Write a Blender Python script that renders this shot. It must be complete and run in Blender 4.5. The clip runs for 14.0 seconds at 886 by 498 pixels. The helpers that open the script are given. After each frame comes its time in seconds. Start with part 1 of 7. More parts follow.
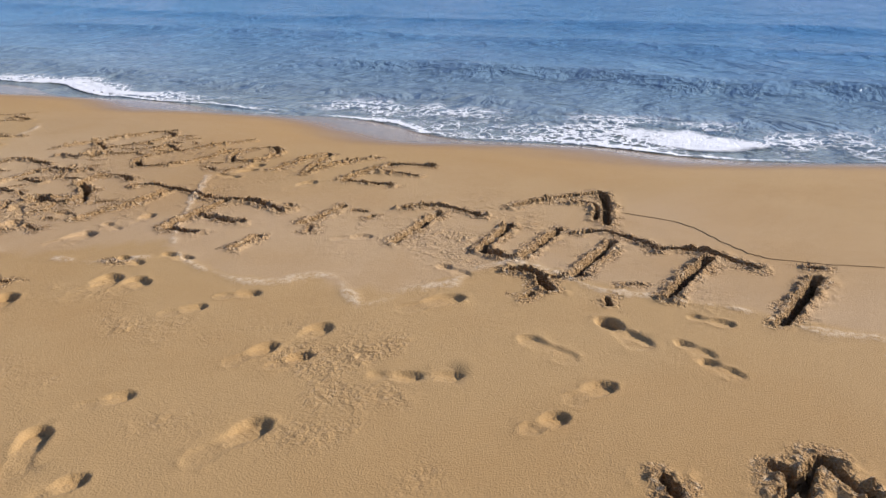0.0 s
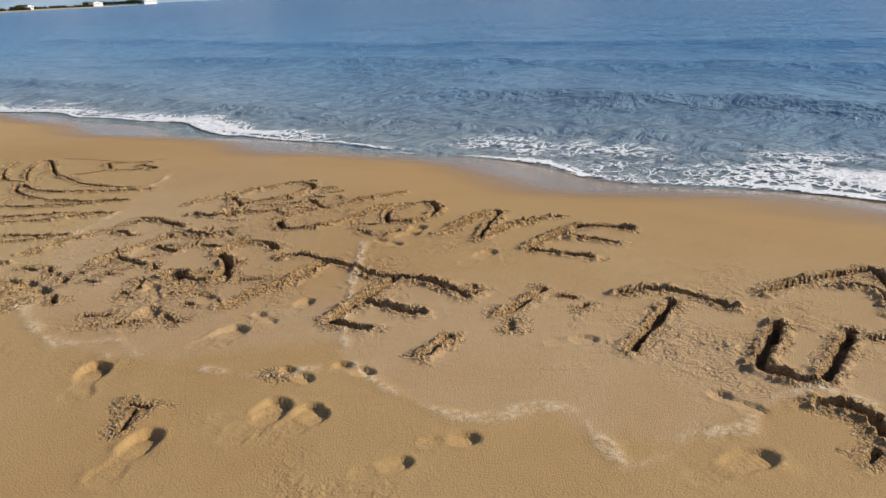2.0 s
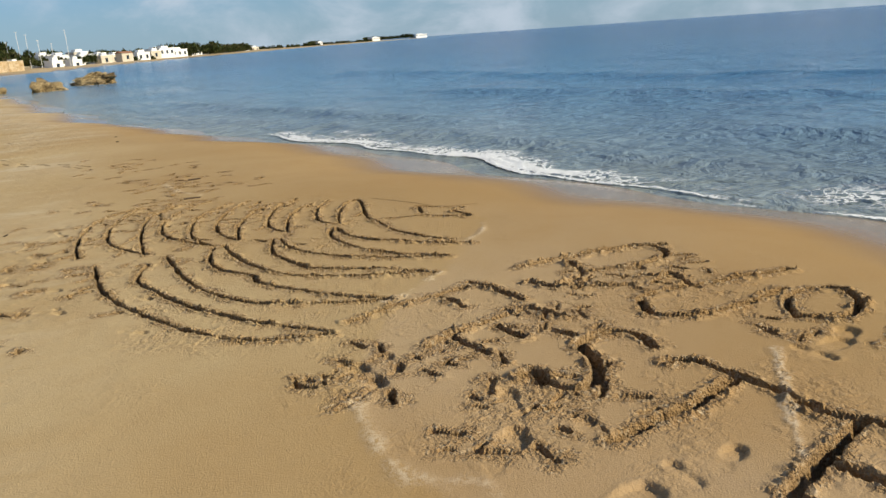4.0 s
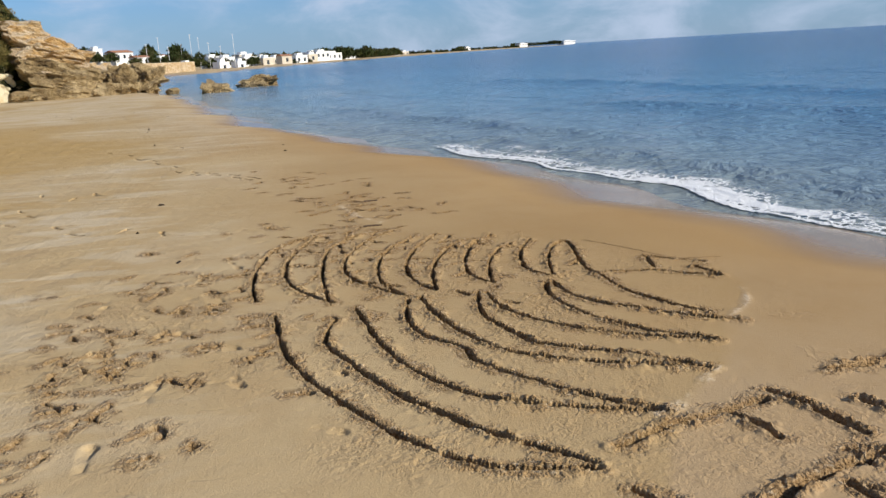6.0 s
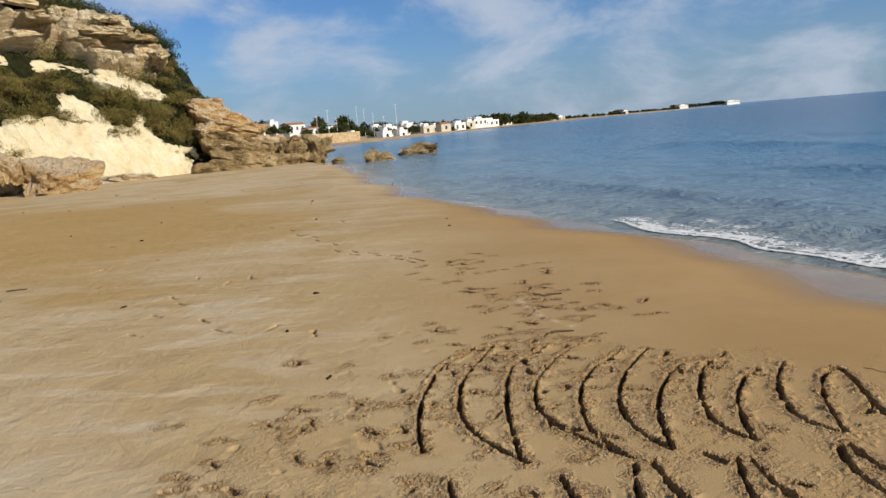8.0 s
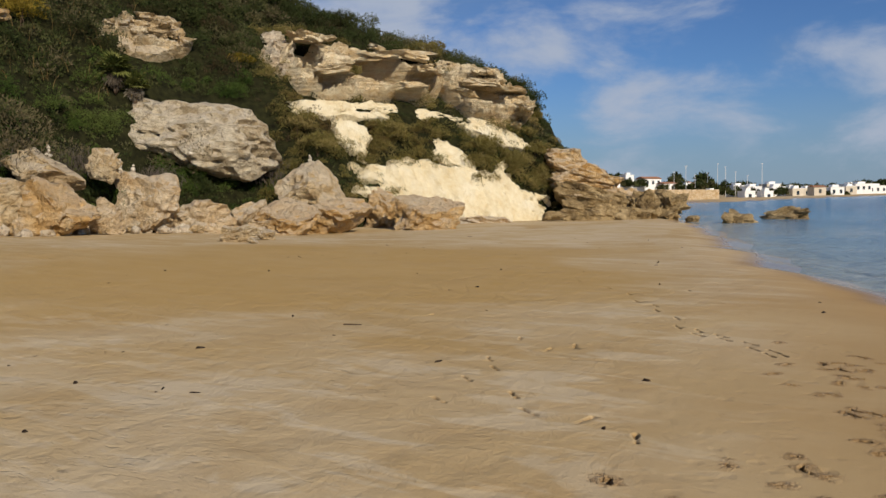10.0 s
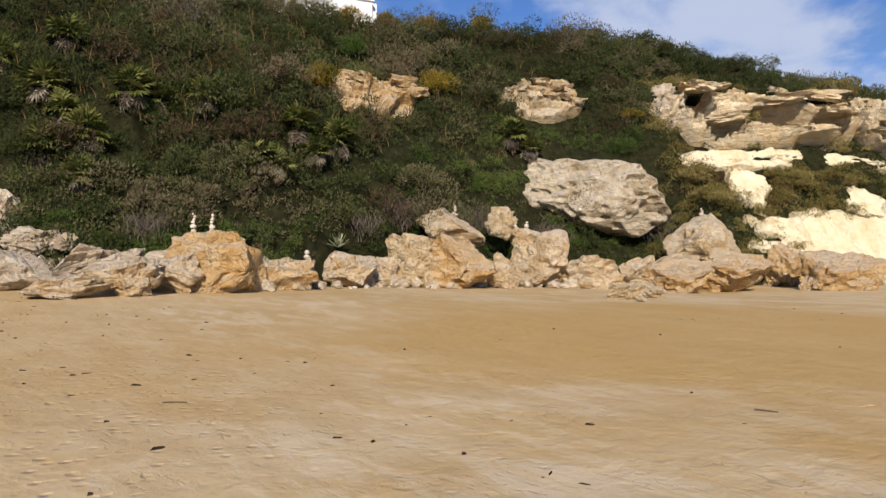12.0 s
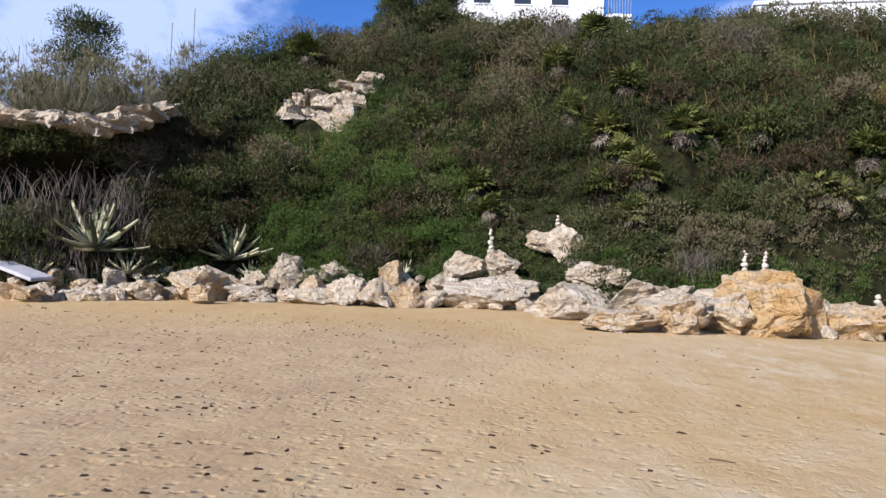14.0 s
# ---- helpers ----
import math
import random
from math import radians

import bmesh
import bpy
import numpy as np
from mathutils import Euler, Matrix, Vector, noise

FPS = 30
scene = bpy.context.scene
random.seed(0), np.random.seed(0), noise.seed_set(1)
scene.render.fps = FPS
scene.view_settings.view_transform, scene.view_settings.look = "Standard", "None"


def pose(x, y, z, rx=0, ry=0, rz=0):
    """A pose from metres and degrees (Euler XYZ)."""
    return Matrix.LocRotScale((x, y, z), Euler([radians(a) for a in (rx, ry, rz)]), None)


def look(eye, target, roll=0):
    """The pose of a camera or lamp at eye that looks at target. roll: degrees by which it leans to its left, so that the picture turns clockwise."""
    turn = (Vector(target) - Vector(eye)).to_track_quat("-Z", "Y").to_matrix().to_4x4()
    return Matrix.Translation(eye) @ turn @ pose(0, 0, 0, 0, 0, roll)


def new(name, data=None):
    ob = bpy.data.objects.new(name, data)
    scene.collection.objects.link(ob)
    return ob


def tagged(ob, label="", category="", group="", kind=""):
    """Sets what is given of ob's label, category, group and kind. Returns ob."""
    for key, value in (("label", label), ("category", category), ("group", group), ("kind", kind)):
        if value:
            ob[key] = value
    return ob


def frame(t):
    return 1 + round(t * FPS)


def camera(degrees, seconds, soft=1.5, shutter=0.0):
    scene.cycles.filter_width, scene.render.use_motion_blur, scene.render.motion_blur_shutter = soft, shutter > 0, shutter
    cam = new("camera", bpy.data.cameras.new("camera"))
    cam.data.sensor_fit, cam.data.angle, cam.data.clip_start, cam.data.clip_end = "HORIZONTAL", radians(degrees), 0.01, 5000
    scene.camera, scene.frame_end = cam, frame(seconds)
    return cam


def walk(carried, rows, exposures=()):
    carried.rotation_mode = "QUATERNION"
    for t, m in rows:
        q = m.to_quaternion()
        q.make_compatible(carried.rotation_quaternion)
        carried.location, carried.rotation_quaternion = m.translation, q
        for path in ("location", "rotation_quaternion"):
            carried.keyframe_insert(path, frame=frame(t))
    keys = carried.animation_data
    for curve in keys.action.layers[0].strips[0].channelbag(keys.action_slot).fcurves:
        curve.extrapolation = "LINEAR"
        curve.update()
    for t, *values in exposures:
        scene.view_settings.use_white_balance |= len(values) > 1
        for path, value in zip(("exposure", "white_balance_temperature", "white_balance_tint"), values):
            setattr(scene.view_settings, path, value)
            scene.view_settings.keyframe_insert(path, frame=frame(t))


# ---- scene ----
cam = camera(59.2, 14.0)
PATH = [
    (0, (4.234, 1.489, 1.367), (5.554, 2.825, 0.68), -0.3),
    (0.5, (4.253, 1.792, 1.368), (5.532, 3.18, 0.706), -4.4),
    (1, (4.334, 2.042, 1.36), (5.638, 3.407, 0.702), -2.5),
    (1.5, (4.458, 2.302, 1.378), (5.678, 3.73, 0.692), -0.6),
    (2, (4.485, 2.64, 1.374), (5.642, 4.145, 0.744), -2.5),
    (2.5, (4.511, 2.951, 1.375), (5.585, 4.505, 0.719), -1.6),
    (3, (4.581, 3.264, 1.38), (5.444, 4.97, 0.795), -2.5),
    (3.5, (4.574, 3.567, 1.382), (5.338, 5.329, 0.823), -0.4),
    (3.7, (4.529, 3.709, 1.376), (5.238, 5.5, 0.839), -1.9),
    (5.8, (4.204, 4.987, 1.448), (4.559, 6.892, 0.953), -3.7),
    (6, (4.197, 5.134, 1.456), (4.499, 7.048, 0.963), -3.3),
    (6.5, (4.221, 5.492, 1.469), (4.488, 7.427, 1.041), -1.3),
    (7, (4.184, 5.813, 1.471), (4.398, 7.751, 1.028), 0.0),
    (7.2, (4.147, 5.949, 1.475), (4.303, 7.898, 1.054), -1.1),
    (9.3, (3.985, 7.213, 1.499), (3.448, 9.13, 1.302), -2.7),
    (9.5, (3.965, 7.313, 1.502), (3.312, 9.194, 1.316), -2.0),
    (10, (3.9, 7.507, 1.521), (2.994, 9.286, 1.388), -1.0),
    (10.5, (3.761, 7.632, 1.537), (2.685, 9.316, 1.466), -1.6),
    (11, (3.604, 7.747, 1.561), (2.373, 9.322, 1.498), -1.4),
    (11.5, (3.435, 7.905, 1.598), (1.95, 9.244, 1.6), -1.5),
    (12, (3.256, 8.087, 1.607), (1.625, 9.245, 1.627), -0.8),
    (12.5, (3.044, 8.205, 1.633), (1.386, 9.322, 1.72), -0.5),
    (13, (2.849, 8.222, 1.646), (1.076, 9.143, 1.728), -0.3),
    (13.5, (2.692, 8.252, 1.655), (0.747, 8.698, 1.785), 0.8),
    (14, (2.569, 8.254, 1.664), (0.575, 8.135, 1.766), 1.8),
]
walk(cam, [(t, look(e, g, r)) for t, e, g, r in PATH],
     ((0, 0.34, 6420, 14), (1.5, 0.1, 6780, 12), (3.5, 0.15, 7500, 4), (6, 0.12, 6650, 8), (7, 0.12, 6900, 8), (9.3, -0.29, 7250, 10), (11, -0.15, 7150, 13), (12, 0.17, 7000, 15), (12.5, 0.30, 6200, 16), (13, 0.36, 6000, 16), (14, 0.54, 5950, 16)))

# ---- sky and sun ----
SUN_BEARING, SUN_HEIGHT = -34, 29
world = bpy.data.worlds.new("world")
scene.world = world
world.use_nodes = True
wt = world.node_tree


def wnode(kind, **values):
    n = wt.nodes.new(kind)
    for key, value in values.items():
        n.inputs[key].default_value = value
    return n


sky = wnode("ShaderNodeTexSky")
sky.sky_type, sky.sun_disc = 'NISHITA', False
sky.sun_elevation, sky.sun_rotation = radians(SUN_HEIGHT), radians(90 - SUN_BEARING)
sky.air_density, sky.dust_density, sky.ozone_density = 1.0, 0.1, 3.0
coord = wnode("ShaderNodeTexCoord").outputs["Generated"]


def wlink(a, b):
    wt.links.new(a, b)


def wmath(op, a, b):
    n = wnode("ShaderNodeMath")
    n.operation, n.use_clamp = op, True
    for i, v in enumerate((a, b)):
        if isinstance(v, (int, float)):
            n.inputs[i].default_value = v
        else:
            wlink(v, n.inputs[i])
    return n.outputs[0]


def wspan(value, a, b, c, d):
    n = wnode("ShaderNodeMapRange", **{"From Min": a, "From Max": b, "To Min": c, "To Max": d})
    n.interpolation_type = 'SMOOTHSTEP'
    wlink(value, n.inputs["Value"])
    return n.outputs[0]


def cloud_noise(scale, detail, high, warp):
    m = wnode("ShaderNodeMapping", Scale=(1.0, 1.0, high), Location=(0.35, 0.1, 0.0))
    n = wnode("ShaderNodeTexNoise", Scale=scale, Detail=detail, Roughness=0.58, Distortion=warp)
    wlink(coord, m.inputs["Vector"])
    wlink(m.outputs[0], n.inputs["Vector"])
    return n.outputs["Fac"]


def wmix(fac, a, b, mode='MIX'):
    n = wnode("ShaderNodeMix")
    n.data_type, n.blend_type = 'RGBA', mode
    for key, v in (("Factor", fac), ("A", a), ("B", b)):
        if isinstance(v, (int, float)):
            n.inputs[key].default_value = v
        elif isinstance(v, tuple):
            n.inputs[key].default_value = (*v, 1)
        else:
            wlink(v, n.inputs[key])
    return n.outputs["Result"]


wisps = wspan(cloud_noise(2.1, 9.0, 3.2, 0.5), 0.50, 0.74, 0.0, 0.35)
puffs = cloud_noise(5.5, 10.0, 2.2, 0.3)
split = wnode("ShaderNodeSeparateXYZ")
wlink(coord, split.inputs[0])
low = wspan(split.outputs["Z"], 0.0, 0.15, 0.72, 0.0)
bank = 0.0
# cloud banks: bearing, height and half width in degrees, and how dense
for bearing, height, half, dense in ((128, 16, 11, 0.95), (112, 9.5, 5.5, 0.72), (104, 6.0, 5.0, 0.66), (94, 4.0, 6.5, 0.55), (74, 4.0, 6.0, 0.5), (-153, 15, 11, 0.85), (-170, 17, 6, 0.5)):
    b, h = radians(bearing), radians(height)
    dot = wnode("ShaderNodeVectorMath")
    dot.operation = 'DOT_PRODUCT'
    dot.inputs[1].default_value = (math.cos(b) * math.cos(h), math.sin(b) * math.cos(h), math.sin(h))
    wlink(coord, dot.inputs[0])
    lobe = wspan(dot.outputs["Value"], math.cos(radians(half * 1.35)), math.cos(radians(half * 0.3)), 0.0, 0.40 * dense)
    bank = wmath('MAXIMUM', lobe, bank)
bank = wspan(wmath('ADD', puffs, wmath('SUBTRACT', bank, 0.2)), 0.42, 0.70, 0.0, 0.9)
blue = wmix(1.0, sky.outputs[0], (0.54, 0.86, 1.36), 'MULTIPLY')
hazy = wmix(wmath('MAXIMUM', wisps, low), blue, (3.3, 4.9, 7.4))
background = wt.nodes["Background"]
background.inputs["Strength"].default_value = 0.074
wlink(wmix(bank, hazy, (6.2, 7.5, 10.0)), background.inputs["Color"])
sun = new("sun", bpy.data.lights.new("sun", 'SUN'))
sun.data.energy, sun.data.angle, sun.data.color = 5.0, radians(0.5), (1.0, 0.93, 0.82)
sx, sy = math.cos(radians(SUN_BEARING)), math.sin(radians(SUN_BEARING))
sun.matrix_world = look((40 * sx, 40 * sy, 40 * math.tan(radians(SUN_HEIGHT))), (0, 0, 0))

# ---- materials ----
class Paint:
    """A node material under construction."""

    def __init__(self, name, rough=0.8, spec=0.3):
        self.m = bpy.data.materials.new(name)
        self.m.use_nodes = True
        self.t = self.m.node_tree
        self.b = self.t.nodes["Principled BSDF"]
        self.b.inputs["Roughness"].default_value = rough
        self.b.inputs["Specular IOR Level"].default_value = spec

    def add(self, kind, **values):
        n = self.t.nodes.new(kind)
        for key, value in values.items():
            n.inputs[key].default_value = value
        return n

    def link(self, a, b):
        self.t.links.new(a, b)

    def place(self, scale=(1, 1, 1), own=False):
        """World places, or the object's own with a shift for each object."""
        m = self.add("ShaderNodeMapping", Scale=scale)
        if own:
            self.link(self.add("ShaderNodeTexCoord").outputs["Object"], m.inputs["Vector"])
            shift = self.add("ShaderNodeVectorMath")
            shift.operation = 'SCALE'
            shift.inputs[0].default_value = (37, 19, 53)
            self.link(self.add("ShaderNodeObjectInfo").outputs["Random"], shift.inputs["Scale"])
            self.link(shift.outputs[0], m.inputs["Location"])
        else:
            self.link(self.add("ShaderNodeNewGeometry").outputs["Position"], m.inputs["Vector"])
        return m.outputs[0]

    def noise(self, where, scale, detail=4.0, rough=0.6, warp=0.0):
        n = self.add("ShaderNodeTexNoise", Scale=scale, Detail=detail, Roughness=rough, Distortion=warp)
        self.link(where, n.inputs["Vector"])
        return n.outputs["Fac"]

    def ramp(self, fac, *stops):
        n = self.add("ShaderNodeValToRGB")
        e = n.color_ramp.elements
        while len(e) < len(stops):
            e.new(0.5)
        for k, (p, c) in zip(e, stops):
            k.position, k.color = p, (*c, 1)
        self.link(fac, n.inputs[0])
        return n.outputs[0]

    def span(self, value, a, b, c=0.0, d=1.0):
        n = self.add("ShaderNodeMapRange", **{"From Min": a, "From Max": b, "To Min": c, "To Max": d})
        self.link(value, n.inputs["Value"])
        return n.outputs[0]

    def mix(self, fac, a, b, mode='MIX'):
        n = self.add("ShaderNodeMix")
        n.data_type, n.blend_type = 'RGBA', mode
        for key, v in (("Factor", fac), ("A", a), ("B", b)):
            if isinstance(v, (int, float)):
                n.inputs[key].default_value = v
            elif isinstance(v, tuple):
                n.inputs[key].default_value = (*v, 1)
            else:
                self.link(v, n.inputs[key])
        return n.outputs["Result"]

    def math(self, op, a, b):
        n = self.add("ShaderNodeMath")
        n.operation = op
        for i, v in enumerate((a, b)):
            if isinstance(v, (int, float)):
                n.inputs[i].default_value = v
            else:
                self.link(v, n.inputs[i])
        return n.outputs[0]

    def attr(self, name):
        n = self.add("ShaderNodeAttribute")
        n.attribute_name = name
        return n.outputs["Fac"]

    def island(self):
        return self.add("ShaderNodeNewGeometry").outputs["Random Per Island"]

    def bump(self, height, strength, distance):
        n = self.add("ShaderNodeBump", Strength=strength, Distance=distance)
        self.link(height, n.inputs["Height"])
        self.link(n.outputs[0], self.b.inputs["Normal"])

    def done(self, colour=None, rough=None):
        if colour is not None:
            self.link(colour, self.b.inputs["Base Color"])
        if rough is not None:
            self.link(rough, self.b.inputs["Roughness"])
        return self.m


def sand_material():
    p = Paint("sand", 0.88, 0.2)
    w = p.place()
    broad, middle, grain = p.noise(w, 0.16, 4, 0.55, 0.6), p.noise(w, 1.1, 7, 0.66, 0.4), p.noise(w, 170, 2)
    swept = p.add("ShaderNodeMapping", Scale=(0.9, 2.6, 1.0), Rotation=(0, 0, radians(35)))
    p.link(p.add("ShaderNodeNewGeometry").outputs["Position"], swept.inputs["Vector"])
    silt, streak = p.noise(w, 0.28, 5, 0.55, 0.6), p.noise(swept.outputs[0], 0.9, 8, 0.66, 0.5)
    inland, damp, wet, dug = p.attr("inland"), p.attr("damp"), p.attr("wet"), p.attr("dug")
    colour = p.ramp(broad, (0.36, (0.45, 0.318, 0.155)), (0.62, (0.52, 0.388, 0.210)))
    colour = p.mix(p.span(middle, 0.45, 0.68, 0.0, 0.45), colour, (0.42, 0.275, 0.120))
    calm = p.math('MULTIPLY', p.attr("silty"), p.span(p.attr("trodden"), 0.2, 0.9, 1.0, 0.5))
    pale = p.math('ADD', p.math('MULTIPLY', p.span(silt, 0.43, 0.57, 0, 0.6), calm), p.math('MULTIPLY', p.span(streak, 0.51, 0.58, 0, 0.65), calm))
    colour = p.mix(p.math('MULTIPLY', p.attr("golden"), p.span(middle, 0.3, 0.7, 1.0, 0.7)), colour, (0.435, 0.28, 0.095))
    colour = p.mix(pale, colour, (0.57, 0.465, 0.31))
    colour = p.mix(p.math('MULTIPLY', p.span(streak, 0.34, 0.46, 0.28, 0.0), inland), colour, (0.36, 0.235, 0.105))
    colour = p.mix(p.math('MULTIPLY', p.attr("scuffed"), p.span(middle, 0.35, 0.65, 0.35, 0.8)), colour, (0.335, 0.235, 0.135))
    colour = p.mix(p.span(grain, 0.3, 0.75, 0.0, 0.45), colour, p.mix(0.5, colour, (0.27, 0.18, 0.09)))
    colour = p.mix(p.span(p.noise(w, 70, 1), 0.72, 0.78, 0, 0.4), colour, (0.18, 0.125, 0.08))
    colour = p.mix(damp, colour, p.mix(1.0, colour, (0.85, 0.755, 0.635), 'MULTIPLY'))
    colour = p.mix(p.math('MULTIPLY', p.attr("film"), p.span(middle, 0.3, 0.7, 0.5, 0.2)), colour, (0.455, 0.328, 0.208))
    colour = p.mix(p.math('MULTIPLY', dug, p.span(p.noise(w, 26, 4, 0.7), 0.3, 0.7, 0.85, 0.3)), colour, (0.335, 0.20, 0.087))
    colour = p.mix(p.math('MULTIPLY', dug, p.span(p.noise(w, 34, 4, 0.7), 0.54, 0.66, 0.0, 0.7)), colour, (0.66, 0.515, 0.33))
    # Bottoms of cuts are darkened: damp sand, with shade put into the colour.
    colour = p.mix(p.math('MULTIPLY', p.attr("damp_shade"), 0.75), colour, (0.19, 0.115, 0.048))
    lace = p.math('MULTIPLY', p.attr("lace"), p.span(p.noise(w, 45, 4, 0.75), 0.40, 0.55))
    colour = p.mix(p.math('MULTIPLY', lace, 0.5), colour, (0.74, 0.62, 0.46))
    colour = p.mix(wet, colour, p.mix(1.0, colour, (0.70, 0.68, 0.66), 'MULTIPLY'))
    lump = p.math('MULTIPLY', p.math('ADD', p.span(p.noise(w, 55, 3, 0.6, 0.3), 0, 1, -0.5, 0.5), p.math('MULTIPLY', p.span(p.noise(w, 18, 3, 0.6), 0, 1, -0.5, 0.5), 0.8)), p.math('MULTIPLY', dug, 0.65))
    dents = p.add("ShaderNodeTexVoronoi", Scale=7.5, Randomness=1.0)
    p.link(p.add("ShaderNodeNewGeometry").outputs["Position"], dents.inputs["Vector"])
    trodden = p.attr("trodden")
    pits = p.math('MULTIPLY', p.math('MULTIPLY', p.span(dents.outputs["Distance"], 0.08, 0.42, -0.42, 0.0), p.span(dents.outputs["Color"], 0.42, 0.62)), p.math('MULTIPLY', trodden, p.span(p.noise(w, 1.3, 4), 0.34, 0.54)))
    ripple = p.math('MULTIPLY', p.noise(w, 2.4, 7, 0.62, 0.3), p.math('ADD', p.math('MULTIPLY', inland, 0.55), 0.10))
    scuff = p.math('MULTIPLY', p.span(p.noise(swept.outputs[0], 7, 3, 0.6, 0.4), 0.28, 0.42, -0.16, 0.0), p.math('MULTIPLY', inland, p.span(p.noise(w, 0.6, 3), 0.48, 0.58)))
    height = p.math('ADD', p.math('ADD', p.math('ADD', ripple, scuff), pits), p.math('ADD', p.math('MULTIPLY', grain, 0.042), lump))
    p.bump(p.math('MULTIPLY', height, p.span(wet, 0, 1, 1, 0.1)), 1.0, 0.07)
    return p.done(colour, p.span(wet, 0, 1, 0.88, 0.13))


def sea_material():
    p = Paint("sea_water", 0.14, 0.38)
    p.b.inputs["IOR"].default_value = 1.33
    near = p.attr("shallow")
    patches = p.noise(p.place((0.012, 0.05, 1)), 1.0, 4)
    deep = p.ramp(patches, (0.35, (0.008, 0.058, 0.155)), (0.65, (0.016, 0.088, 0.205)))
    middle = p.ramp(patches, (0.35, (0.055, 0.215, 0.385)), (0.65, (0.085, 0.275, 0.460)))
    colour = p.mix(near, p.mix(p.attr("middle"), deep, middle), (0.25, 0.275, 0.25))
    turn = p.add("ShaderNodeMapping", Scale=(1.0, 0.95, 1.0), Rotation=(0, 0, radians(24)))
    p.link(p.add("ShaderNodeNewGeometry").outputs["Position"], turn.inputs["Vector"])
    waves = [p.noise(turn.outputs[0], s, 5, 0.6, 0.7) for s in (0.2, 0.9, 3.4)]
    p.bump(p.math('ADD', p.math('ADD', waves[1], p.math('MULTIPLY', waves[0], 1.8)), p.math('MULTIPLY', waves[2], 0.42)), 0.75, 0.42)
    return p.done(colour)


def foam_material():
    p = Paint("foam", 0.6, 0.2)
    w = p.place((1.0, 1.0, 1.0))
    cell = p.add("ShaderNodeTexVoronoi", Scale=5.5)
    cell.feature = 'DISTANCE_TO_EDGE'
    warped = p.add("ShaderNodeVectorMath")
    warped.operation = 'ADD'
    n = p.add("ShaderNodeTexNoise", Scale=3.0, Detail=5.0)
    p.link(w, n.inputs["Vector"])
    p.link(w, warped.inputs[0])
    p.link(n.outputs["Color"], warped.inputs[1])
    p.link(warped.outputs[0], cell.inputs["Vector"])
    body = p.attr("froth")
    web = p.span(cell.outputs["Distance"], 0.02, 0.16, 1.0, 0.0)
    patchy = p.span(p.noise(w, 1.1, 6), 0.38, 0.62)
    mask = p.math('MULTIPLY', p.math('ADD', p.math('MULTIPLY', web, patchy), p.math('MULTIPLY', p.span(body, 0.72, 0.95, 0.0, 1.2), p.span(p.noise(w, 2.6, 6, 0.65), 0.36, 0.56, 0.15, 1.0))), p.span(body, 0.05, 0.6))
    mask = p.span(mask, 0.08, 0.45)
    p.b.inputs["Base Color"].default_value = (0.82, 0.83, 0.82, 1)
    p.link(mask, p.b.inputs["Alpha"])
    p.bump(p.noise(w, 30, 4), 0.6, 0.03)
    return p.done()


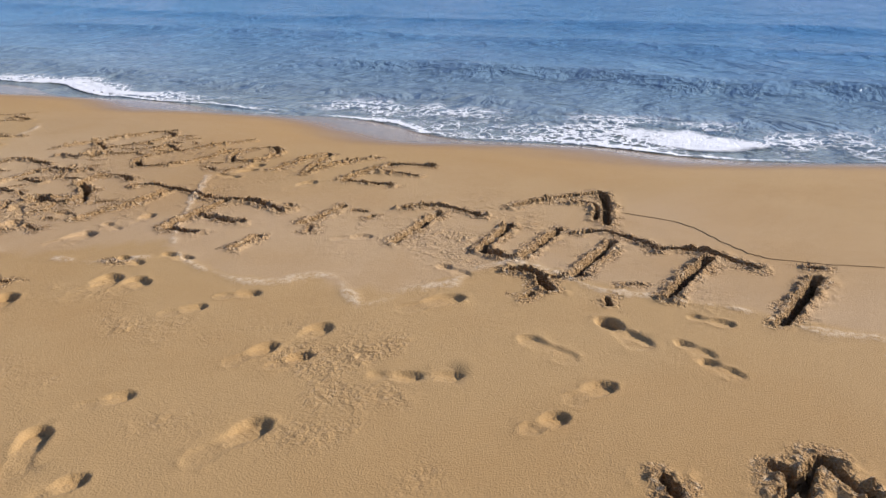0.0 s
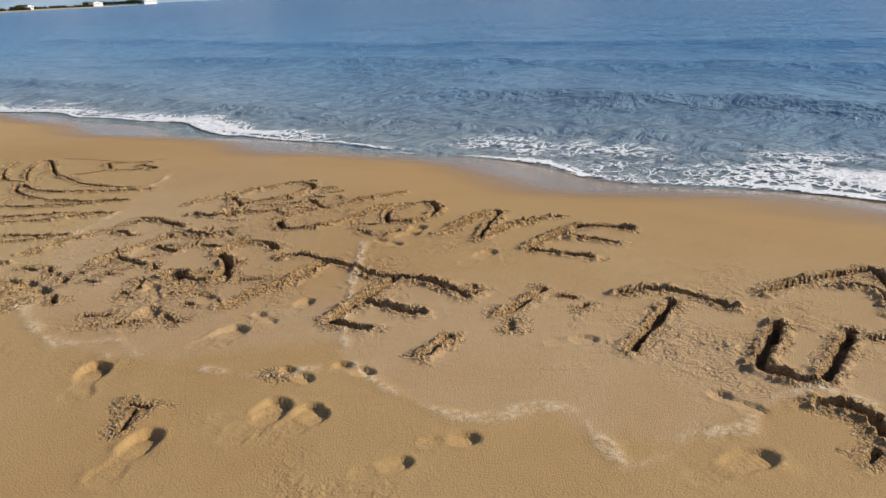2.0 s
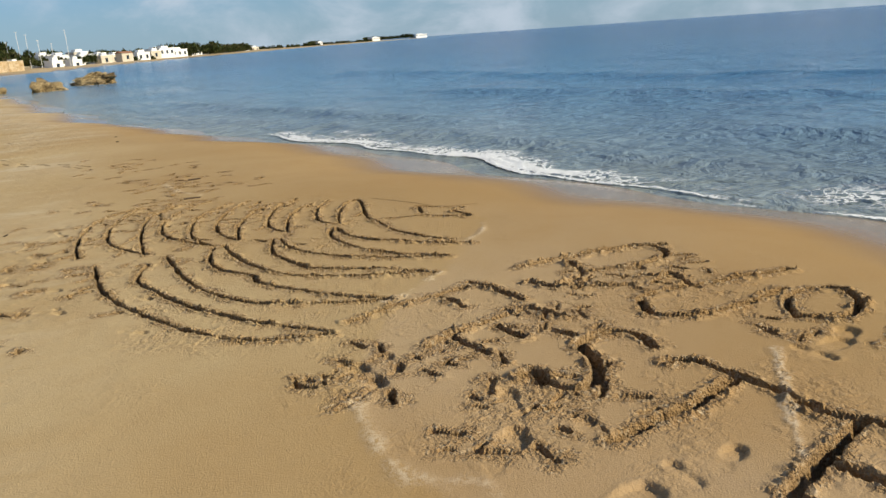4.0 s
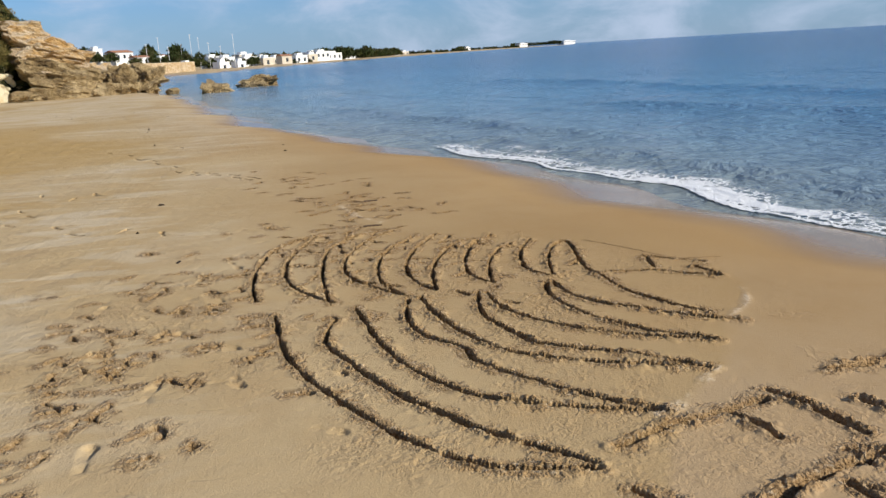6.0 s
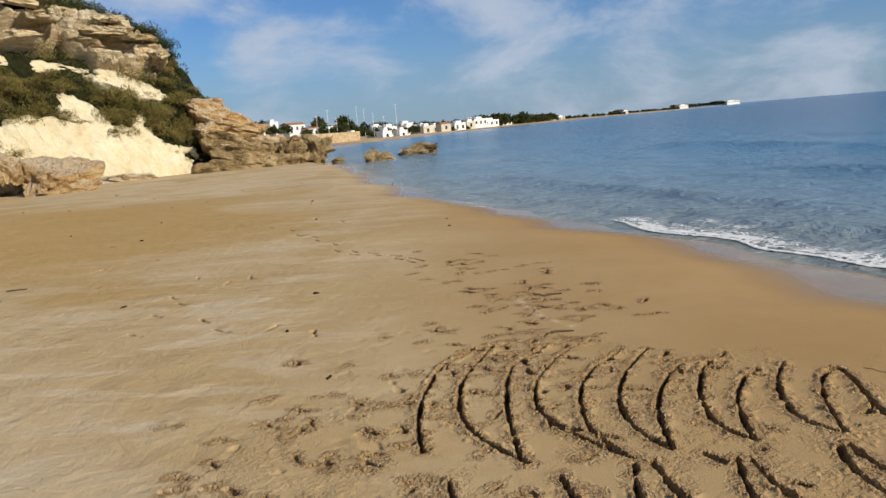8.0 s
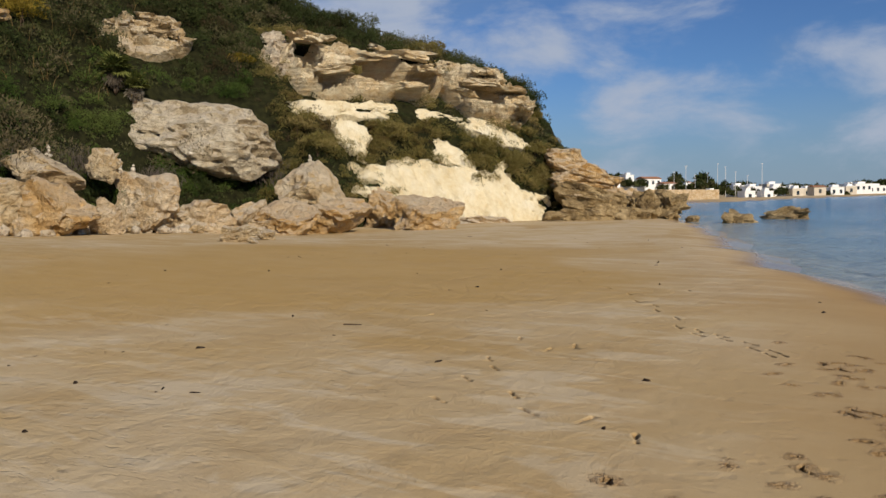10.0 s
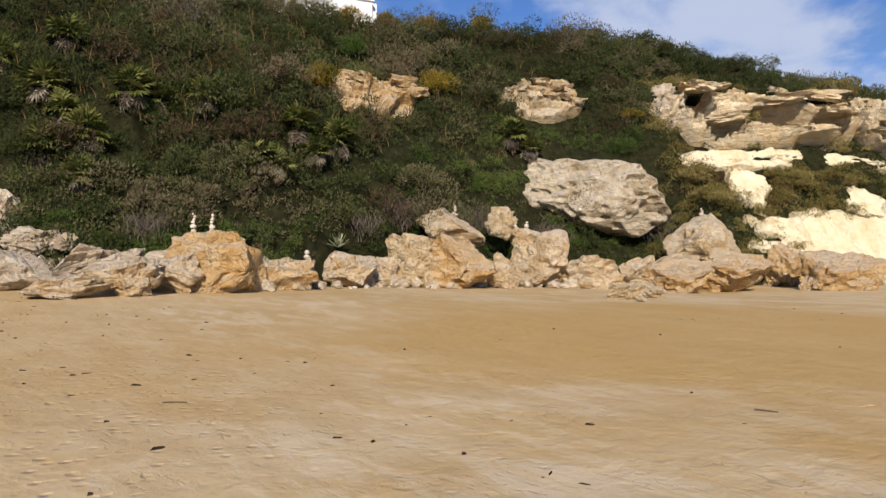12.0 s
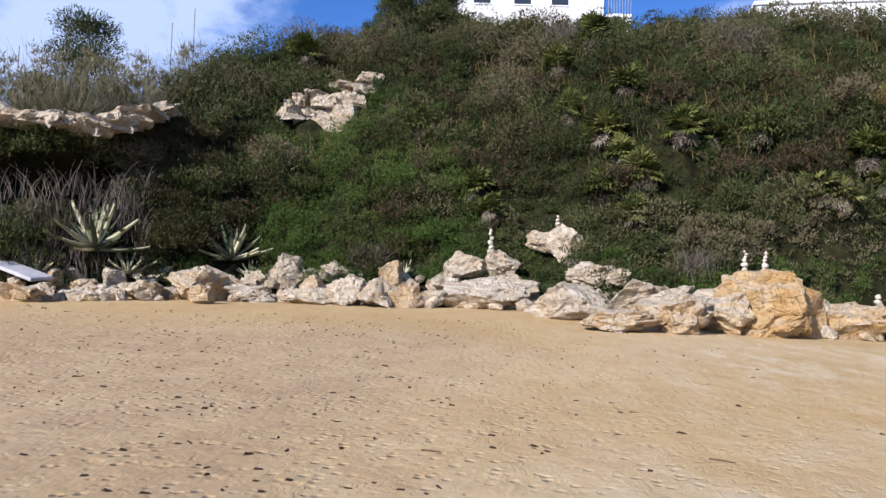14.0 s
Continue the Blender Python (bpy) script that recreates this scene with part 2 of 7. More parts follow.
def rock_material(name, stops, grey, layered=1.0, own=True, craggy=1.0, bedded=0.0, crust=0.0):
    p = Paint(name, 0.9, 0.15)
    w, lay = p.place((1, 1, 1), own), p.place((0.7, 0.7, 1.6), own)
    broad, fine, bands = p.noise(w, 0.8, 5, 0.62, 0.5), p.noise(w, 6, 9, 0.72), p.noise(lay, 1.1, 6, 0.65, 0.8)
    blotch, knobs = p.noise(w, 2.1, 5, 0.7, 0.3), p.noise(w, 3.4, 7, 0.7, 0.6)
    colour = p.ramp(p.math('ADD', p.math('MULTIPLY', broad, 0.55), p.math('MULTIPLY', blotch, 0.45)), *stops)
    colour = p.mix(p.span(bands, 0.45, 0.62, 0, 0.55 * layered), colour, p.mix(0.7, colour, stops[0][1]))
    colour = p.mix(p.span(fine, 0.54, 0.68, 0, 0.5), colour, p.mix(0.55, colour, grey))
    warp = p.add("ShaderNodeMix")
    warp.data_type = 'VECTOR'
    warp.inputs["Factor"].default_value = 0.28
    n = p.add("ShaderNodeTexNoise", Scale=1.7, Detail=6.0)
    p.link(lay, n.inputs["Vector"])
    p.link(lay, warp.inputs["A"])
    p.link(n.outputs["Color"], warp.inputs["B"])
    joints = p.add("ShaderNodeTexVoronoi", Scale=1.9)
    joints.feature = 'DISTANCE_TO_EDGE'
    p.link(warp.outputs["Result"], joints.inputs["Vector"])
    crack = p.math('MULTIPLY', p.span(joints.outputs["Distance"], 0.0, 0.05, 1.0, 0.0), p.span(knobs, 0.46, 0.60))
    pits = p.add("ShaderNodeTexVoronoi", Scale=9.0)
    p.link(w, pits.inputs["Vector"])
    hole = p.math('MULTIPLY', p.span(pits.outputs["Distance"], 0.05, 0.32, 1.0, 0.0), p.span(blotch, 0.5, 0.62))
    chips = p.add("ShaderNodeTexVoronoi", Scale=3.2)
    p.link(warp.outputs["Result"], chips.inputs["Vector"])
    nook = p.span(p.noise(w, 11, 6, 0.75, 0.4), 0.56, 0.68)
    # Pits, cracks and nooks: their shade is put into the colour as dark brown.
    recess_shade = p.math('ADD', p.math('ADD', p.math('MULTIPLY', hole, 0.5), p.math('MULTIPLY', crack, 0.2)), p.math('MULTIPLY', nook, 0.3))
    colour = p.mix(p.math('MULTIPLY', recess_shade, craggy), colour, p.mix(0.7, colour, (0.09, 0.065, 0.045)))
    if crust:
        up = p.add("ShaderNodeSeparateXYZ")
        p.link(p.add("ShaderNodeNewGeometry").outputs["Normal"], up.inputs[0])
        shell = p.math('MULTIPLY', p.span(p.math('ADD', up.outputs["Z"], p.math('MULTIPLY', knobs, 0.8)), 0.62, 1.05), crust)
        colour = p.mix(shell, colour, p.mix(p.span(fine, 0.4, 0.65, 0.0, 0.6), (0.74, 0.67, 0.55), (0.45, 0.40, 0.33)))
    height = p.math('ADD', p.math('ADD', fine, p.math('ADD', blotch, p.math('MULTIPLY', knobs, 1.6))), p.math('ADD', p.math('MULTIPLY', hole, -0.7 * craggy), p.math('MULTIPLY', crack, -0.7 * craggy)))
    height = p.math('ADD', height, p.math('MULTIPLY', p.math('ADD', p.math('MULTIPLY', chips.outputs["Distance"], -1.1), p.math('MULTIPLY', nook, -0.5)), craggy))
    if bedded:
        strata = p.noise(p.place((0.16, 0.16, 2.6), own), 1.9, 6, 0.62, 0.25)
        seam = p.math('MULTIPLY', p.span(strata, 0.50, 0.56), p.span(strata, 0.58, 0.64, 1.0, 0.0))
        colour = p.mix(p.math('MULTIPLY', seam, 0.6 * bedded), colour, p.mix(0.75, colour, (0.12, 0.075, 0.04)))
        height = p.math('ADD', height, p.math('MULTIPLY', seam, -1.6 * bedded))
    p.bump(height, 0.95, 0.10 + 0.08 * craggy)
    return p.done(colour)


def plant_material(name, stops, rough=0.65, scale=0.35, shine=0.08, own=False, single=False):
    """Leaves: each takes its own tone, over a slow change from place to place or from clump to clump."""
    p = Paint(name, rough, shine)
    slow = p.attr("tone") if own else p.noise(p.place(), scale, 3)
    tone = p.math('ADD', p.math('MULTIPLY', slow, 0.4 if single else 0.84), p.math('MULTIPLY', p.add("ShaderNodeObjectInfo").outputs["Random"], 0.6) if single else p.math('MULTIPLY', p.island(), 0.16))
    colour = p.ramp(tone, *stops)
    # thin leaves let some light through
    thin, blend = p.add("ShaderNodeBsdfTranslucent"), p.add("ShaderNodeMixShader", Fac=0.24)
    p.link(colour, thin.inputs["Color"])
    p.link(p.b.outputs[0], blend.inputs[1])
    p.link(thin.outputs[0], blend.inputs[2])
    p.link(blend.outputs[0], p.t.nodes["Material Output"].inputs["Surface"])
    return p.done(colour)


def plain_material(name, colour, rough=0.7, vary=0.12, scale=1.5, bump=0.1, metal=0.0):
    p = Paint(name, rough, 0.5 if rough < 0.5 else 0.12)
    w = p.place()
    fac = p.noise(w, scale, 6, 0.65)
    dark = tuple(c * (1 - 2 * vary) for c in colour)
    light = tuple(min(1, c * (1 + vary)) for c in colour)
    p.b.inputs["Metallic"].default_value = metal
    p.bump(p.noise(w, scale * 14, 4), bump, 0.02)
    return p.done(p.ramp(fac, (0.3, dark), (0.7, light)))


SAND, SEAWATER, FOAM = sand_material(), sea_material(), foam_material()
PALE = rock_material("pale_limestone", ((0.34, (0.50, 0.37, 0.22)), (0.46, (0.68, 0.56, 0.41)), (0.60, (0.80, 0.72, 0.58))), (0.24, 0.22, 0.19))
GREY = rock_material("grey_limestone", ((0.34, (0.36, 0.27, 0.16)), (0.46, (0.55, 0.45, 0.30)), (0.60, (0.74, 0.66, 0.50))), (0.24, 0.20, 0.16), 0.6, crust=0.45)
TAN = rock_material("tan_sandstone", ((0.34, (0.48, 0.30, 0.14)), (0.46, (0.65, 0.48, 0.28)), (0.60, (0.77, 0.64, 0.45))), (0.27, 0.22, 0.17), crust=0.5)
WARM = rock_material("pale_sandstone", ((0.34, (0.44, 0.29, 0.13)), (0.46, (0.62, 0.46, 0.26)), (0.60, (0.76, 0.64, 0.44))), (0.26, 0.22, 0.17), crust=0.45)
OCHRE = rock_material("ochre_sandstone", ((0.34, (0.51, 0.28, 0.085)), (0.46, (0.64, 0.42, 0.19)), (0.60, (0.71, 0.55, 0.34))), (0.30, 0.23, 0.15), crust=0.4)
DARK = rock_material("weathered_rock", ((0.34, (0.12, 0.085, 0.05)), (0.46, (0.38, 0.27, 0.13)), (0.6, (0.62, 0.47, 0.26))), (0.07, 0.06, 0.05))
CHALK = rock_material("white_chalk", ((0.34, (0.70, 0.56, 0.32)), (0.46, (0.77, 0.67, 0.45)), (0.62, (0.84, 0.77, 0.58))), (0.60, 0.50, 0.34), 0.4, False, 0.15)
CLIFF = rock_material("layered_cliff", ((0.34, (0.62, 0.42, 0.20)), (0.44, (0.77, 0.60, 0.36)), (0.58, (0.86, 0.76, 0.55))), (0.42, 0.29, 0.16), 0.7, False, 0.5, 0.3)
# Near-black soil: the shade between the bushes is put into its colour.
SOIL_SHADE = plain_material("scrub_soil_shade", (0.020, 0.021, 0.007), 0.9, 0.4, 2.5, 1.0)
SCRUB = plant_material("scrub_leaves", ((0.12, (0.090, 0.060, 0.036)), (0.30, (0.044, 0.040, 0.016)), (0.48, (0.038, 0.056, 0.018)), (0.66, (0.076, 0.088, 0.030)), (0.85, (0.150, 0.122, 0.072))), own=True)
LUSH = plant_material("green_creeper_leaves", ((0.2, (0.032, 0.056, 0.013)), (0.5, (0.056, 0.098, 0.020)), (0.8, (0.105, 0.140, 0.036))), own=True)
OLIVE = plant_material("olive_heath", ((0.2, (0.150, 0.105, 0.040)), (0.5, (0.185, 0.165, 0.050)), (0.8, (0.31, 0.24, 0.10))), own=True)
GOLD = plant_material("yellow_flowering_leaves", ((0.2, (0.10, 0.085, 0.012)), (0.5, (0.20, 0.15, 0.022)), (0.8, (0.30, 0.21, 0.04))), own=True)
TWIG = plant_material("dry_grey_twigs", ((0.25, (0.10, 0.08, 0.065)), (0.55, (0.16, 0.135, 0.11)), (0.8, (0.24, 0.205, 0.17))))
REED = plant_material("dry_reeds", ((0.25, (0.10, 0.09, 0.045)), (0.55, (0.20, 0.18, 0.105)), (0.8, (0.31, 0.275, 0.18))))
FROND = plant_material("palm_fronds", ((0.25, (0.046, 0.062, 0.016)), (0.55, (0.120, 0.135, 0.034)), (0.8, (0.22, 0.22, 0.075))), 0.5, single=True)
DEAD = plant_material("withered_fronds", ((0.25, (0.07, 0.055, 0.04)), (0.55, (0.17, 0.145, 0.11)), (0.8, (0.38, 0.34, 0.27))), 0.7, single=True)
AGAVE = plant_material("agave_leaves", ((0.25, (0.09, 0.11, 0.065)), (0.5, (0.30, 0.32, 0.20)), (0.75, (0.62, 0.58, 0.38))), 0.5, single=True)
BARK = plain_material("bark", (0.16, 0.11, 0.075), 0.9, 0.3, 4, 0.6)
WALL = plain_material("white_render", (0.80, 0.80, 0.78), 0.8, 0.05, 0.8, 0.1)
CREAM = plain_material("cream_render", (0.58, 0.52, 0.42), 0.8, 0.08, 0.8, 0.1)
TILE = plain_material("terracotta_roof", (0.40, 0.20, 0.12), 0.85, 0.2, 2, 0.3)
STONE = plain_material("cairn_stone", (0.60, 0.54, 0.44), 0.85, 0.14, 6, 0.4)
GLASS = plain_material("dark_window_glass", (0.03, 0.04, 0.05), 0.1, 0.1, 1, 0.0)
STEEL = plain_material("grey_metal", (0.45, 0.46, 0.47), 0.4, 0.1, 3, 0.0, 0.8)
DEBRIS = plain_material("dark_seaweed_scraps", (0.03, 0.02, 0.014), 0.8, 0.3, 8, 0.3)
TIDE = plain_material("weed_thread", (0.30, 0.19, 0.09), 0.9, 0.3, 8, 0.3)
# A white board; the shade it lies in is put into this grey.
PANEL = plain_material("shaded_white_board", (0.42, 0.42, 0.43), 0.7, 0.15, 2.0, 0.2)
WOOD = plain_material("weathered_wood", (0.11, 0.075, 0.05), 0.85, 0.2, 5, 0.4)

# ---- the beach's and the hill's large forms, as functions ----
SEA = -0.30
SHORE_Y = (-400, -60, -10, 3, 4.7, 6.8, 9, 12, 13.2, 16, 19, 22.6, 28, 33, 51, 57, 70, 90, 120, 153, 169, 211, 295, 339, 515, 855, 900, 6000)
SHORE_X = (90, 32, 17.5, 11.9, 11.1, 10.0, 9.3, 8.7, 8.2, 7.2, 6.4, 4.7, 3.0, 1.8, -2.2, -4.5, -9, -17, -24, -20, -11.5, -4.5, 19.6, 36, 108, 302, 310, -4000)


def lattice(x, y, size, seed):
    """Smooth value noise in -1..1 on a lattice of that size."""
    table = np.random.RandomState(seed).uniform(-1, 1, 4096)
    u, v = np.asarray(x, float) / size, np.asarray(y, float) / size
    i, j = np.floor(u), np.floor(v)
    a, b = u - i, v - j
    a, b = a * a * (3 - 2 * a), b * b * (3 - 2 * b)
    i, j = i.astype(np.int64), j.astype(np.int64)

    def at(p, q):
        return table[(p * 73 + q * 1619 + (p * q) % 911) % 4096]
    return (at(i, j) * (1 - a) + at(i + 1, j) * a) * (1 - b) + (at(i, j + 1) * (1 - a) + at(i + 1, j + 1) * a) * b


def blocks(a, b, size, seed):
    """Broken blocks: for each place the height of its block (-1..1) and how far it lies from the block's edge."""
    rs = np.random.RandomState(seed)
    jx, jy, tall = rs.uniform(0, 1, 2048), rs.uniform(0, 1, 2048), rs.uniform(-1, 1, 2048)
    a, b = np.asarray(a, float) / size, np.asarray(b, float) / size
    i, j = np.floor(a).astype(np.int64), np.floor(b).astype(np.int64)
    first, second, height = np.full(a.shape, 9.0), np.full(a.shape, 9.0), np.zeros(a.shape)
    for p in (-1, 0, 1):
        for q in (-1, 0, 1):
            k = ((i + p) * 131 + (j + q) * 977) % 2048
            d = np.hypot(i + p + jx[k] - a, j + q + jy[k] - b)
            near = d < first
            second = np.where(near, first, np.minimum(second, d))
            height, first = np.where(near, tall[k], height), np.where(near, d, first)
    return height, second - first


def from_shore(x, y):
    """Metres seaward of the water's edge."""
    xs = np.interp(y, SHORE_Y, SHORE_X) + 0.22 * np.sin(y * 0.9) + 0.12 * np.sin(y * 2.3 + 1)
    lean = np.interp(y, (-20, 20, 60, 150, 400), (0.88, 0.92, 0.95, 0.98, 0.9))
    return (x - xs) * lean


def ground_z(x, y):
    x, y = np.asarray(x, float), np.asarray(y, float)
    d = from_shore(x, y)
    inland = np.log1p(np.exp(np.clip((-x - 2.5) / 2.0, -30, 30))) * 2.0
    g = np.clip((36 - y) / 24, 0, 1)
    z = 0.05 * np.minimum(inland, 24) * g
    s = np.clip((d + 2.4) / 2.4, 0, None)
    z = z + np.where(d < 0, SEA * s ** 1.6, SEA - 0.09 * np.minimum(d, 40) - 0.02 * np.maximum(np.minimum(d, 400) - 40, 0))
    z = z + 0.05 * lattice(x + 3, y, 6.0, 5) * np.clip((-x + 2) / 6, 0, 1) + 0.02 * lattice(x, y * 2.5, 3.0, 6) * np.clip((-x + 3) / 5, 0, 1)
    return z


EYE0 = (2.8, 8.1)
# the hill from south to north: its toe, how far its crest lies behind, and the crest's height
HILL = ((-10, -60, 8, 8), (-16, -30, 8, 7.5), (-20.5, -14, 3, 7.1), (-22, -7.6, 1.6, 6.8), (-23.2, -5, 1.8, 6.9), (-24.4, -2.6, 6.5, 9.3),
        (-25.4, 0.1, 12, 13.4), (-25.4, 3.3, 14.5, 15.0), (-25.3, 6.2, 15, 15.7), (-25.3, 9, 14.5, 15.9), (-23, 12, 14.5, 14.9), (-21.7, 15, 14.5, 14.6),
        (-21.3, 18.2, 14, 14.2), (-22.6, 23, 14.5, 14.2), (-23.2, 28.5, 14, 15.0), (-22, 34.5, 13.5, 15.2), (-20.6, 38.5, 12.5, 13.7), (-18.8, 41.8, 11, 12.5),
        (-16.7, 46.7, 9, 11.2), (-14.2, 49.8, 5.5, 9.0), (-12.8, 52.6, 3.0, 7.4), (-11.6, 55.2, 3.0, 4.4), (-11, 57.8, 3.0, 3.0), (-15, 66, 5, 2.6), (-42, 84, 6, 3.0))
HILL_N = len(HILL) - 1


def spline(values, u):
    """A smooth curve through evenly spaced values."""
    p = np.asarray(values, float)
    u = np.clip(np.asarray(u, float), 0, len(p) - 1.0001)
    i = u.astype(int)
    s = u - i
    a, b, c, d = p[np.clip(i - 1, 0, None)], p[i], p[i + 1], p[np.clip(i + 2, None, len(p) - 1)]
    return 0.5 * (2 * b + (c - a) * s + (2 * a - 5 * b + 4 * c - d) * s ** 2 + (3 * b - a - 3 * c + d) * s ** 3)


def hill_point(u, v, rough=1.0):
    """The hill's surface: u counts the stations from the south, v goes from its toe (0) to its crest (1) and on over the top."""
    u, v = np.asarray(u, float), np.asarray(v, float)
    tx, ty, back, top = (spline([h[k] for h in HILL], u) for k in range(4))
    dx, dy = tx - EYE0[0], ty - EYE0[1]
    n = np.hypot(dx, dy)
    dx, dy = dx / n, dy / n
    low = ground_z(tx, ty) - 0.25
    w = np.clip(v, 0, 1)
    out = back * w ** 1.15 + np.clip(v - 1, 0, None) * 60
    z = low + (top - low) * (1 - (1 - w) ** 1.35) + np.clip(v - 1, 0, None) * 1.5
    x, y = tx + dx * out, ty + dy * out
    bump = rough * np.clip(v * 6, 0, 1) * (0.45 * lattice(u * 1.7, v * 9, 1.0, 21) + 0.28 * lattice(u * 4.2, v * 22, 1.0, 22))
    return np.stack([x - dx * bump * 0.7, y - dy * bump * 0.7, z + bump * 0.6], -1)

# ---- mesh helpers ----
def mesh_of(name, verts, faces, material, smooth=True):
    me = bpy.data.meshes.new(name)
    verts, faces = np.asarray(verts, np.float32).reshape(-1, 3), np.asarray(faces, np.int32)
    k = faces.shape[1]
    me.vertices.add(len(verts))
    me.vertices.foreach_set("co", verts.ravel())
    me.loops.add(faces.size)
    me.loops.foreach_set("vertex_index", faces.ravel())
    me.polygons.add(len(faces))
    me.polygons.foreach_set("loop_start", np.arange(0, faces.size, k, dtype=np.int32))
    me.polygons.foreach_set("use_smooth", np.full(len(faces), smooth))
    me.materials.append(material)
    me.update(calc_edges=True)
    return me


def grid_faces(n, m):
    i = (np.arange(n - 1)[:, None] * m + np.arange(m - 1)[None]).ravel()
    return np.stack([i, i + m, i + m + 1, i + 1], -1)


def set_attr(me, name, values):
    me.attributes.new(name, 'FLOAT', 'POINT').data.foreach_set("value", np.asarray(values, np.float32).ravel())


def part(name, me, parent, label="", at=None):
    ob = new(name, me)
    ob.parent = parent
    if at is not None:
        ob.matrix_basis = at
    return tagged(ob, label) if label else ob


def spread(lo, hi, step, growth, far_lo, far_hi):
    """Grid lines: even between lo and hi, then wider and wider."""
    mid = list(np.arange(lo, hi, step))
    up, s = [mid[-1]], step
    while up[-1] < far_hi:
        s *= growth
        up.append(up[-1] + s)
    down, s = [mid[0]], step
    while down[-1] > far_lo:
        s *= growth
        down.append(down[-1] - s)
    return np.array(down[:0:-1] + mid + up[1:])


# ---- the sand ----
# the beach's near part lies on a fine lattice, of which only the places that need it are built finely
FINE, BASE = 0.01, 16
LX, LY, NX, NY = -20.8, -10.4, 212 * BASE, 225 * BASE
fx, fy = LX + FINE * np.arange(NX + 1), LY + FINE * np.arange(NY + 1)
DUG, LACE, CUT, HEAP = (np.zeros((NX + 1, NY + 1), np.float32) for _ in range(4))


def window(points, margin):
    """The stretch of the lattice round some points, and its places."""
    p = np.array(points, float)
    i0, i1 = np.clip(((p[:, 0].min() - margin - LX) / FINE, (p[:, 0].max() + margin - LX) / FINE), 0, NX).astype(int)
    j0, j1 = np.clip(((p[:, 1].min() - margin - LY) / FINE, (p[:, 1].max() + margin - LY) / FINE), 0, NY).astype(int)
    k = slice(i0, i1 + 1), slice(j0, j1 + 1)
    x, y = np.meshgrid(fx[k[0]], fy[k[1]], indexing="ij")
    return k, x, y


def smooth_line(points, n=7):
    if len(points) < 3:
        return np.array(points, float)
    u = np.linspace(0, len(points) - 1, (len(points) - 1) * n + 1)
    return np.stack([spline([q[k] for q in points], u) for k in (0, 1)], -1)


def distance_to(line, x, y):
    best = np.full(x.shape, 9.0)
    for (ax, ay), (bx, by) in zip(line[:-1], line[1:]):
        dx, dy = bx - ax, by - ay
        s = np.clip(((x - ax) * dx + (y - ay) * dy) / (dx * dx + dy * dy + 1e-9), 0, 1)
        best = np.minimum(best, np.hypot(x - ax - s * dx, y - ay - s * dy))
    return best


def crumbs(x, y, seed):
    """Clods of damp sand, small ones among a few larger."""
    a = lattice(x, y, 0.043, seed)
    b = lattice(x + 0.3, y, 0.023, seed + 1)
    c = lattice(x, y + 0.7, 0.014, seed + 2)
    return np.clip(a * 0.45 + b * 0.6 + c * 0.35, -0.35, 1)


def groove(points, width, depth, rim):
    """A line drawn in the sand: a narrow steep trench between low uneven banks of crumbled sand."""
    k, x, y = window(points, 0.22)
    half = width * 0.36 + max(0.0, width - 0.036) * 0.15
    r = np.abs(distance_to(smooth_line(points), x, y) + 0.008 * lattice(x, y, 0.07, 31) + 0.004 * lattice(x, y, 0.026, 32))
    past = np.clip(r - half, 0, None)
    trench = -depth * 1.3 * np.clip(1.5 - 1.5 * (r / half) ** 2.5, 0, 1) * (0.85 + 0.3 * lattice(x, y, 0.11, 33))
    reach_out = 0.024 + 0.016 * lattice(x, y, 0.16, 34)
    patchy = np.clip(0.75 + 0.7 * lattice(x, y, 0.15, 35), 0.12, 1.3)
    bank = np.exp(-((past - 0.014) / reach_out) ** 2) * (r > half)
    grains = np.clip(crumbs(x, y, 36), 0, 1)
    strewn = np.exp(-(past / 0.075) ** 2) * (r > half)
    heap = rim * patchy * (0.008 * bank + 0.024 * bank * grains + 0.018 * strewn * np.clip(crumbs(x, y, 38) - 0.22, 0, 1))
    heap += np.where(r < half, 0.013 * grains, 0)
    CUT[k] = np.minimum(CUT[k], trench)
    HEAP[k] = np.maximum(heap, HEAP[k])
    DUG[k] = np.maximum(DUG[k], np.clip(1.15 - past / 0.055 + 0.7 * lattice(x, y, 0.06, 37), 0, 1))


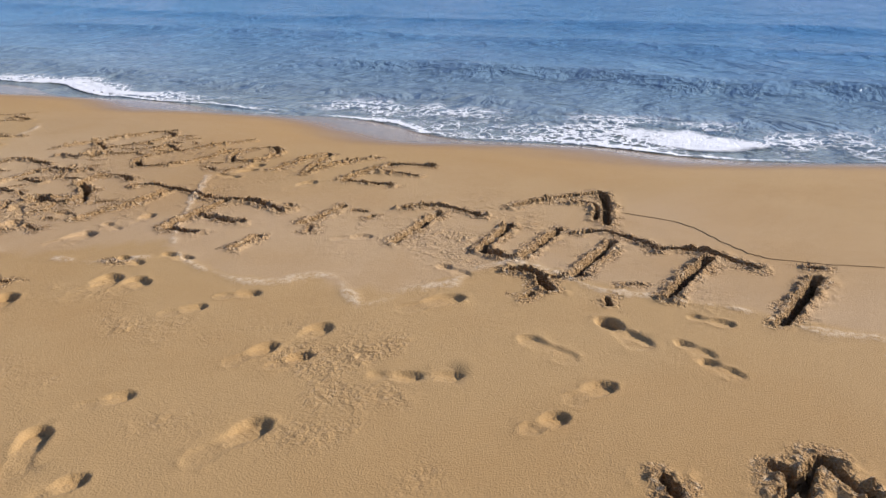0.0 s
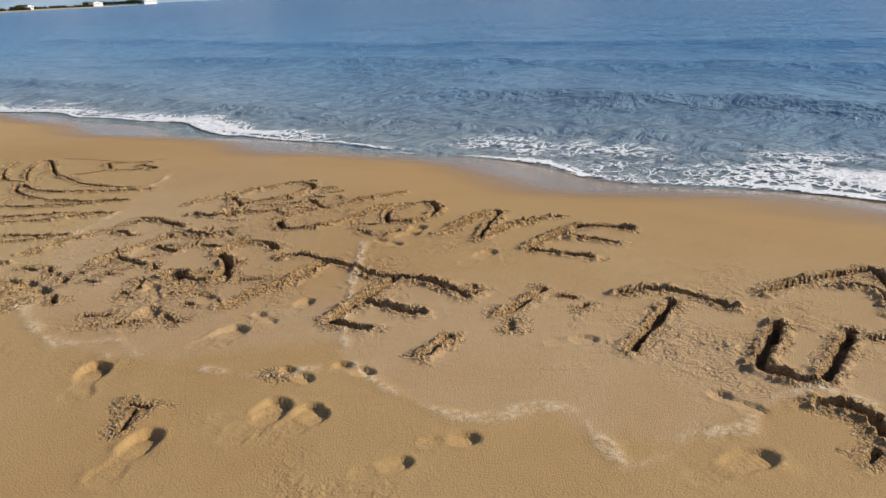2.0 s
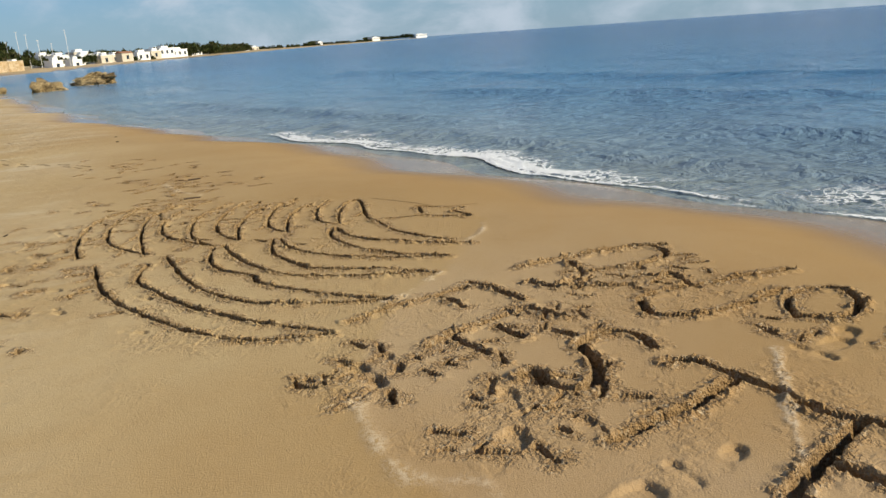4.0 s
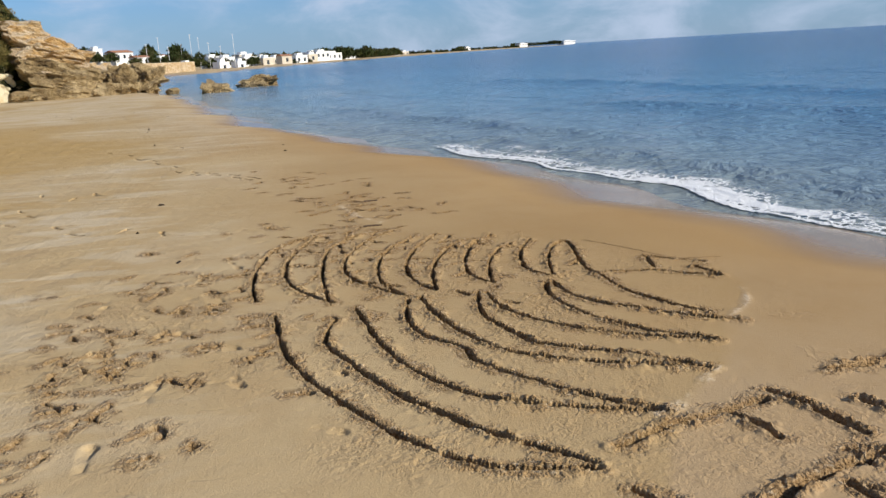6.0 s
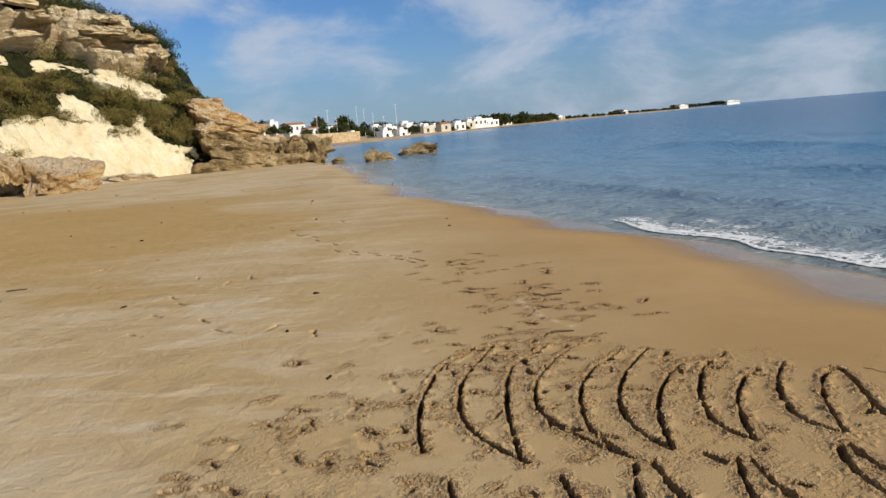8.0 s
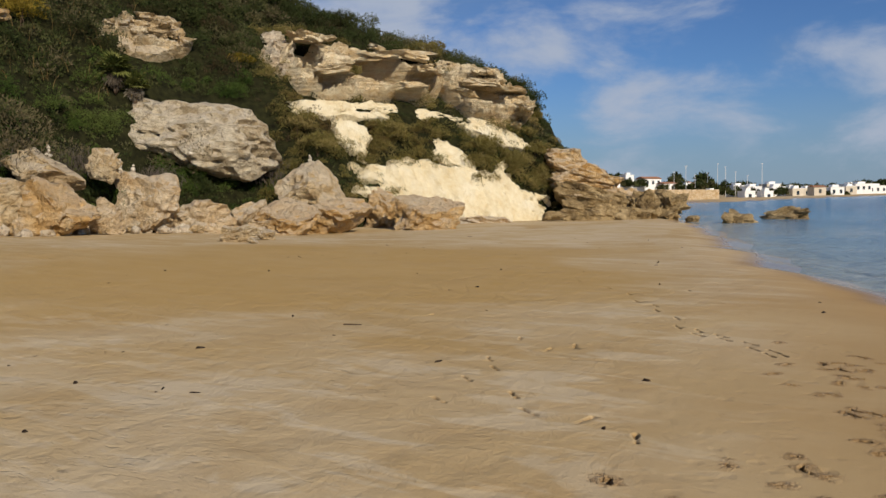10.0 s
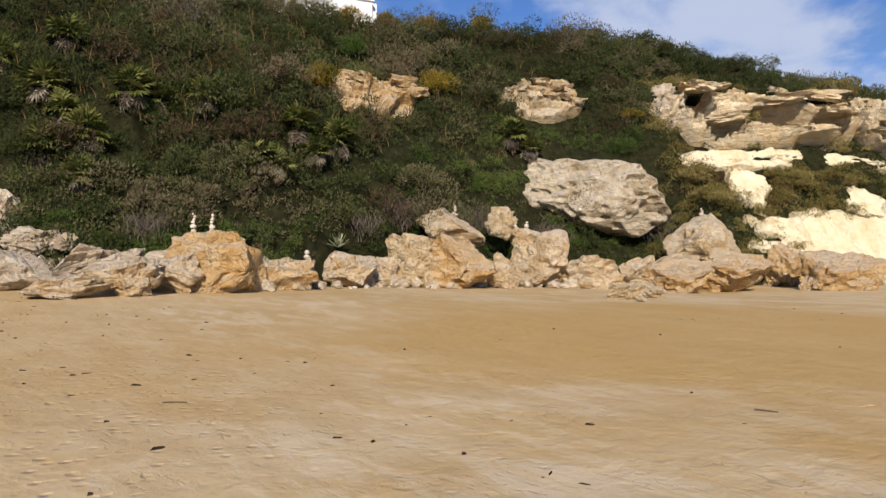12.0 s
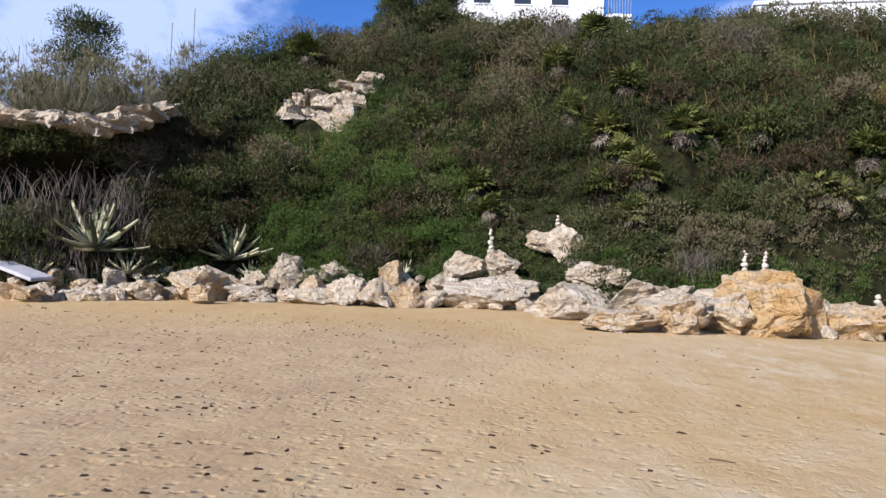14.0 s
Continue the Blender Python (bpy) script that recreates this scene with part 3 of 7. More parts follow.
def footprint(hx, hy, tx, ty, depth):
    """The print of a shoe: a steep edge, deeper at heel and toe, a little sand pushed up round it."""
    length = math.hypot(tx - hx, ty - hy)
    grow = min(max(length, 0.16), 0.29) / max(length, 0.01)
    mx, my = (hx + tx) / 2, (hy + ty) / 2
    hx, hy, tx, ty = mx + (hx - mx) * grow, my + (hy - my) * grow, mx + (tx - mx) * grow, my + (ty - my) * grow
    k, x, y = window([(hx, hy), (tx, ty)], 0.2)
    if min(x.shape) < 3:
        return
    length = length * grow
    ux, uy = (tx - hx) / length, (ty - hy) / length
    s = ((x - hx) * ux + (y - hy) * uy) / length
    side = -(x - hx) * uy + (y - hy) * ux
    half = (0.052 if hy < 7.5 else 0.036 if hy < 10.5 else 0.021) * (1 - 0.28 * np.exp(-((s - 0.40) / 0.15) ** 2) + 0.10 * np.exp(-((s - 0.75) / 0.2) ** 2)) * (length / 0.29) ** 0.7
    over = np.clip(np.abs(s - 0.5) - 0.34, 0, None) * length
    q = np.abs(np.hypot(side, over * 0.8) / half + (0.13 if hy < 7.5 else 0.3) * lattice(x, y, 0.055, 41) + 0.06 * lattice(x, y, 0.024, 49))
    q = q * (1 + 0.12 * lattice(x * 0 + hx, y * 0 + hy, 0.3, 47))
    depth = min(depth, 0.07) * (0.75 if hy > 10.5 else 0.5 if hx > 2.6 else 0.36)
    ends = 0.8 + 0.35 * np.exp(-((s - 0.06) / 0.2) ** 2) + 0.45 * np.clip((s - 0.45) / 0.5, 0, 1) - 0.5 * np.exp(-((s - 0.42) / 0.13) ** 2)
    lean = np.clip(0.5 + 0.75 * ((x - mx) * 0.98 + (y - my) * 0.2) / (0.5 * length * abs(ux) + 0.045), 0.1, 1.35)
    tread = 1 + 0.14 * np.sin(s * length * 250) * (np.abs(q) < 0.8)
    sole = -depth * np.clip(4.5 * (1 - q), 0, 1) * ends * lean * tread * (1 + 0.2 * lattice(x, y, 0.07, 45))
    loose = 0.006 * np.clip(crumbs(x, y, 48) - 0.35, 0, 1) * (q < 0.9)
    pushed = 0.007 * np.exp(-((q - 1.22) / 0.24) ** 2) * (0.25 + 0.9 * np.clip(crumbs(x, y, 42), 0, 1)) * np.clip(0.6 + 0.8 * lattice(x, y, 0.12, 46), 0, 1)
    CUT[k] = np.minimum(CUT[k], sole)
    HEAP[k] = np.maximum(HEAP[k], (pushed + loose) * (q < 3) * (hx > 2.6))
    DUG[k] = np.maximum(DUG[k], 0.08 * np.clip(1.5 - q + 0.6 * lattice(x, y, 0.06, 44), 0, 1))


def lace_line(points, width):
    """The pale crusted edge that the last wave left on the sand."""
    k, x, y = window(points, 0.5)
    r = np.abs(distance_to(smooth_line(points), x, y) + 0.030 * lattice(x, y, 0.16, 51) + 0.016 * lattice(x, y, 0.05, 52))
    LACE[k] = np.maximum(LACE[k], np.exp(-(r / (0.25 * width + 0.008)) ** 2))


def trample(x, y, radius, count, seed):
    """Small scuffs and dents close together."""
    rs = np.random.RandomState(seed)
    for _ in range(count):
        a, r = rs.uniform(0, 6.28), radius * rs.uniform(0, 1) ** 0.5
        px, py, b, l = x + r * math.cos(a), y + r * math.sin(a) * 0.8, rs.uniform(0, 6.28), rs.uniform(0.03, 0.12)
        groove(((px, py), (px + l * math.cos(b), py + l * math.sin(b))), rs.uniform(0.02, 0.045), rs.uniform(0.015, 0.040), 0.3)


def crumb_field(cx, cy, rx, ry, amount, seed):
    """Loose crumbs of sand strewn in patches."""
    k, x, y = window([(cx - rx, cy - ry), (cx + rx, cy + ry)], 0.05)
    inside = np.clip(1.3 - ((x - cx) / rx) ** 2 - ((y - cy) / ry) ** 2, 0, 1)
    patch = np.clip(0.1 + lattice(x, y, 0.3, seed) + 0.7 * lattice(x, y, 0.11, seed + 1), 0, 1) * inside * amount
    HEAP[k] = np.maximum(HEAP[k], patch * 0.026 * np.clip(crumbs(x, y, seed + 2) - 0.1, 0, 1))
    CUT[k] = np.minimum(CUT[k], -0.010 * patch * np.clip(lattice(x, y, 0.08, seed + 4), 0, 1))
    DUG[k] = np.maximum(DUG[k], 0.75 * patch)


for field in ((5.2, 9.0, 1.7, 2.4, 0.3, 29), (6.3, 6.6, 1.5, 1.6, 0.25, 30), (7.2, 4.0, 0.9, 1.3, 0.25, 20), (4.9, 10.0, 1.5, 1.9, 0.45, 21), (3.2, 9.6, 0.9, 1.9, 0.3, 22), (5.5, 6.6, 0.8, 1.0, 0.6, 23), (7.0, 7.4, 0.8, 0.8, 0.55, 24), (5.75, 3.3, 0.5, 0.8, 0.4, 25), (5.2, 4.3, 0.4, 0.8, 0.3, 26), (6.9, 4.2, 0.3, 0.5, 0.45, 27), (4.7, 8.4, 0.8, 0.9, 0.6, 28)):
    crumb_field(*field)
# first line of writing
groove(((6.35, 8.01), (6.69, 8.02), (7.11, 8.03), (7.32, 7.95)), 0.050, 0.055, 1.0)
groove(((6.27, 7.71), (6.37, 7.54), (6.72, 7.38)), 0.050, 0.055, 1.0)
groove(((6.64, 7.93), (6.6, 7.69), (6.41, 7.58)), 0.045, 0.055, 1.0)
groove(((7.24, 7.96), (7.25, 7.81), (7.05, 7.67), (6.65, 7.71)), 0.045, 0.055, 1.0)
groove(((7.63, 7.2), (7.16, 7.19), (6.84, 7.21), (6.64, 7.17)), 0.050, 0.055, 1.0)
groove(((6.64, 7.17), (6.56, 6.96), (6.73, 6.83)), 0.050, 0.055, 1.0)
groove(((6.73, 6.83), (7.01, 6.84), (7.33, 6.92)), 0.050, 0.055, 1.0)
groove(((6.85, 7.35), (7.01, 7.42), (6.98, 7.28), (6.99, 7.16)), 0.040, 0.055, 1.0)
groove(((7.11, 6.61), (7.19, 6.51), (7.32, 6.49), (7.49, 6.6), (7.59, 6.78), (7.52, 6.87), (7.34, 6.85), (7.19, 6.75), (7.11, 6.61)), 0.050, 0.055, 1.0)
groove(((7.15, 6.16), (7.43, 6.24), (7.75, 6.31)), 0.050, 0.055, 1.0)
groove(((7.75, 6.27), (7.51, 6.1), (7.32, 5.96)), 0.050, 0.065, 1.0)
groove(((7.25, 5.92), (7.63, 5.97), (7.93, 5.92)), 0.050, 0.055, 1.0)
groove(((7.34, 5.59), (7.6, 5.65), (7.85, 5.67)), 0.050, 0.055, 1.0)
groove(((7.85, 5.67), (7.96, 5.57), (8.01, 5.42)), 0.050, 0.055, 1.0)
groove(((7.66, 5.56), (7.72, 5.45), (7.75, 5.31)), 0.050, 0.055, 1.0)
groove(((7.34, 5.56), (7.42, 5.4), (7.47, 5.24)), 0.050, 0.055, 1.0)
# second line
groove(((5.2, 7.61), (5.49, 7.72), (5.92, 7.82)), 0.050, 0.055, 1.0)
groove(((5.98, 7.89), (6.05, 7.7), (6.1, 7.46)), 0.045, 0.065, 1.0)
groove(((5.72, 7.76), (5.76, 7.65), (5.79, 7.52)), 0.045, 0.055, 1.0)
groove(((5.45, 7.1), (5.71, 7.23), (6.04, 7.33)), 0.050, 0.055, 1.0)
groove(((6.08, 7.34), (6.12, 7.23), (6.18, 7.11)), 0.050, 0.065, 1.0)
groove(((5.83, 7.19), (5.85, 7.08), (5.88, 6.99)), 0.050, 0.055, 1.0)
groove(((5.59, 7.13), (5.62, 7.02), (5.66, 6.89)), 0.050, 0.055, 1.0)
groove(((6.32, 6.59), (6.34, 6.74), (6.25, 6.85), (6.06, 6.78), (6.04, 6.63), (5.97, 6.48), (5.86, 6.39), (5.77, 6.46), (5.75, 6.63), (5.68, 6.61)), 0.055, 0.065, 1.0)
groove(((6.27, 6.44), (6.35, 6.43), (6.42, 6.3), (6.46, 6.13), (6.49, 5.96)), 0.050, 0.070, 1.0)
groove(((6.39, 6.18), (6.13, 6.08), (5.93, 6.05), (5.74, 6.0)), 0.065, 0.055, 1.0)
groove(((6.57, 5.73), (6.31, 5.62), (6.03, 5.49)), 0.065, 0.055, 1.0)
groove(((6.47, 5.92), (6.5, 5.81), (6.56, 5.73), (6.64, 5.54), (6.65, 5.38), (6.65, 5.27)), 0.055, 0.075, 1.0)
groove(((6.27, 5.54), (6.32, 5.42), (6.37, 5.26)), 0.055, 0.065, 1.0)
groove(((6.03, 5.47), (6.05, 5.4), (6.1, 5.3)), 0.055, 0.070, 1.0)
groove(((6.61, 5.01), (6.77, 5.04), (6.97, 5.1)), 0.050, 0.060, 1.0)
groove(((6.11, 4.92), (6.29, 4.98)), 0.040, 0.030, 1.0)
groove(((6.65, 5.29), (6.7, 5.27)), 0.070, 0.070, 1.0)
# third line
groove(((7.19, 4.81), (7.38, 4.69), (7.4, 4.38)), 0.050, 0.070, 1.0)
groove(((7.26, 4.58), (6.99, 4.49), (6.75, 4.4)), 0.055, 0.055, 1.0)
groove(((7.66, 4.37), (7.9, 4.32), (8.29, 4.19)), 0.055, 0.055, 1.0)
groove(((8.28, 4.15), (8.08, 3.99), (7.77, 3.78)), 0.060, 0.075, 1.0)
groove(((7.97, 4.18), (8.04, 4.04), (7.79, 3.86)), 0.040, 0.055, 1.0)
groove(((7.37, 4.14), (7.15, 4.06), (6.98, 4.0)), 0.060, 0.070, 1.0)
groove(((6.98, 4.0), (6.98, 3.86), (7.05, 3.78)), 0.060, 0.070, 1.0)
groove(((7.06, 3.79), (7.27, 3.84), (7.52, 3.91)), 0.055, 0.055, 1.0)
groove(((7.5, 3.82), (7.65, 3.72), (7.66, 3.5), (7.6, 3.35)), 0.050, 0.075, 1.0)
groove(((7.55, 3.59), (7.28, 3.52), (7.03, 3.46)), 0.060, 0.065, 1.0)
groove(((7.64, 3.35), (7.71, 3.26), (7.75, 3.09), (7.71, 2.89)), 0.050, 0.075, 1.0)
groove(((7.66, 3.11), (7.4, 3.07), (7.11, 3.01)), 0.065, 0.070, 1.0)
groove(((7.77, 2.63), (7.51, 2.59), (7.21, 2.55)), 0.065, 0.080, 1.0)
groove(((7.89, 2.71), (7.91, 2.67)), 0.050, 0.060, 1.0)
groove(((6.89, 3.71), (6.92, 3.6), (6.82, 3.43)), 0.050, 0.080, 1.0)
# an unfinished figure near the path
groove(((6.24, 2.16), (6.22, 2.1), (6.13, 2.09)), 0.050, 0.060, 1.0)
groove(((6.36, 2.09), (6.24, 2.08), (6.17, 2.05)), 0.050, 0.080, 1.0)
groove(((6.37, 2.08), (6.31, 1.99), (6.28, 1.93)), 0.050, 0.080, 1.0)
groove(((5.97, 2.36), (5.92, 2.3)), 0.045, 0.080, 1.0)
# the drawn tree, short upper strokes
groove(((3.75, 9.91), (3.71, 10.28), (3.72, 10.66), (3.8, 11.16), (3.99, 11.48), (4.2, 11.64)), 0.034, 0.050, 0.8)
groove(((4.23, 9.72), (4.05, 9.96), (3.95, 10.25), (3.92, 10.57), (3.96, 11.0), (4.15, 11.57)), 0.034, 0.050, 0.8)
groove(((4.2, 9.76), (4.18, 10.12), (4.18, 10.54), (4.23, 11.03), (4.4, 11.37), (4.66, 11.58)), 0.034, 0.050, 0.8)
groove(((4.69, 9.69), (4.5, 9.94), (4.38, 10.19), (4.33, 10.46), (4.39, 10.87), (4.6, 11.34), (4.79, 11.55)), 0.034, 0.050, 0.8)
groove(((4.65, 9.75), (4.57, 9.98), (4.55, 10.27), (4.6, 10.65), (4.72, 10.96), (4.91, 11.22)), 0.034, 0.050, 0.8)
groove(((4.87, 9.76), (4.78, 9.95), (4.75, 10.2), (4.77, 10.46), (4.89, 10.86), (5.1, 11.27)), 0.034, 0.050, 0.8)
groove(((4.87, 9.76), (4.92, 10.22), (5.06, 10.65), (5.25, 10.95), (5.38, 11.0)), 0.034, 0.050, 0.8)
groove(((5.25, 9.8), (5.16, 9.95), (5.15, 10.19), (5.21, 10.51), (5.35, 10.87), (5.51, 11.04)), 0.034, 0.050, 0.8)
groove(((5.24, 9.82), (5.33, 10.27), (5.47, 10.59), (5.59, 10.72)), 0.034, 0.050, 0.8)
groove(((5.65, 9.82), (5.55, 9.96), (5.54, 10.18), (5.62, 10.51), (5.77, 10.81)), 0.034, 0.050, 0.8)
groove(((5.65, 9.82), (5.74, 10.21), (5.87, 10.53), (6.0, 10.67), (6.01, 10.52), (5.91, 9.97), (5.94, 9.69)), 0.034, 0.050, 0.8)
# the drawn tree, long lower strokes
groove(((5.94, 9.69), (5.97, 9.38), (6.06, 9.13), (6.15, 8.96), (6.23, 8.86)), 0.034, 0.050, 0.8)
groove(((3.88, 9.59), (3.96, 8.93), (4.1, 8.53), (4.25, 8.22), (4.45, 7.87), (4.68, 7.62), (4.88, 7.54), (5.08, 7.48)), 0.036, 0.050, 0.8)
groove(((4.23, 9.41), (4.16, 9.08), (4.25, 8.78), (4.44, 8.34), (4.58, 8.11), (4.79, 7.82), (4.96, 7.65), (5.09, 7.52)), 0.036, 0.050, 0.8)
groove(((4.35, 9.57), (4.46, 8.87), (4.59, 8.5), (4.8, 8.19), (5.13, 7.98), (5.49, 7.83)), 0.036, 0.050, 0.8)
groove(((4.68, 9.66), (4.63, 9.35), (4.66, 9.02), (4.84, 8.78), (4.88, 8.55), (5.09, 8.25), (5.28, 8.02), (5.48, 7.85)), 0.036, 0.050, 0.8)
groove(((4.75, 9.64), (4.84, 9.1), (5.05, 8.65), (5.41, 8.39), (5.86, 8.18)), 0.036, 0.050, 0.8)
groove(((5.11, 9.63), (5.05, 9.23), (5.16, 8.83), (5.26, 8.66), (5.6, 8.43), (5.85, 8.19)), 0.036, 0.050, 0.8)
groove(((5.16, 9.61), (5.2, 9.23), (5.46, 8.87), (5.71, 8.67), (6.05, 8.49)), 0.036, 0.050, 0.8)
groove(((5.56, 9.69), (5.51, 9.4), (5.61, 9.01), (5.79, 8.73), (6.05, 8.49)), 0.036, 0.050, 0.8)
groove(((5.6, 9.7), (5.65, 9.34), (5.87, 9.07), (6.11, 8.83), (6.31, 8.7)), 0.036, 0.050, 0.8)
# a small box at the tree's foot
groove(((6.36, 10.03), (6.53, 9.91), (6.68, 9.78)), 0.030, 0.040, 0.7)
groove(((6.37, 10.0), (6.32, 9.78)), 0.030, 0.040, 0.7)
groove(((6.02, 9.77), (6.29, 9.7), (6.5, 9.53), (6.61, 9.46)), 0.030, 0.040, 0.7)
groove(((6.57, 9.69), (6.61, 9.46)), 0.030, 0.045, 0.7)
footprint(5.05, 3.38, 5.34, 3.41, 0.040)
footprint(4.66, 3.67, 4.81, 3.88, 0.040)
footprint(4.68, 3.53, 4.78, 3.53, 0.040)
footprint(4.95, 3.92, 5.10, 3.88, 0.030)
footprint(5.45, 3.84, 5.65, 3.85, 0.035)
footprint(5.55, 3.71, 5.69, 3.69, 0.040)
footprint(5.64, 3.77, 5.90, 3.85, 0.030)
footprint(5.77, 3.40, 5.87, 3.28, 0.040)
footprint(5.87, 3.28, 5.97, 3.19, 0.030)
footprint(5.88, 2.79, 6.03, 2.76, 0.040)
footprint(6.11, 2.80, 6.30, 2.77, 0.035)
footprint(6.73, 3.09, 6.63, 2.83, 0.060)
footprint(6.18, 3.75, 6.50, 3.66, 0.030)
footprint(5.30, 4.83, 5.52, 4.96, 0.035)
footprint(5.45, 4.76, 5.59, 4.81, 0.030)
footprint(6.37, 3.20, 6.35, 2.96, 0.015)
footprint(5.51, 4.41, 5.61, 4.38, 0.030)
footprint(5.77, 4.40, 5.85, 4.35, 0.030)
footprint(6.76, 2.74, 6.73, 2.63, 0.030)
footprint(6.68, 2.57, 6.67, 2.52, 0.030)
footprint(7.01, 2.80, 7.03, 2.73, 0.030)
footprint(6.69, 3.99, 6.68, 3.80, 0.030)
footprint(6.27, 5.52, 6.37, 5.26, 0.030)
footprint(4.95, 5.49, 5.12, 5.79, 0.045)
footprint(5.09, 7.13, 5.14, 6.74, 0.060)
footprint(5.28, 6.00, 5.48, 6.18, 0.035)
footprint(5.53, 5.58, 5.70, 5.69, 0.030)
footprint(5.65, 5.17, 5.67, 5.08, 0.040)
footprint(5.84, 5.05, 5.86, 4.98, 0.040)
footprint(6.57, 4.67, 6.72, 4.57, 0.025)
footprint(5.82, 5.78, 5.82, 5.66, 0.030)
footprint(5.96, 5.71, 6.07, 5.77, 0.030)
footprint(6.91, 5.64, 7.19, 5.70, 0.025)
footprint(6.81, 6.22, 7.09, 6.30, 0.030)
footprint(5.28, 6.05, 5.49, 6.22, 0.040)
footprint(5.45, 5.65, 5.70, 5.71, 0.035)
footprint(5.93, 5.68, 6.07, 5.78, 0.030)
footprint(5.68, 6.24, 5.72, 6.16, 0.030)
footprint(6.84, 6.33, 6.87, 6.16, 0.030)
footprint(6.98, 6.24, 7.19, 6.38, 0.030)
footprint(5.06, 7.12, 5.13, 6.74, 0.070)
footprint(5.24, 7.11, 5.24, 6.93, 0.030)
footprint(5.58, 6.53, 5.50, 6.28, 0.040)
footprint(4.86, 4.90, 5.11, 5.09, 0.040)
footprint(4.94, 5.52, 5.12, 5.75, 0.040)
footprint(5.30, 4.89, 5.53, 4.99, 0.035)
footprint(5.44, 4.80, 5.60, 4.87, 0.030)
footprint(5.26, 4.85, 5.50, 4.94, 0.035)
footprint(3.36, 10.31, 3.57, 9.81, 0.030)
footprint(3.49, 9.27, 3.73, 9.07, 0.035)
footprint(3.28, 9.32, 3.37, 9.47, 0.030)
footprint(3.01, 9.12, 3.04, 9.20, 0.030)
footprint(3.72, 8.71, 3.77, 8.58, 0.040)
footprint(3.35, 8.66, 3.37, 8.75, 0.040)
footprint(2.97, 8.88, 2.99, 9.03, 0.025)
footprint(3.47, 11.07, 3.62, 10.67, 0.030)
footprint(3.31, 10.44, 3.34, 10.54, 0.030)
footprint(2.79, 9.99, 2.81, 10.12, 0.025)
footprint(3.02, 9.88, 3.10, 9.79, 0.025)
footprint(3.43, 10.20, 3.54, 9.95, 0.030)
footprint(3.44, 9.25, 3.72, 9.07, 0.030)
footprint(3.63, 8.68, 3.76, 8.62, 0.040)
footprint(3.32, 8.54, 3.36, 8.73, 0.030)
footprint(3.22, 7.94, 3.20, 8.18, 0.040)
footprint(4.12, 8.06, 4.18, 8.02, 0.030)
footprint(2.94, 8.98, 3.00, 9.24, 0.025)
footprint(4.15, 8.70, 4.24, 8.59, 0.040)
footprint(3.48, 8.75, 3.56, 8.67, 0.030)
# tracks across the beach
footprint(0.54, 19.92, 0.68, 19.68, 0.070)
footprint(1.02, 19.32, 1.16, 19.07, 0.060)
footprint(1.29, 18.60, 1.43, 18.35, 0.070)
footprint(1.61, 18.27, 1.75, 18.02, 0.060)
footprint(1.74, 17.82, 1.86, 17.57, 0.070)
footprint(2.09, 17.27, 2.21, 17.02, 0.060)
footprint(2.22, 16.62, 2.35, 16.37, 0.070)
footprint(2.47, 16.47, 2.59, 16.22, 0.060)
footprint(2.47, 16.19, 2.66, 15.99, 0.070)
footprint(2.70, 16.19, 2.90, 15.99, 0.060)
footprint(2.76, 16.01, 2.96, 15.81, 0.070)
footprint(3.01, 15.88, 3.21, 15.68, 0.060)
footprint(3.10, 15.60, 3.26, 15.37, 0.070)
footprint(3.28, 15.55, 3.44, 15.32, 0.060)
footprint(3.26, 15.36, 3.41, 15.13, 0.070)
footprint(3.36, 15.43, 3.51, 15.19, 0.060)
footprint(1.09, 13.94, 0.96, 14.16, 0.065)
footprint(1.30, 13.62, 1.14, 13.82, 0.065)
footprint(1.25, 13.18, 1.07, 13.37, 0.065)
footprint(1.36, 12.51, 1.15, 12.66, 0.065)
footprint(1.79, 12.84, 1.63, 13.05, 0.065)
footprint(2.08, 12.48, 1.87, 12.64, 0.065)
footprint(2.35, 12.41, 2.43, 12.65, 0.065)
footprint(2.83, 12.14, 2.76, 12.39, 0.065)
footprint(-2.71, 24.25, -2.92, 24.40, 0.065)
footprint(-1.74, 22.89, -1.87, 23.11, 0.065)
footprint(-5.03, 23.55, -5.23, 23.71, 0.065)
footprint(-0.78, 16.09, -0.72, 16.35, 0.065)
footprint(1.59, 14.85, 1.52, 15.10, 0.065)
footprint(1.38, 14.55, 1.38, 14.81, 0.065)
footprint(0.95, 15.02, 0.86, 15.26, 0.065)
footprint(1.89, 19.83, 1.78, 20.06, 0.065)
footprint(2.02, 21.05, 2.11, 21.29, 0.065)
lace_line(((5.98, 5.31), (5.87, 5.0), (5.88, 4.62), (5.97, 4.42), (6.17, 4.33), (6.23, 4.2), (6.12, 3.93), (6.25, 3.86), (6.39, 3.9)), 0.035)
lace_line(((6.39, 3.9), (6.56, 3.8), (6.82, 3.84), (6.99, 3.72), (6.99, 3.47), (6.98, 3.26), (7.06, 3.09)), 0.050)
lace_line(((5.41, 5.42), (5.55, 5.22), (5.73, 5.13)), 0.060)
lace_line(((6.76, 6.34), (6.34, 5.81), (5.98, 5.31)), 0.020)
lace_line(((7.1, 2.96), (7.21, 2.76), (7.22, 2.48), (7.34, 2.22)), 0.020)
lace_line(((5.01, 6.73), (5.01, 6.14), (5.23, 5.95), (5.25, 5.74)), 0.080)
lace_line(((4.99, 6.57), (4.99, 6.27), (5.09, 6.05), (5.17, 5.79)), 0.060)
lace_line(((5.45, 7.81), (5.65, 7.95), (5.81, 8.06)), 0.030)
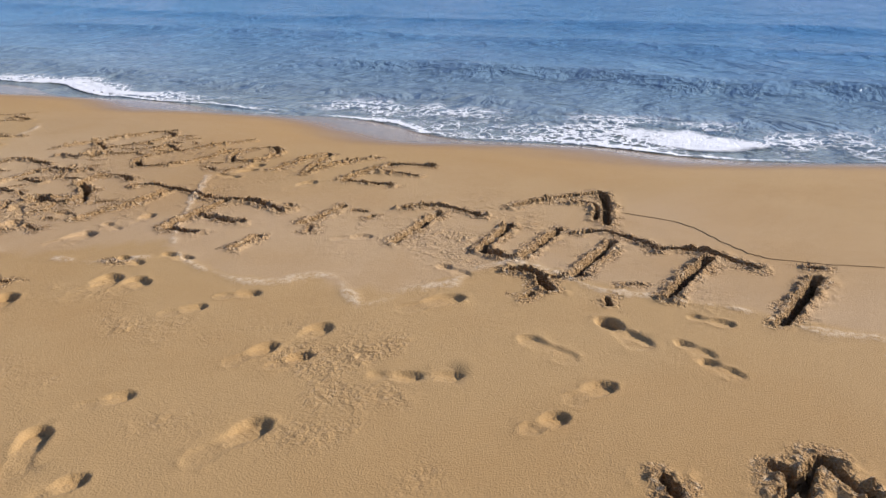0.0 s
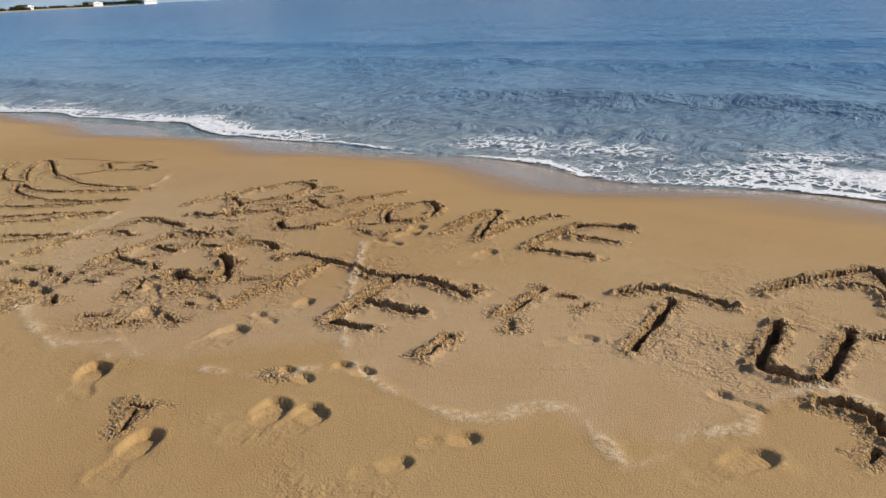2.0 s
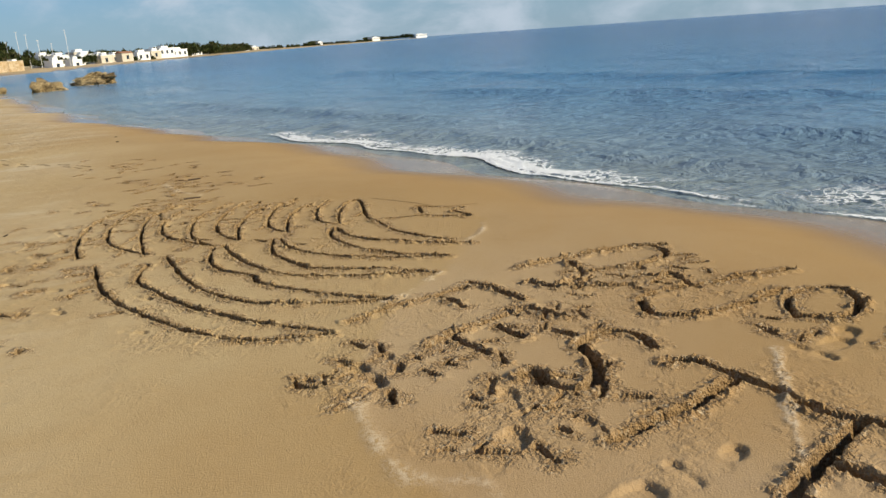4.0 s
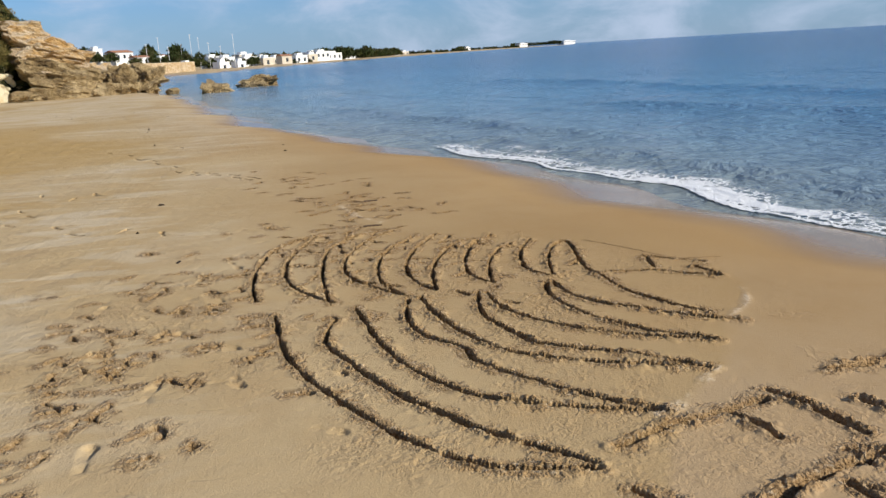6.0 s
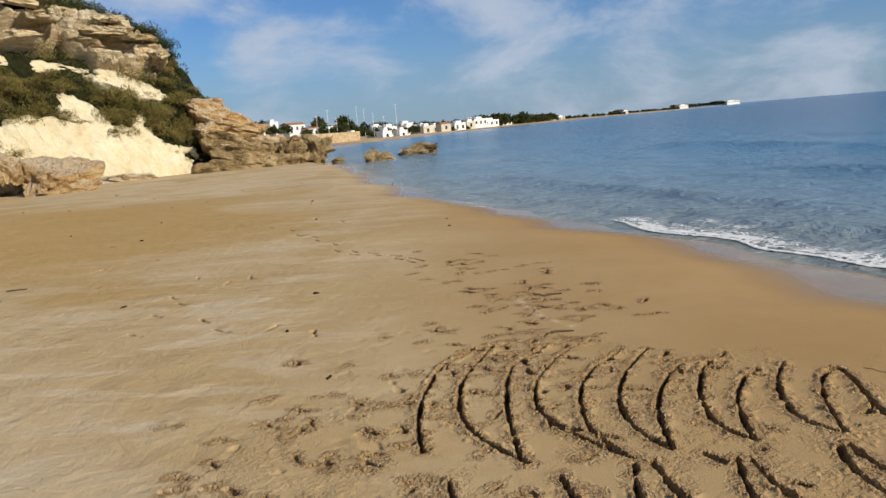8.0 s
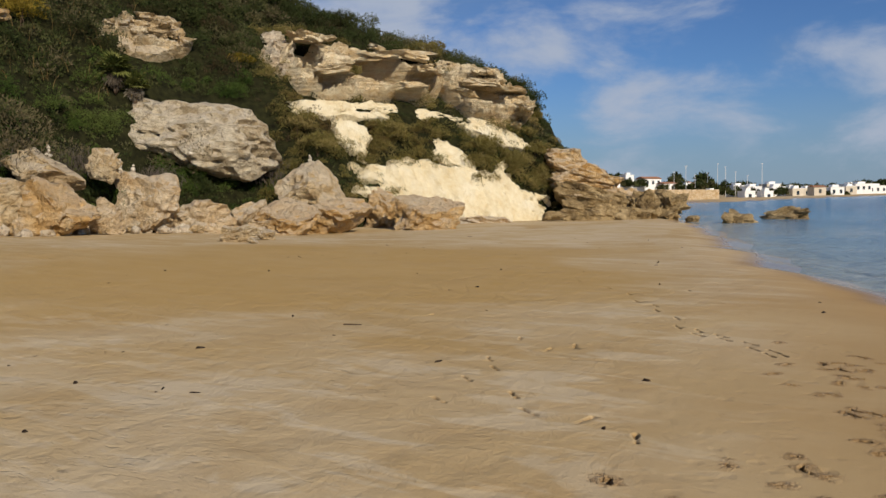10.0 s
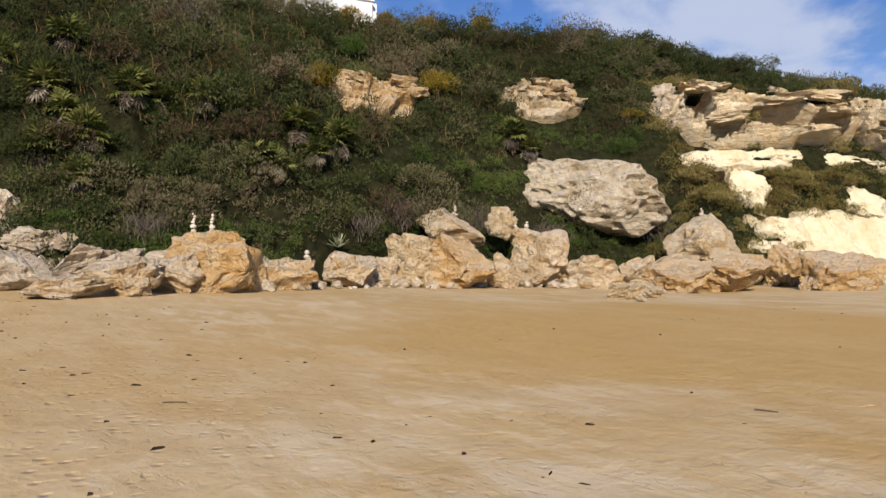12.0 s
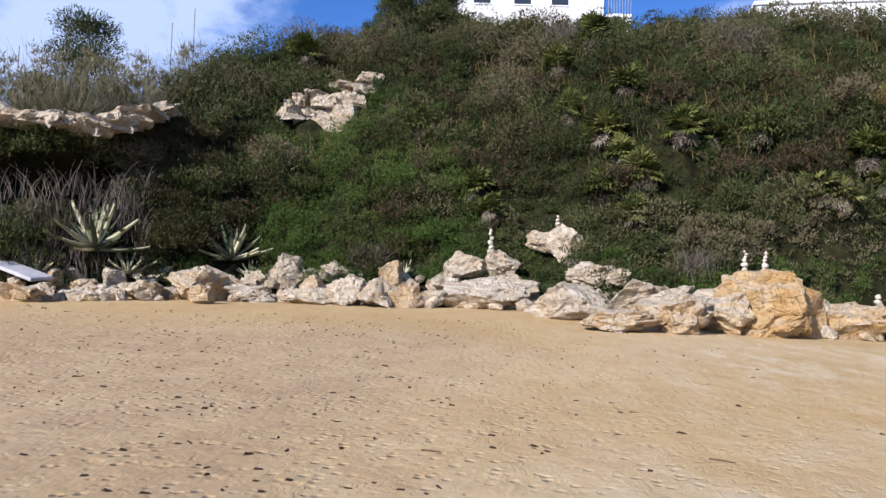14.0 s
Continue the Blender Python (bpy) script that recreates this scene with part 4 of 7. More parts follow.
lace_line(((5.54, 7.83), (5.75, 8.05), (5.91, 8.16)), 0.020)
lace_line(((6.26, 8.75), (6.49, 8.94), (6.61, 9.17)), 0.040)
lace_line(((4.4, 12.91), (4.54, 12.32), (4.71, 11.93)), 0.070)
for spot in ((2.9, 10.2, 0.8, 14, 1), (3.0, 9.2, 0.5, 14, 2), (3.4, 11.6, 0.7, 6, 3), (6.9, 7.6, 0.45, 22, 4), (5.6, 6.4, 0.5, 26, 5), (5.4, 5.3, 0.4, 3, 6), (6.95, 6.45, 0.3, 6, 7),
             (6.9, 3.4, 0.3, 6, 8), (5.2, 7.0, 0.4, 26, 9), (6.0, 7.2, 0.5, 20, 13), (6.6, 5.0, 0.5, 4, 10), (4.6, 10.8, 1.0, 22, 11), (5.2, 10.0, 0.9, 14, 12)):
    trample(*spot)
# toe and heel cuts along the way that people took past the drawing
rs = np.random.RandomState(73)
for _ in range(210):
    f = rs.uniform(-0.3, 1)
    x, y = np.interp(f, (-0.3, 0, 0.3, 0.6, 1), (3.1, 3.4, 4.3, 4.5, 3.9)) + rs.normal(0, 0.42), np.interp(f, (-0.3, 0, 0.3, 0.6, 1), (8.0, 9.6, 11.0, 12.6, 15.4)) + rs.normal(0, 0.3)
    b, l = rs.uniform(0, 6.28), rs.uniform(0.03, 0.13)
    groove(((x, y), (x + l * math.cos(b) * 0.5 + rs.normal(0, 0.015), y + l * math.sin(b) * 0.5), (x + l * math.cos(b), y + l * math.sin(b))), rs.uniform(0.026, 0.044), rs.uniform(0.022, 0.045), 0.25)
# walkers' prints along the beach
rs = np.random.RandomState(77)
for _ in range(46):
    x, y, turn = rs.uniform(-19.5, -1.2), rs.uniform(-10, 4), rs.normal(90, 16)
    for step in range(rs.randint(6, 22)):
        a = radians(turn + rs.normal(0, 8))
        side = 0.09 if step % 2 else -0.09
        px, py = x - side * math.sin(a), y + side * math.cos(a)
        if py < 10.5 - 0.25 * (px + 12) and rs.uniform() < 0.85:
            footprint(px, py, px + 0.27 * math.cos(a), py + 0.27 * math.sin(a), rs.uniform(0.02, 0.05))
        x, y, turn = x + 0.62 * math.cos(a), y + 0.62 * math.sin(a), turn + rs.normal(0, 3)

# how finely each place is built: 1 lattice step where the sand is worked, up to 16 where it is smooth
mark = np.maximum(np.abs(CUT) + HEAP - 0.0015, 0) + 0.02 * (DUG > 0.12)
mark = np.maximum(np.maximum(mark[:-1, :-1], mark[1:, :-1]), np.maximum(mark[:-1, 1:], mark[1:, 1:]))
wanted = np.full((NX, NY), BASE, np.uint8)
wanted[:, (fy[:-1] > 1) & (fy[:-1] < 13)] = 8
wanted[LACE[:-1, :-1] > 0.06] = 2
near_x = (fx[:-1, None] > 2.4) | ((fx[:-1, None] > -1) & (fy[None, :-1] > 10.5))
wanted[(mark > 0) & ~near_x] = 2
wanted[(mark > 0) & near_x] = 1
wanted[:BASE], wanted[-BASE:], wanted[:, :BASE], wanted[:, -BASE:] = BASE, BASE, BASE, BASE
cells, open_cells, size = [], np.ones((NX // BASE, NY // BASE), bool), BASE
while size >= 1:
    finest = wanted.reshape(NX // size, size, NY // size, size).min((1, 3))
    split = open_cells & (finest < size)
    i, j = np.nonzero(open_cells & ~split)
    cells.append((size, i * size, j * size))
    open_cells, size = np.repeat(np.repeat(split, 2, 0), 2, 1), size // 2
Z = np.zeros((NX + 1, NY + 1), np.float32)
used = np.zeros((NX + 1, NY + 1), bool)
for size, i, j in cells:
    for di in (0, size):
        for dj in (0, size):
            used[i + di, j + dj] = True
ui, uj = np.nonzero(used)
cut, heap = CUT[ui, uj], HEAP[ui, uj]
Z[ui, uj] = ground_z(fx[ui], fy[uj]) + cut + np.where(cut < -0.012, np.minimum(heap, 0.012), heap) + 0.005 * LACE[ui, uj]
# points on the edge of a coarser cell lie on that edge
for size, i, j in cells:
    for k in range(1, size):
        f = k / size
        for dj in (0, size):
            Z[i + k, j + dj] = Z[i, j + dj] * (1 - f) + Z[i + size, j + dj] * f
        for di in (0, size):
            Z[i + di, j + k] = Z[i + di, j] * (1 - f) + Z[i + di, j + size] * f
# the rest of the ground, wider and wider to the horizon
gx, gy = spread(LX, LX + FINE * (NX + 0.5), FINE * BASE, 1.13, -5200, 5200), spread(LY, LY + FINE * (NY + 0.5), FINE * BASE, 1.13, -5200, 5200)
nx0, ny0 = int(np.argmin(np.abs(gx - LX))), int(np.argmin(np.abs(gy - LY)))
GI, GJ = np.meshgrid(np.arange(len(gx)), np.arange(len(gy)), indexing="ij")
bi, bj = GI - nx0, GJ - ny0
held = (bi >= 0) & (bi <= NX // BASE) & (bj >= 0) & (bj <= NY // BASE)
inner = (NX + 1) * (NY + 1)
vid = np.where(held, (bi * BASE) * (NY + 1) + bj * BASE, inner + GI * len(gy) + GJ)
quad = np.stack([vid[:-1, :-1], vid[1:, :-1], vid[1:, 1:], vid[:-1, 1:]], -1)
outside = ~(held[:-1, :-1] & held[1:, 1:])
faces = [quad[outside]]
for size, i, j in cells:
    at = i * (NY + 1) + j
    faces.append(np.stack([at, at + size * (NY + 1), at + size * (NY + 1) + size, at + size], -1))
faces = np.concatenate(faces)
ids, faces = np.unique(faces, return_inverse=True)
faces = faces.reshape(-1, 4)
inn = ids < inner
GX, GY, GZ, WORKED, LACED, SUNK = (np.zeros(len(ids)) for _ in range(6))
li, lj = ids[inn] // (NY + 1), ids[inn] % (NY + 1)
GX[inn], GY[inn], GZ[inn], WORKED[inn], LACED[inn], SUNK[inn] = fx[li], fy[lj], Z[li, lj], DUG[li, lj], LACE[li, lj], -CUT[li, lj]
oi, oj = (ids[~inn] - inner) // len(gy), (ids[~inn] - inner) % len(gy)
GX[~inn], GY[~inn] = gx[oi], gy[oj]
GZ[~inn] = ground_z(GX[~inn], GY[~inn])
away = from_shore(GX, GY)
reach = away + 0.25 * lattice(GX, GY, 1.1, 61) + 0.1 * lattice(GX, GY, 0.4, 62)
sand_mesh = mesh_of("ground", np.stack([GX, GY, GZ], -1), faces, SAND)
sand_mesh.polygons.foreach_set("use_smooth", WORKED[faces].min(1) < 0.32)
set_attr(sand_mesh, "wet", np.clip((reach + 1.5) / 0.8, 0, 1) ** 0.8)
set_attr(sand_mesh, "damp", np.clip((reach + 10.1 - 1.8 * np.clip(GY - 4.5, 0, 3) - 0.12 * np.clip(GY - 14, 0, 20)) / 3.0, 0, 1))
set_attr(sand_mesh, "dug", WORKED)
# Grows with the depth of a cut: damp sand plus painted shade.
set_attr(sand_mesh, "damp_shade", np.where((GX > 2.6) & (GY < 10.5), np.clip((SUNK - 0.015) / 0.03, 0, 1), np.clip((SUNK - 0.004) / 0.012, 0, 1) * np.clip(GX + 2, 0.25, 1)))
set_attr(sand_mesh, "lace", LACED)
# how far up the beach the last waves came
edge_x = np.interp(GY, (1, 2.2, 2.76, 3.09, 3.72, 3.84, 3.9, 4.1, 4.33, 4.42, 4.62, 5.0, 5.31, 5.6, 5.8, 6.05, 6.4, 6.73, 7.3, 7.81, 8.16, 8.75, 9.17, 9.7, 11.5, 12.5, 14, 16),
                   (8.2, 7.34, 7.21, 7.06, 6.99, 6.7, 6.3, 6.15, 6.17, 5.97, 5.88, 5.87, 5.9, 5.3, 5.17, 5.05, 4.99, 5.01, 5.2, 5.5, 5.9, 6.26, 6.6, 6.65, 6.1, 5.0, 4.6, 5.5))
into = GX - edge_x + 0.03 * lattice(GX, GY, 0.16, 51) + 0.016 * lattice(GX, GY, 0.05, 52)
set_attr(sand_mesh, "film", np.clip(into / 0.05, 0, 1) * np.clip(1.15 - into / 2.2 + 0.25 * lattice(GX, GY, 0.9, 69), 0, 1) * np.clip((10.2 - GY) / 2.5, 0, 1))
landward = np.clip((4.0 - GX + 0.5 * lattice(GX, GY, 1.5, 64)) / 2.0, 0, 1)
spot = np.hypot((GX + 5.8) / 7.5, (GY - 20.4) / 7.7) + 0.22 * lattice(GX, GY, 3.5, 67) + 0.10 * lattice(GX, GY * 2, 1.2, 70)
golden = np.clip(2.1 - 1.6 * spot, 0, 1)
golden = np.maximum(golden, np.clip((-GX - 14 + 1.5 * lattice(GX, GY, 4.0, 68)) / 4, 0, 0.4)) * np.clip((GX + 40) / 10, 0, 1)
set_attr(sand_mesh, "golden", golden)
set_attr(sand_mesh, "silty", landward * (1 - 0.92 * golden) * (1 - 0.65 * np.clip((14.0 - GY) / 4, 0, 1) * np.clip((-GX - 2.5) / 3, 0, 1)))
set_attr(sand_mesh, "inland", landward)
set_attr(sand_mesh, "scuffed", np.clip((9.5 - GY + 1.2 * lattice(GX, GY, 2.5, 75)) / 3, 0, 1) * np.clip((-GX - 0.2) / 2.5, 0, 1) * np.clip((GX + 19) / 6, 0, 1))
path_x = np.interp(GY, (8, 12, 16, 20, 40), (2.6, 3.6, 4.0, 2.6, -6))
trail = np.exp(-((GX - path_x) / 0.8) ** 2) * np.clip((GY - 8) / 2, 0, 1) * np.clip((40 - GY) / 15, 0, 1)
set_attr(sand_mesh, "trodden", 0.9 * np.clip((2.5 - GX) / 7, 0, 1) * np.clip((13 - GY) / 5, 0, 1) + 0.2 * np.clip((2.0 - GX) / 3, 0, 1) + 0.3 * trail)
tagged(new("ground", sand_mesh), "golden beach sand with drawn lines and shoe prints", "sand", kind="structure")


def tide_line(points):
    """A thin thread of weed left by a wave."""
    line = smooth_line(points, 24)
    n = len(line)
    wob = 0.010 * lattice(np.arange(n), np.zeros(n), 2.0, 65)
    d = np.gradient(line, axis=0)
    d /= np.linalg.norm(d, axis=1, keepdims=True)
    nor = np.stack([-d[:, 1], d[:, 0]], 1)
    half = 0.0026 + 0.0016 * lattice(np.arange(n), np.zeros(n), 1.3, 66)
    rows = []
    for k, up in ((-1, 0.0), (0, 0.003), (1, 0.0)):
        q = line + nor * (wob + k * half)[:, None]
        rows.append(np.column_stack([q, ground_z(q[:, 0], q[:, 1]) + up + 0.001]))
    tagged(new("tide_line", mesh_of("tide_line", np.stack(rows, 1), grid_faces(n, 3), TIDE)), "thin dark thread of weed along a tide mark", "tide mark")


tide_line(((7.96, 3.99), (8.08, 3.51), (7.93, 3.13), (7.89, 2.88), (8.14, 2.46)))
tide_line(((6.15, 10.65), (6.36, 10.29), (6.56, 9.95), (6.86, 9.9)))
# ---- the sea ----
wx, wy = spread(0, 30, 0.18, 1.09, -200, 5200), spread(1, 32, 0.18, 1.09, -5200, 5200)
WX, WY = np.meshgrid(wx, wy, indexing="ij")
out = from_shore(WX, WY)
calm = np.exp(-np.clip(out, 0, None) / 60)


def swell(d0, height, width, y0, y1, seed):
    """A low wave that runs along the shore."""
    along = np.clip((WY - y0) / 4, 0, 1) * np.clip((y1 - WY) / 4, 0, 1)
    d = out - d0 - 0.35 * lattice(WX * 0.2, WY, 3.5, seed)
    return height * along * np.where(d < 0, np.exp(-(d / (width * 0.45)) ** 2), np.exp(-(d / width) ** 2))


fade = np.clip(out / 1.2, 0.0, 1)
WZ = SEA + 0.012 + fade * calm * (0.022 * lattice(WX + 0.3 * WY, WY, 0.9, 71) + 0.035 * lattice(WX, WY * 0.8, 1.6, 72) + 0.05 * lattice(WX, WY * 0.7, 4.2, 73))
WZ += swell(4.6, 0.14, 0.9, -2, 16, 74) + swell(9.0, 0.09, 1.2, 0, 30, 75) + swell(15, 0.09, 1.6, 5, 50, 76) + swell(3.2, 0.10, 0.7, 17, 34, 77) + swell(1.6, 0.05, 0.5, 2, 26, 78)
sea_mesh = mesh_of("water", np.stack([WX, WY, WZ], -1), grid_faces(len(wx), len(wy)), SEAWATER)
set_attr(sea_mesh, "shallow", 0.95 * np.exp(-np.clip(out, 0, None) / 6.0))
set_attr(sea_mesh, "middle", np.exp(-np.clip(out, 0, None) / 32))
tagged(new("water", sea_mesh), "blue sea with small ripples and low swell", "sea", kind="structure")


def foam_strip(name, d0, d1, y0, y1, core, lift, seed, label):
    """Froth that follows the shore, thickest at core (0 seaward edge .. 1 beach edge)."""
    ys, ds = np.linspace(y0, y1, int((y1 - y0) / 0.05)), np.linspace(0, 1, 30)
    Y, S = np.meshgrid(ys, ds, indexing="ij")
    wob = 0.16 * lattice(Y, Y * 0 + seed, 0.8, seed) + 0.26 * lattice(Y, Y * 0 + seed, 2.3, seed + 1)
    d = d1 + (d0 - d1) * S + wob
    xs = np.interp(Y, SHORE_Y, SHORE_X) + 0.22 * np.sin(Y * 0.9) + 0.12 * np.sin(Y * 2.3 + 1)
    lean = np.interp(Y, (-20, 20, 60, 150, 400), (0.88, 0.92, 0.95, 0.98, 0.9))
    X = xs + d / lean
    top = np.maximum(ground_z(X, Y), SEA + 0.012 + np.clip(d / 1.2, 0, 1) * 0.045)
    froth = np.exp(-((S - core) / 0.42) ** 2) * 0.92 + np.exp(-((S - 0.93) / 0.035) ** 2) * 0.9
    ends = np.clip((Y - y0) / 1.0, 0, 1) * np.clip((y1 - Y) / 2.0, 0, 1)
    froth = froth * ends * (0.75 + 0.4 * lattice(Y, S, 1.7, seed + 2)) * np.clip((1 - S) / 0.03, 0, 1)
    bead = np.exp(-((S - 0.93) / 0.03) ** 2)
    Z = top + lift * 0.5 + 0.008 * bead + 0.012 * froth * lattice(X, Y, 0.06, seed + 3)
    me = mesh_of(name, np.stack([X, Y, Z], -1), grid_faces(len(ys), len(ds)), FOAM)
    set_attr(me, "froth", froth)
    return tagged(new(name, me), label, "foam", kind="stuff")


foam_strip("foam", -0.25, 1.5, 2.2, 10.2, 0.62, 0.02, 81, "white lacy foam where a wave runs out")
foam_strip("foam", 0.3, 1.05, 9.2, 20.5, 0.7, 0.02, 85, "thin white foam line at the water's edge")
foam_strip("foam", 0.5, 1.3, 17.0, 19.5, 0.5, 0.03, 89, "small patch of broken foam")

# ---- the hill ----
hu, hv = np.linspace(0, HILL_N - 0.002, 460), np.concatenate([np.linspace(0, 1, 80), np.linspace(1.02, 2.2, 12)])
HU, HV = np.meshgrid(hu, hv, indexing="ij")
# hollows worn into the hill behind the layered cliffs: station, height, and their half sizes
HOLLOWS = [(15.95 + 2.15 * p, 0.475 + 0.255 * q + 0.11 * (p - 0.5), 2.15 * pr * 1.25, 0.255 * qr * 1.25) for p, q, pr, qr in ((0.15, 0.60, 0.11, 0.26), (0.60, 0.42, 0.17, 0.26), (0.85, 0.32, 0.09, 0.2), (0.32, 0.16, 0.12, 0.10))]
HOLLOWS += [(18.05 + 1.75 * p, 0.55 + 0.30 * q, 1.75 * pr * 1.25, 0.30 * qr * 1.25) for p, q, pr, qr in ((0.40, 0.40, 0.19, 0.18), (0.42, 0.82, 0.12, 0.09), (0.86, 0.3, 0.08, 0.14))]


def hill_normal(u, v):
    e = 1e-2
    a = hill_point(u + e, v, 0.0) - hill_point(u - e, v, 0.0)
    b = hill_point(u, v + e * 0.5, 0.0) - hill_point(u, np.maximum(v - e * 0.5, 0), 0.0)
    n = np.cross(b, a)
    n /= np.linalg.norm(n, axis=-1, keepdims=True) + 1e-9
    return n * np.where((n[..., 0:1] * 0.9 + n[..., 2:3] * 0.4) < 0, -1, 1)


# the dark hollow under the ledge
HOLLOWS.append((2.7, 0.66, 1.5, 0.16))
carve = np.zeros_like(HU)
for cu, cv, ru, rv in HOLLOWS:
    carve = np.maximum(carve, 3.2 * np.clip(1.5 - ((HU - cu) / ru) ** 2 - ((HV - cv) / rv) ** 2, 0, 1) ** 0.5)
tagged(new("hill", mesh_of("hill", hill_point(HU, HV) - hill_normal(HU, HV) * carve[..., None], grid_faces(len(hu), len(hv))[:, ::-1], SOIL_SHADE)), "steep hillside under dense dark green scrub", "hillside", kind="structure")


def beds(t, thick, seed):
    """Layers of rock: how far each bed stands out (-1..1), and how near its lower edge lies."""
    out = np.random.RandomState(seed).uniform(-1, 1, 4000)
    k = np.floor(t / thick)
    return out[(k.astype(np.int64) + 2000) % 4000], t / thick - k


def rocky(p, seed, layered=0.0):
    """Rough relief for rock at places p: broken blocks, in thin beds where it is layered."""
    x, y, z = p[..., 0], p[..., 1], p[..., 2]
    s = x * 0.5 + y + 0.25 * lattice(x + y, z, 0.9, seed)
    t = z + 0.10 * s + 0.18 * lattice(s, z, 1.4, seed + 3) + 0.10 * lattice(s, z, 0.5, seed + 9)
    flat = 1 + 1.2 * layered
    big, gap = blocks(s * (1 - 0.35 * min(layered, 1)), t * flat, 1.9, seed + 4)
    small, slit = blocks(s * (1 - 0.4 * min(layered, 1)) + 5, t * flat, 0.7, seed + 5)
    tiny = blocks(s + 9, t * 1.3, 0.3, seed + 11)[0]
    h = 0.40 * big + 0.24 * small + 0.10 * tiny + 0.22 * lattice(s, z * 1.3, 2.2, seed + 6) + 0.10 * lattice(s, z, 0.25, seed + 2)
    h = h - 0.36 * np.exp(-(gap / 0.05) ** 2) - 0.20 * np.exp(-(slit / 0.06) ** 2)
    if layered > 0.3:
        wide, low = beds(t + 0.3 * lattice(s, t, 2.0, seed + 12), 0.85, seed + 13)
        thin, foot = beds(t + 0.08 * small, 0.27, seed + 14)
        here = 0.6 + 0.6 * lattice(s, t, 1.3, seed + 15)
        h = h + layered * (0.46 * wide + 0.26 * thin * here - 0.42 * np.exp(-(low / 0.13) ** 2) * here - 0.12 * np.exp(-(foot / 0.2) ** 2))
    return h


BARE = []


def outcrop(name, u0, u1, v0, v1, thick, material, label, slope=0.0, seed=1, ragged=0.35, relief=0.6, cell=0.10):
    """Bare rock that stands out of the hill between two stations and two heights."""
    BARE.append((u0, u1, v0, v1, slope))
    a, b = hill_point(np.array([u0, u1]), np.array([v0, v0]), 0.0), hill_point(np.array([u0, u0]), np.array([v0, v1]), 0.0)
    n, m = int(np.linalg.norm(a[1] - a[0]) / cell) + 12, int(np.linalg.norm(b[1] - b[0]) / cell) + 12
    S, T = np.meshgrid(np.linspace(-0.08, 1.08, n), np.linspace(-0.08, 1.08, m), indexing="ij")
    U, V = u0 + (u1 - u0) * S, v0 + (v1 - v0) * T + slope * (S - 0.5)
    base, nor = hill_point(U, V, 0.0), hill_normal(U, V)
    oval = 1 - (np.abs(2 * S - 1) ** 2.6 + np.abs(2 * T - 1) ** 2.6)
    edge = oval + ragged * (1.2 * lattice(S * 4 + seed, T * 3, 1.0, seed + 60) + 0.8 * lattice(S * 11, T * 7, 1.0, seed + 61) + 0.5 * lattice(S * 30, T * 12, 1.0, seed + 63) + 0.45 * lattice(S * 70, T * 16, 1.0, seed + 65))
    body = np.clip(edge / 0.3, -1, 1)
    body = np.where(body > 0, np.abs(body) ** 0.55, body * 1.6)
    s, z = base[..., 0] * 0.5 + base[..., 1], base[..., 2]
    flutes = 0.45 * lattice(s, z * 0.35, 1.1, seed) + 0.25 * lattice(s + 0.3 * z, z * 0.3, 0.42, seed + 1) + 0.3 * lattice(s, z, 1.7, seed + 2) + 0.08 * lattice(s, z * 0.6, 0.16, seed + 3)
    push = thick * body + relief * flutes * np.clip(body + 0.2, 0, 1)
    push = np.where(body > 0.25, np.maximum(push, 0.10 + 0.08 * lattice(S * 12, T * 8, 1.0, seed + 64)), push)
    me = mesh_of(name, base + nor * push[..., None], grid_faces(n, m)[:, ::-1], material)
    me.set_sharp_from_angle(angle=radians(30))
    return tagged(new(name, me), label, "rock")


outcrop("chalk_cliff", 17.25, 20.8, -0.03, 0.235, 0.32, CHALK, "bright white chalk face at the foot of the headland", seed=101, slope=-0.06, relief=0.5, ragged=0.6)
outcrop("chalk_cliff", 15.85, 18.6, 0.40, 0.475, 0.25, CHALK, "white chalk band under the layered cliff", seed=111, slope=0.11, relief=0.35, ragged=0.6)
outcrop("chalk_cliff", 18.4, 19.8, 0.43, 0.54, 0.25, CHALK, "white chalk patch under the overhanging cliff", seed=115, slope=-0.02, relief=0.2, ragged=0.5)
outcrop("chalk_cliff", 16.75, 17.2, 0.27, 0.38, 0.2, CHALK, "white chalk patch among heath on the headland", seed=121, relief=0.2, ragged=0.6, slope=-0.05)
outcrop("chalk_cliff", 17.95, 18.65, 0.25, 0.36, 0.2, CHALK, "small white chalk scar among green scrub", seed=125, relief=0.2, ragged=0.6, slope=-0.04)
outcrop("chalk_cliff", 19.0, 19.35, 0.16, 0.34, 0.2, CHALK, "narrow white chalk gully between bushes", seed=127, relief=0.2, ragged=0.5)

# ---- boulders ----
ICO = {}


def ico(level):
    if level not in ICO:
        bm = bmesh.new()
        bmesh.ops.create_icosphere(bm, subdivisions=level, radius=1)
        bm.verts.ensure_lookup_table()
        ICO[level] = (np.array([v.co[:] for v in bm.verts]), np.array([[v.index for v in f.verts] for f in bm.faces]))
        bm.free()
    return ICO[level]


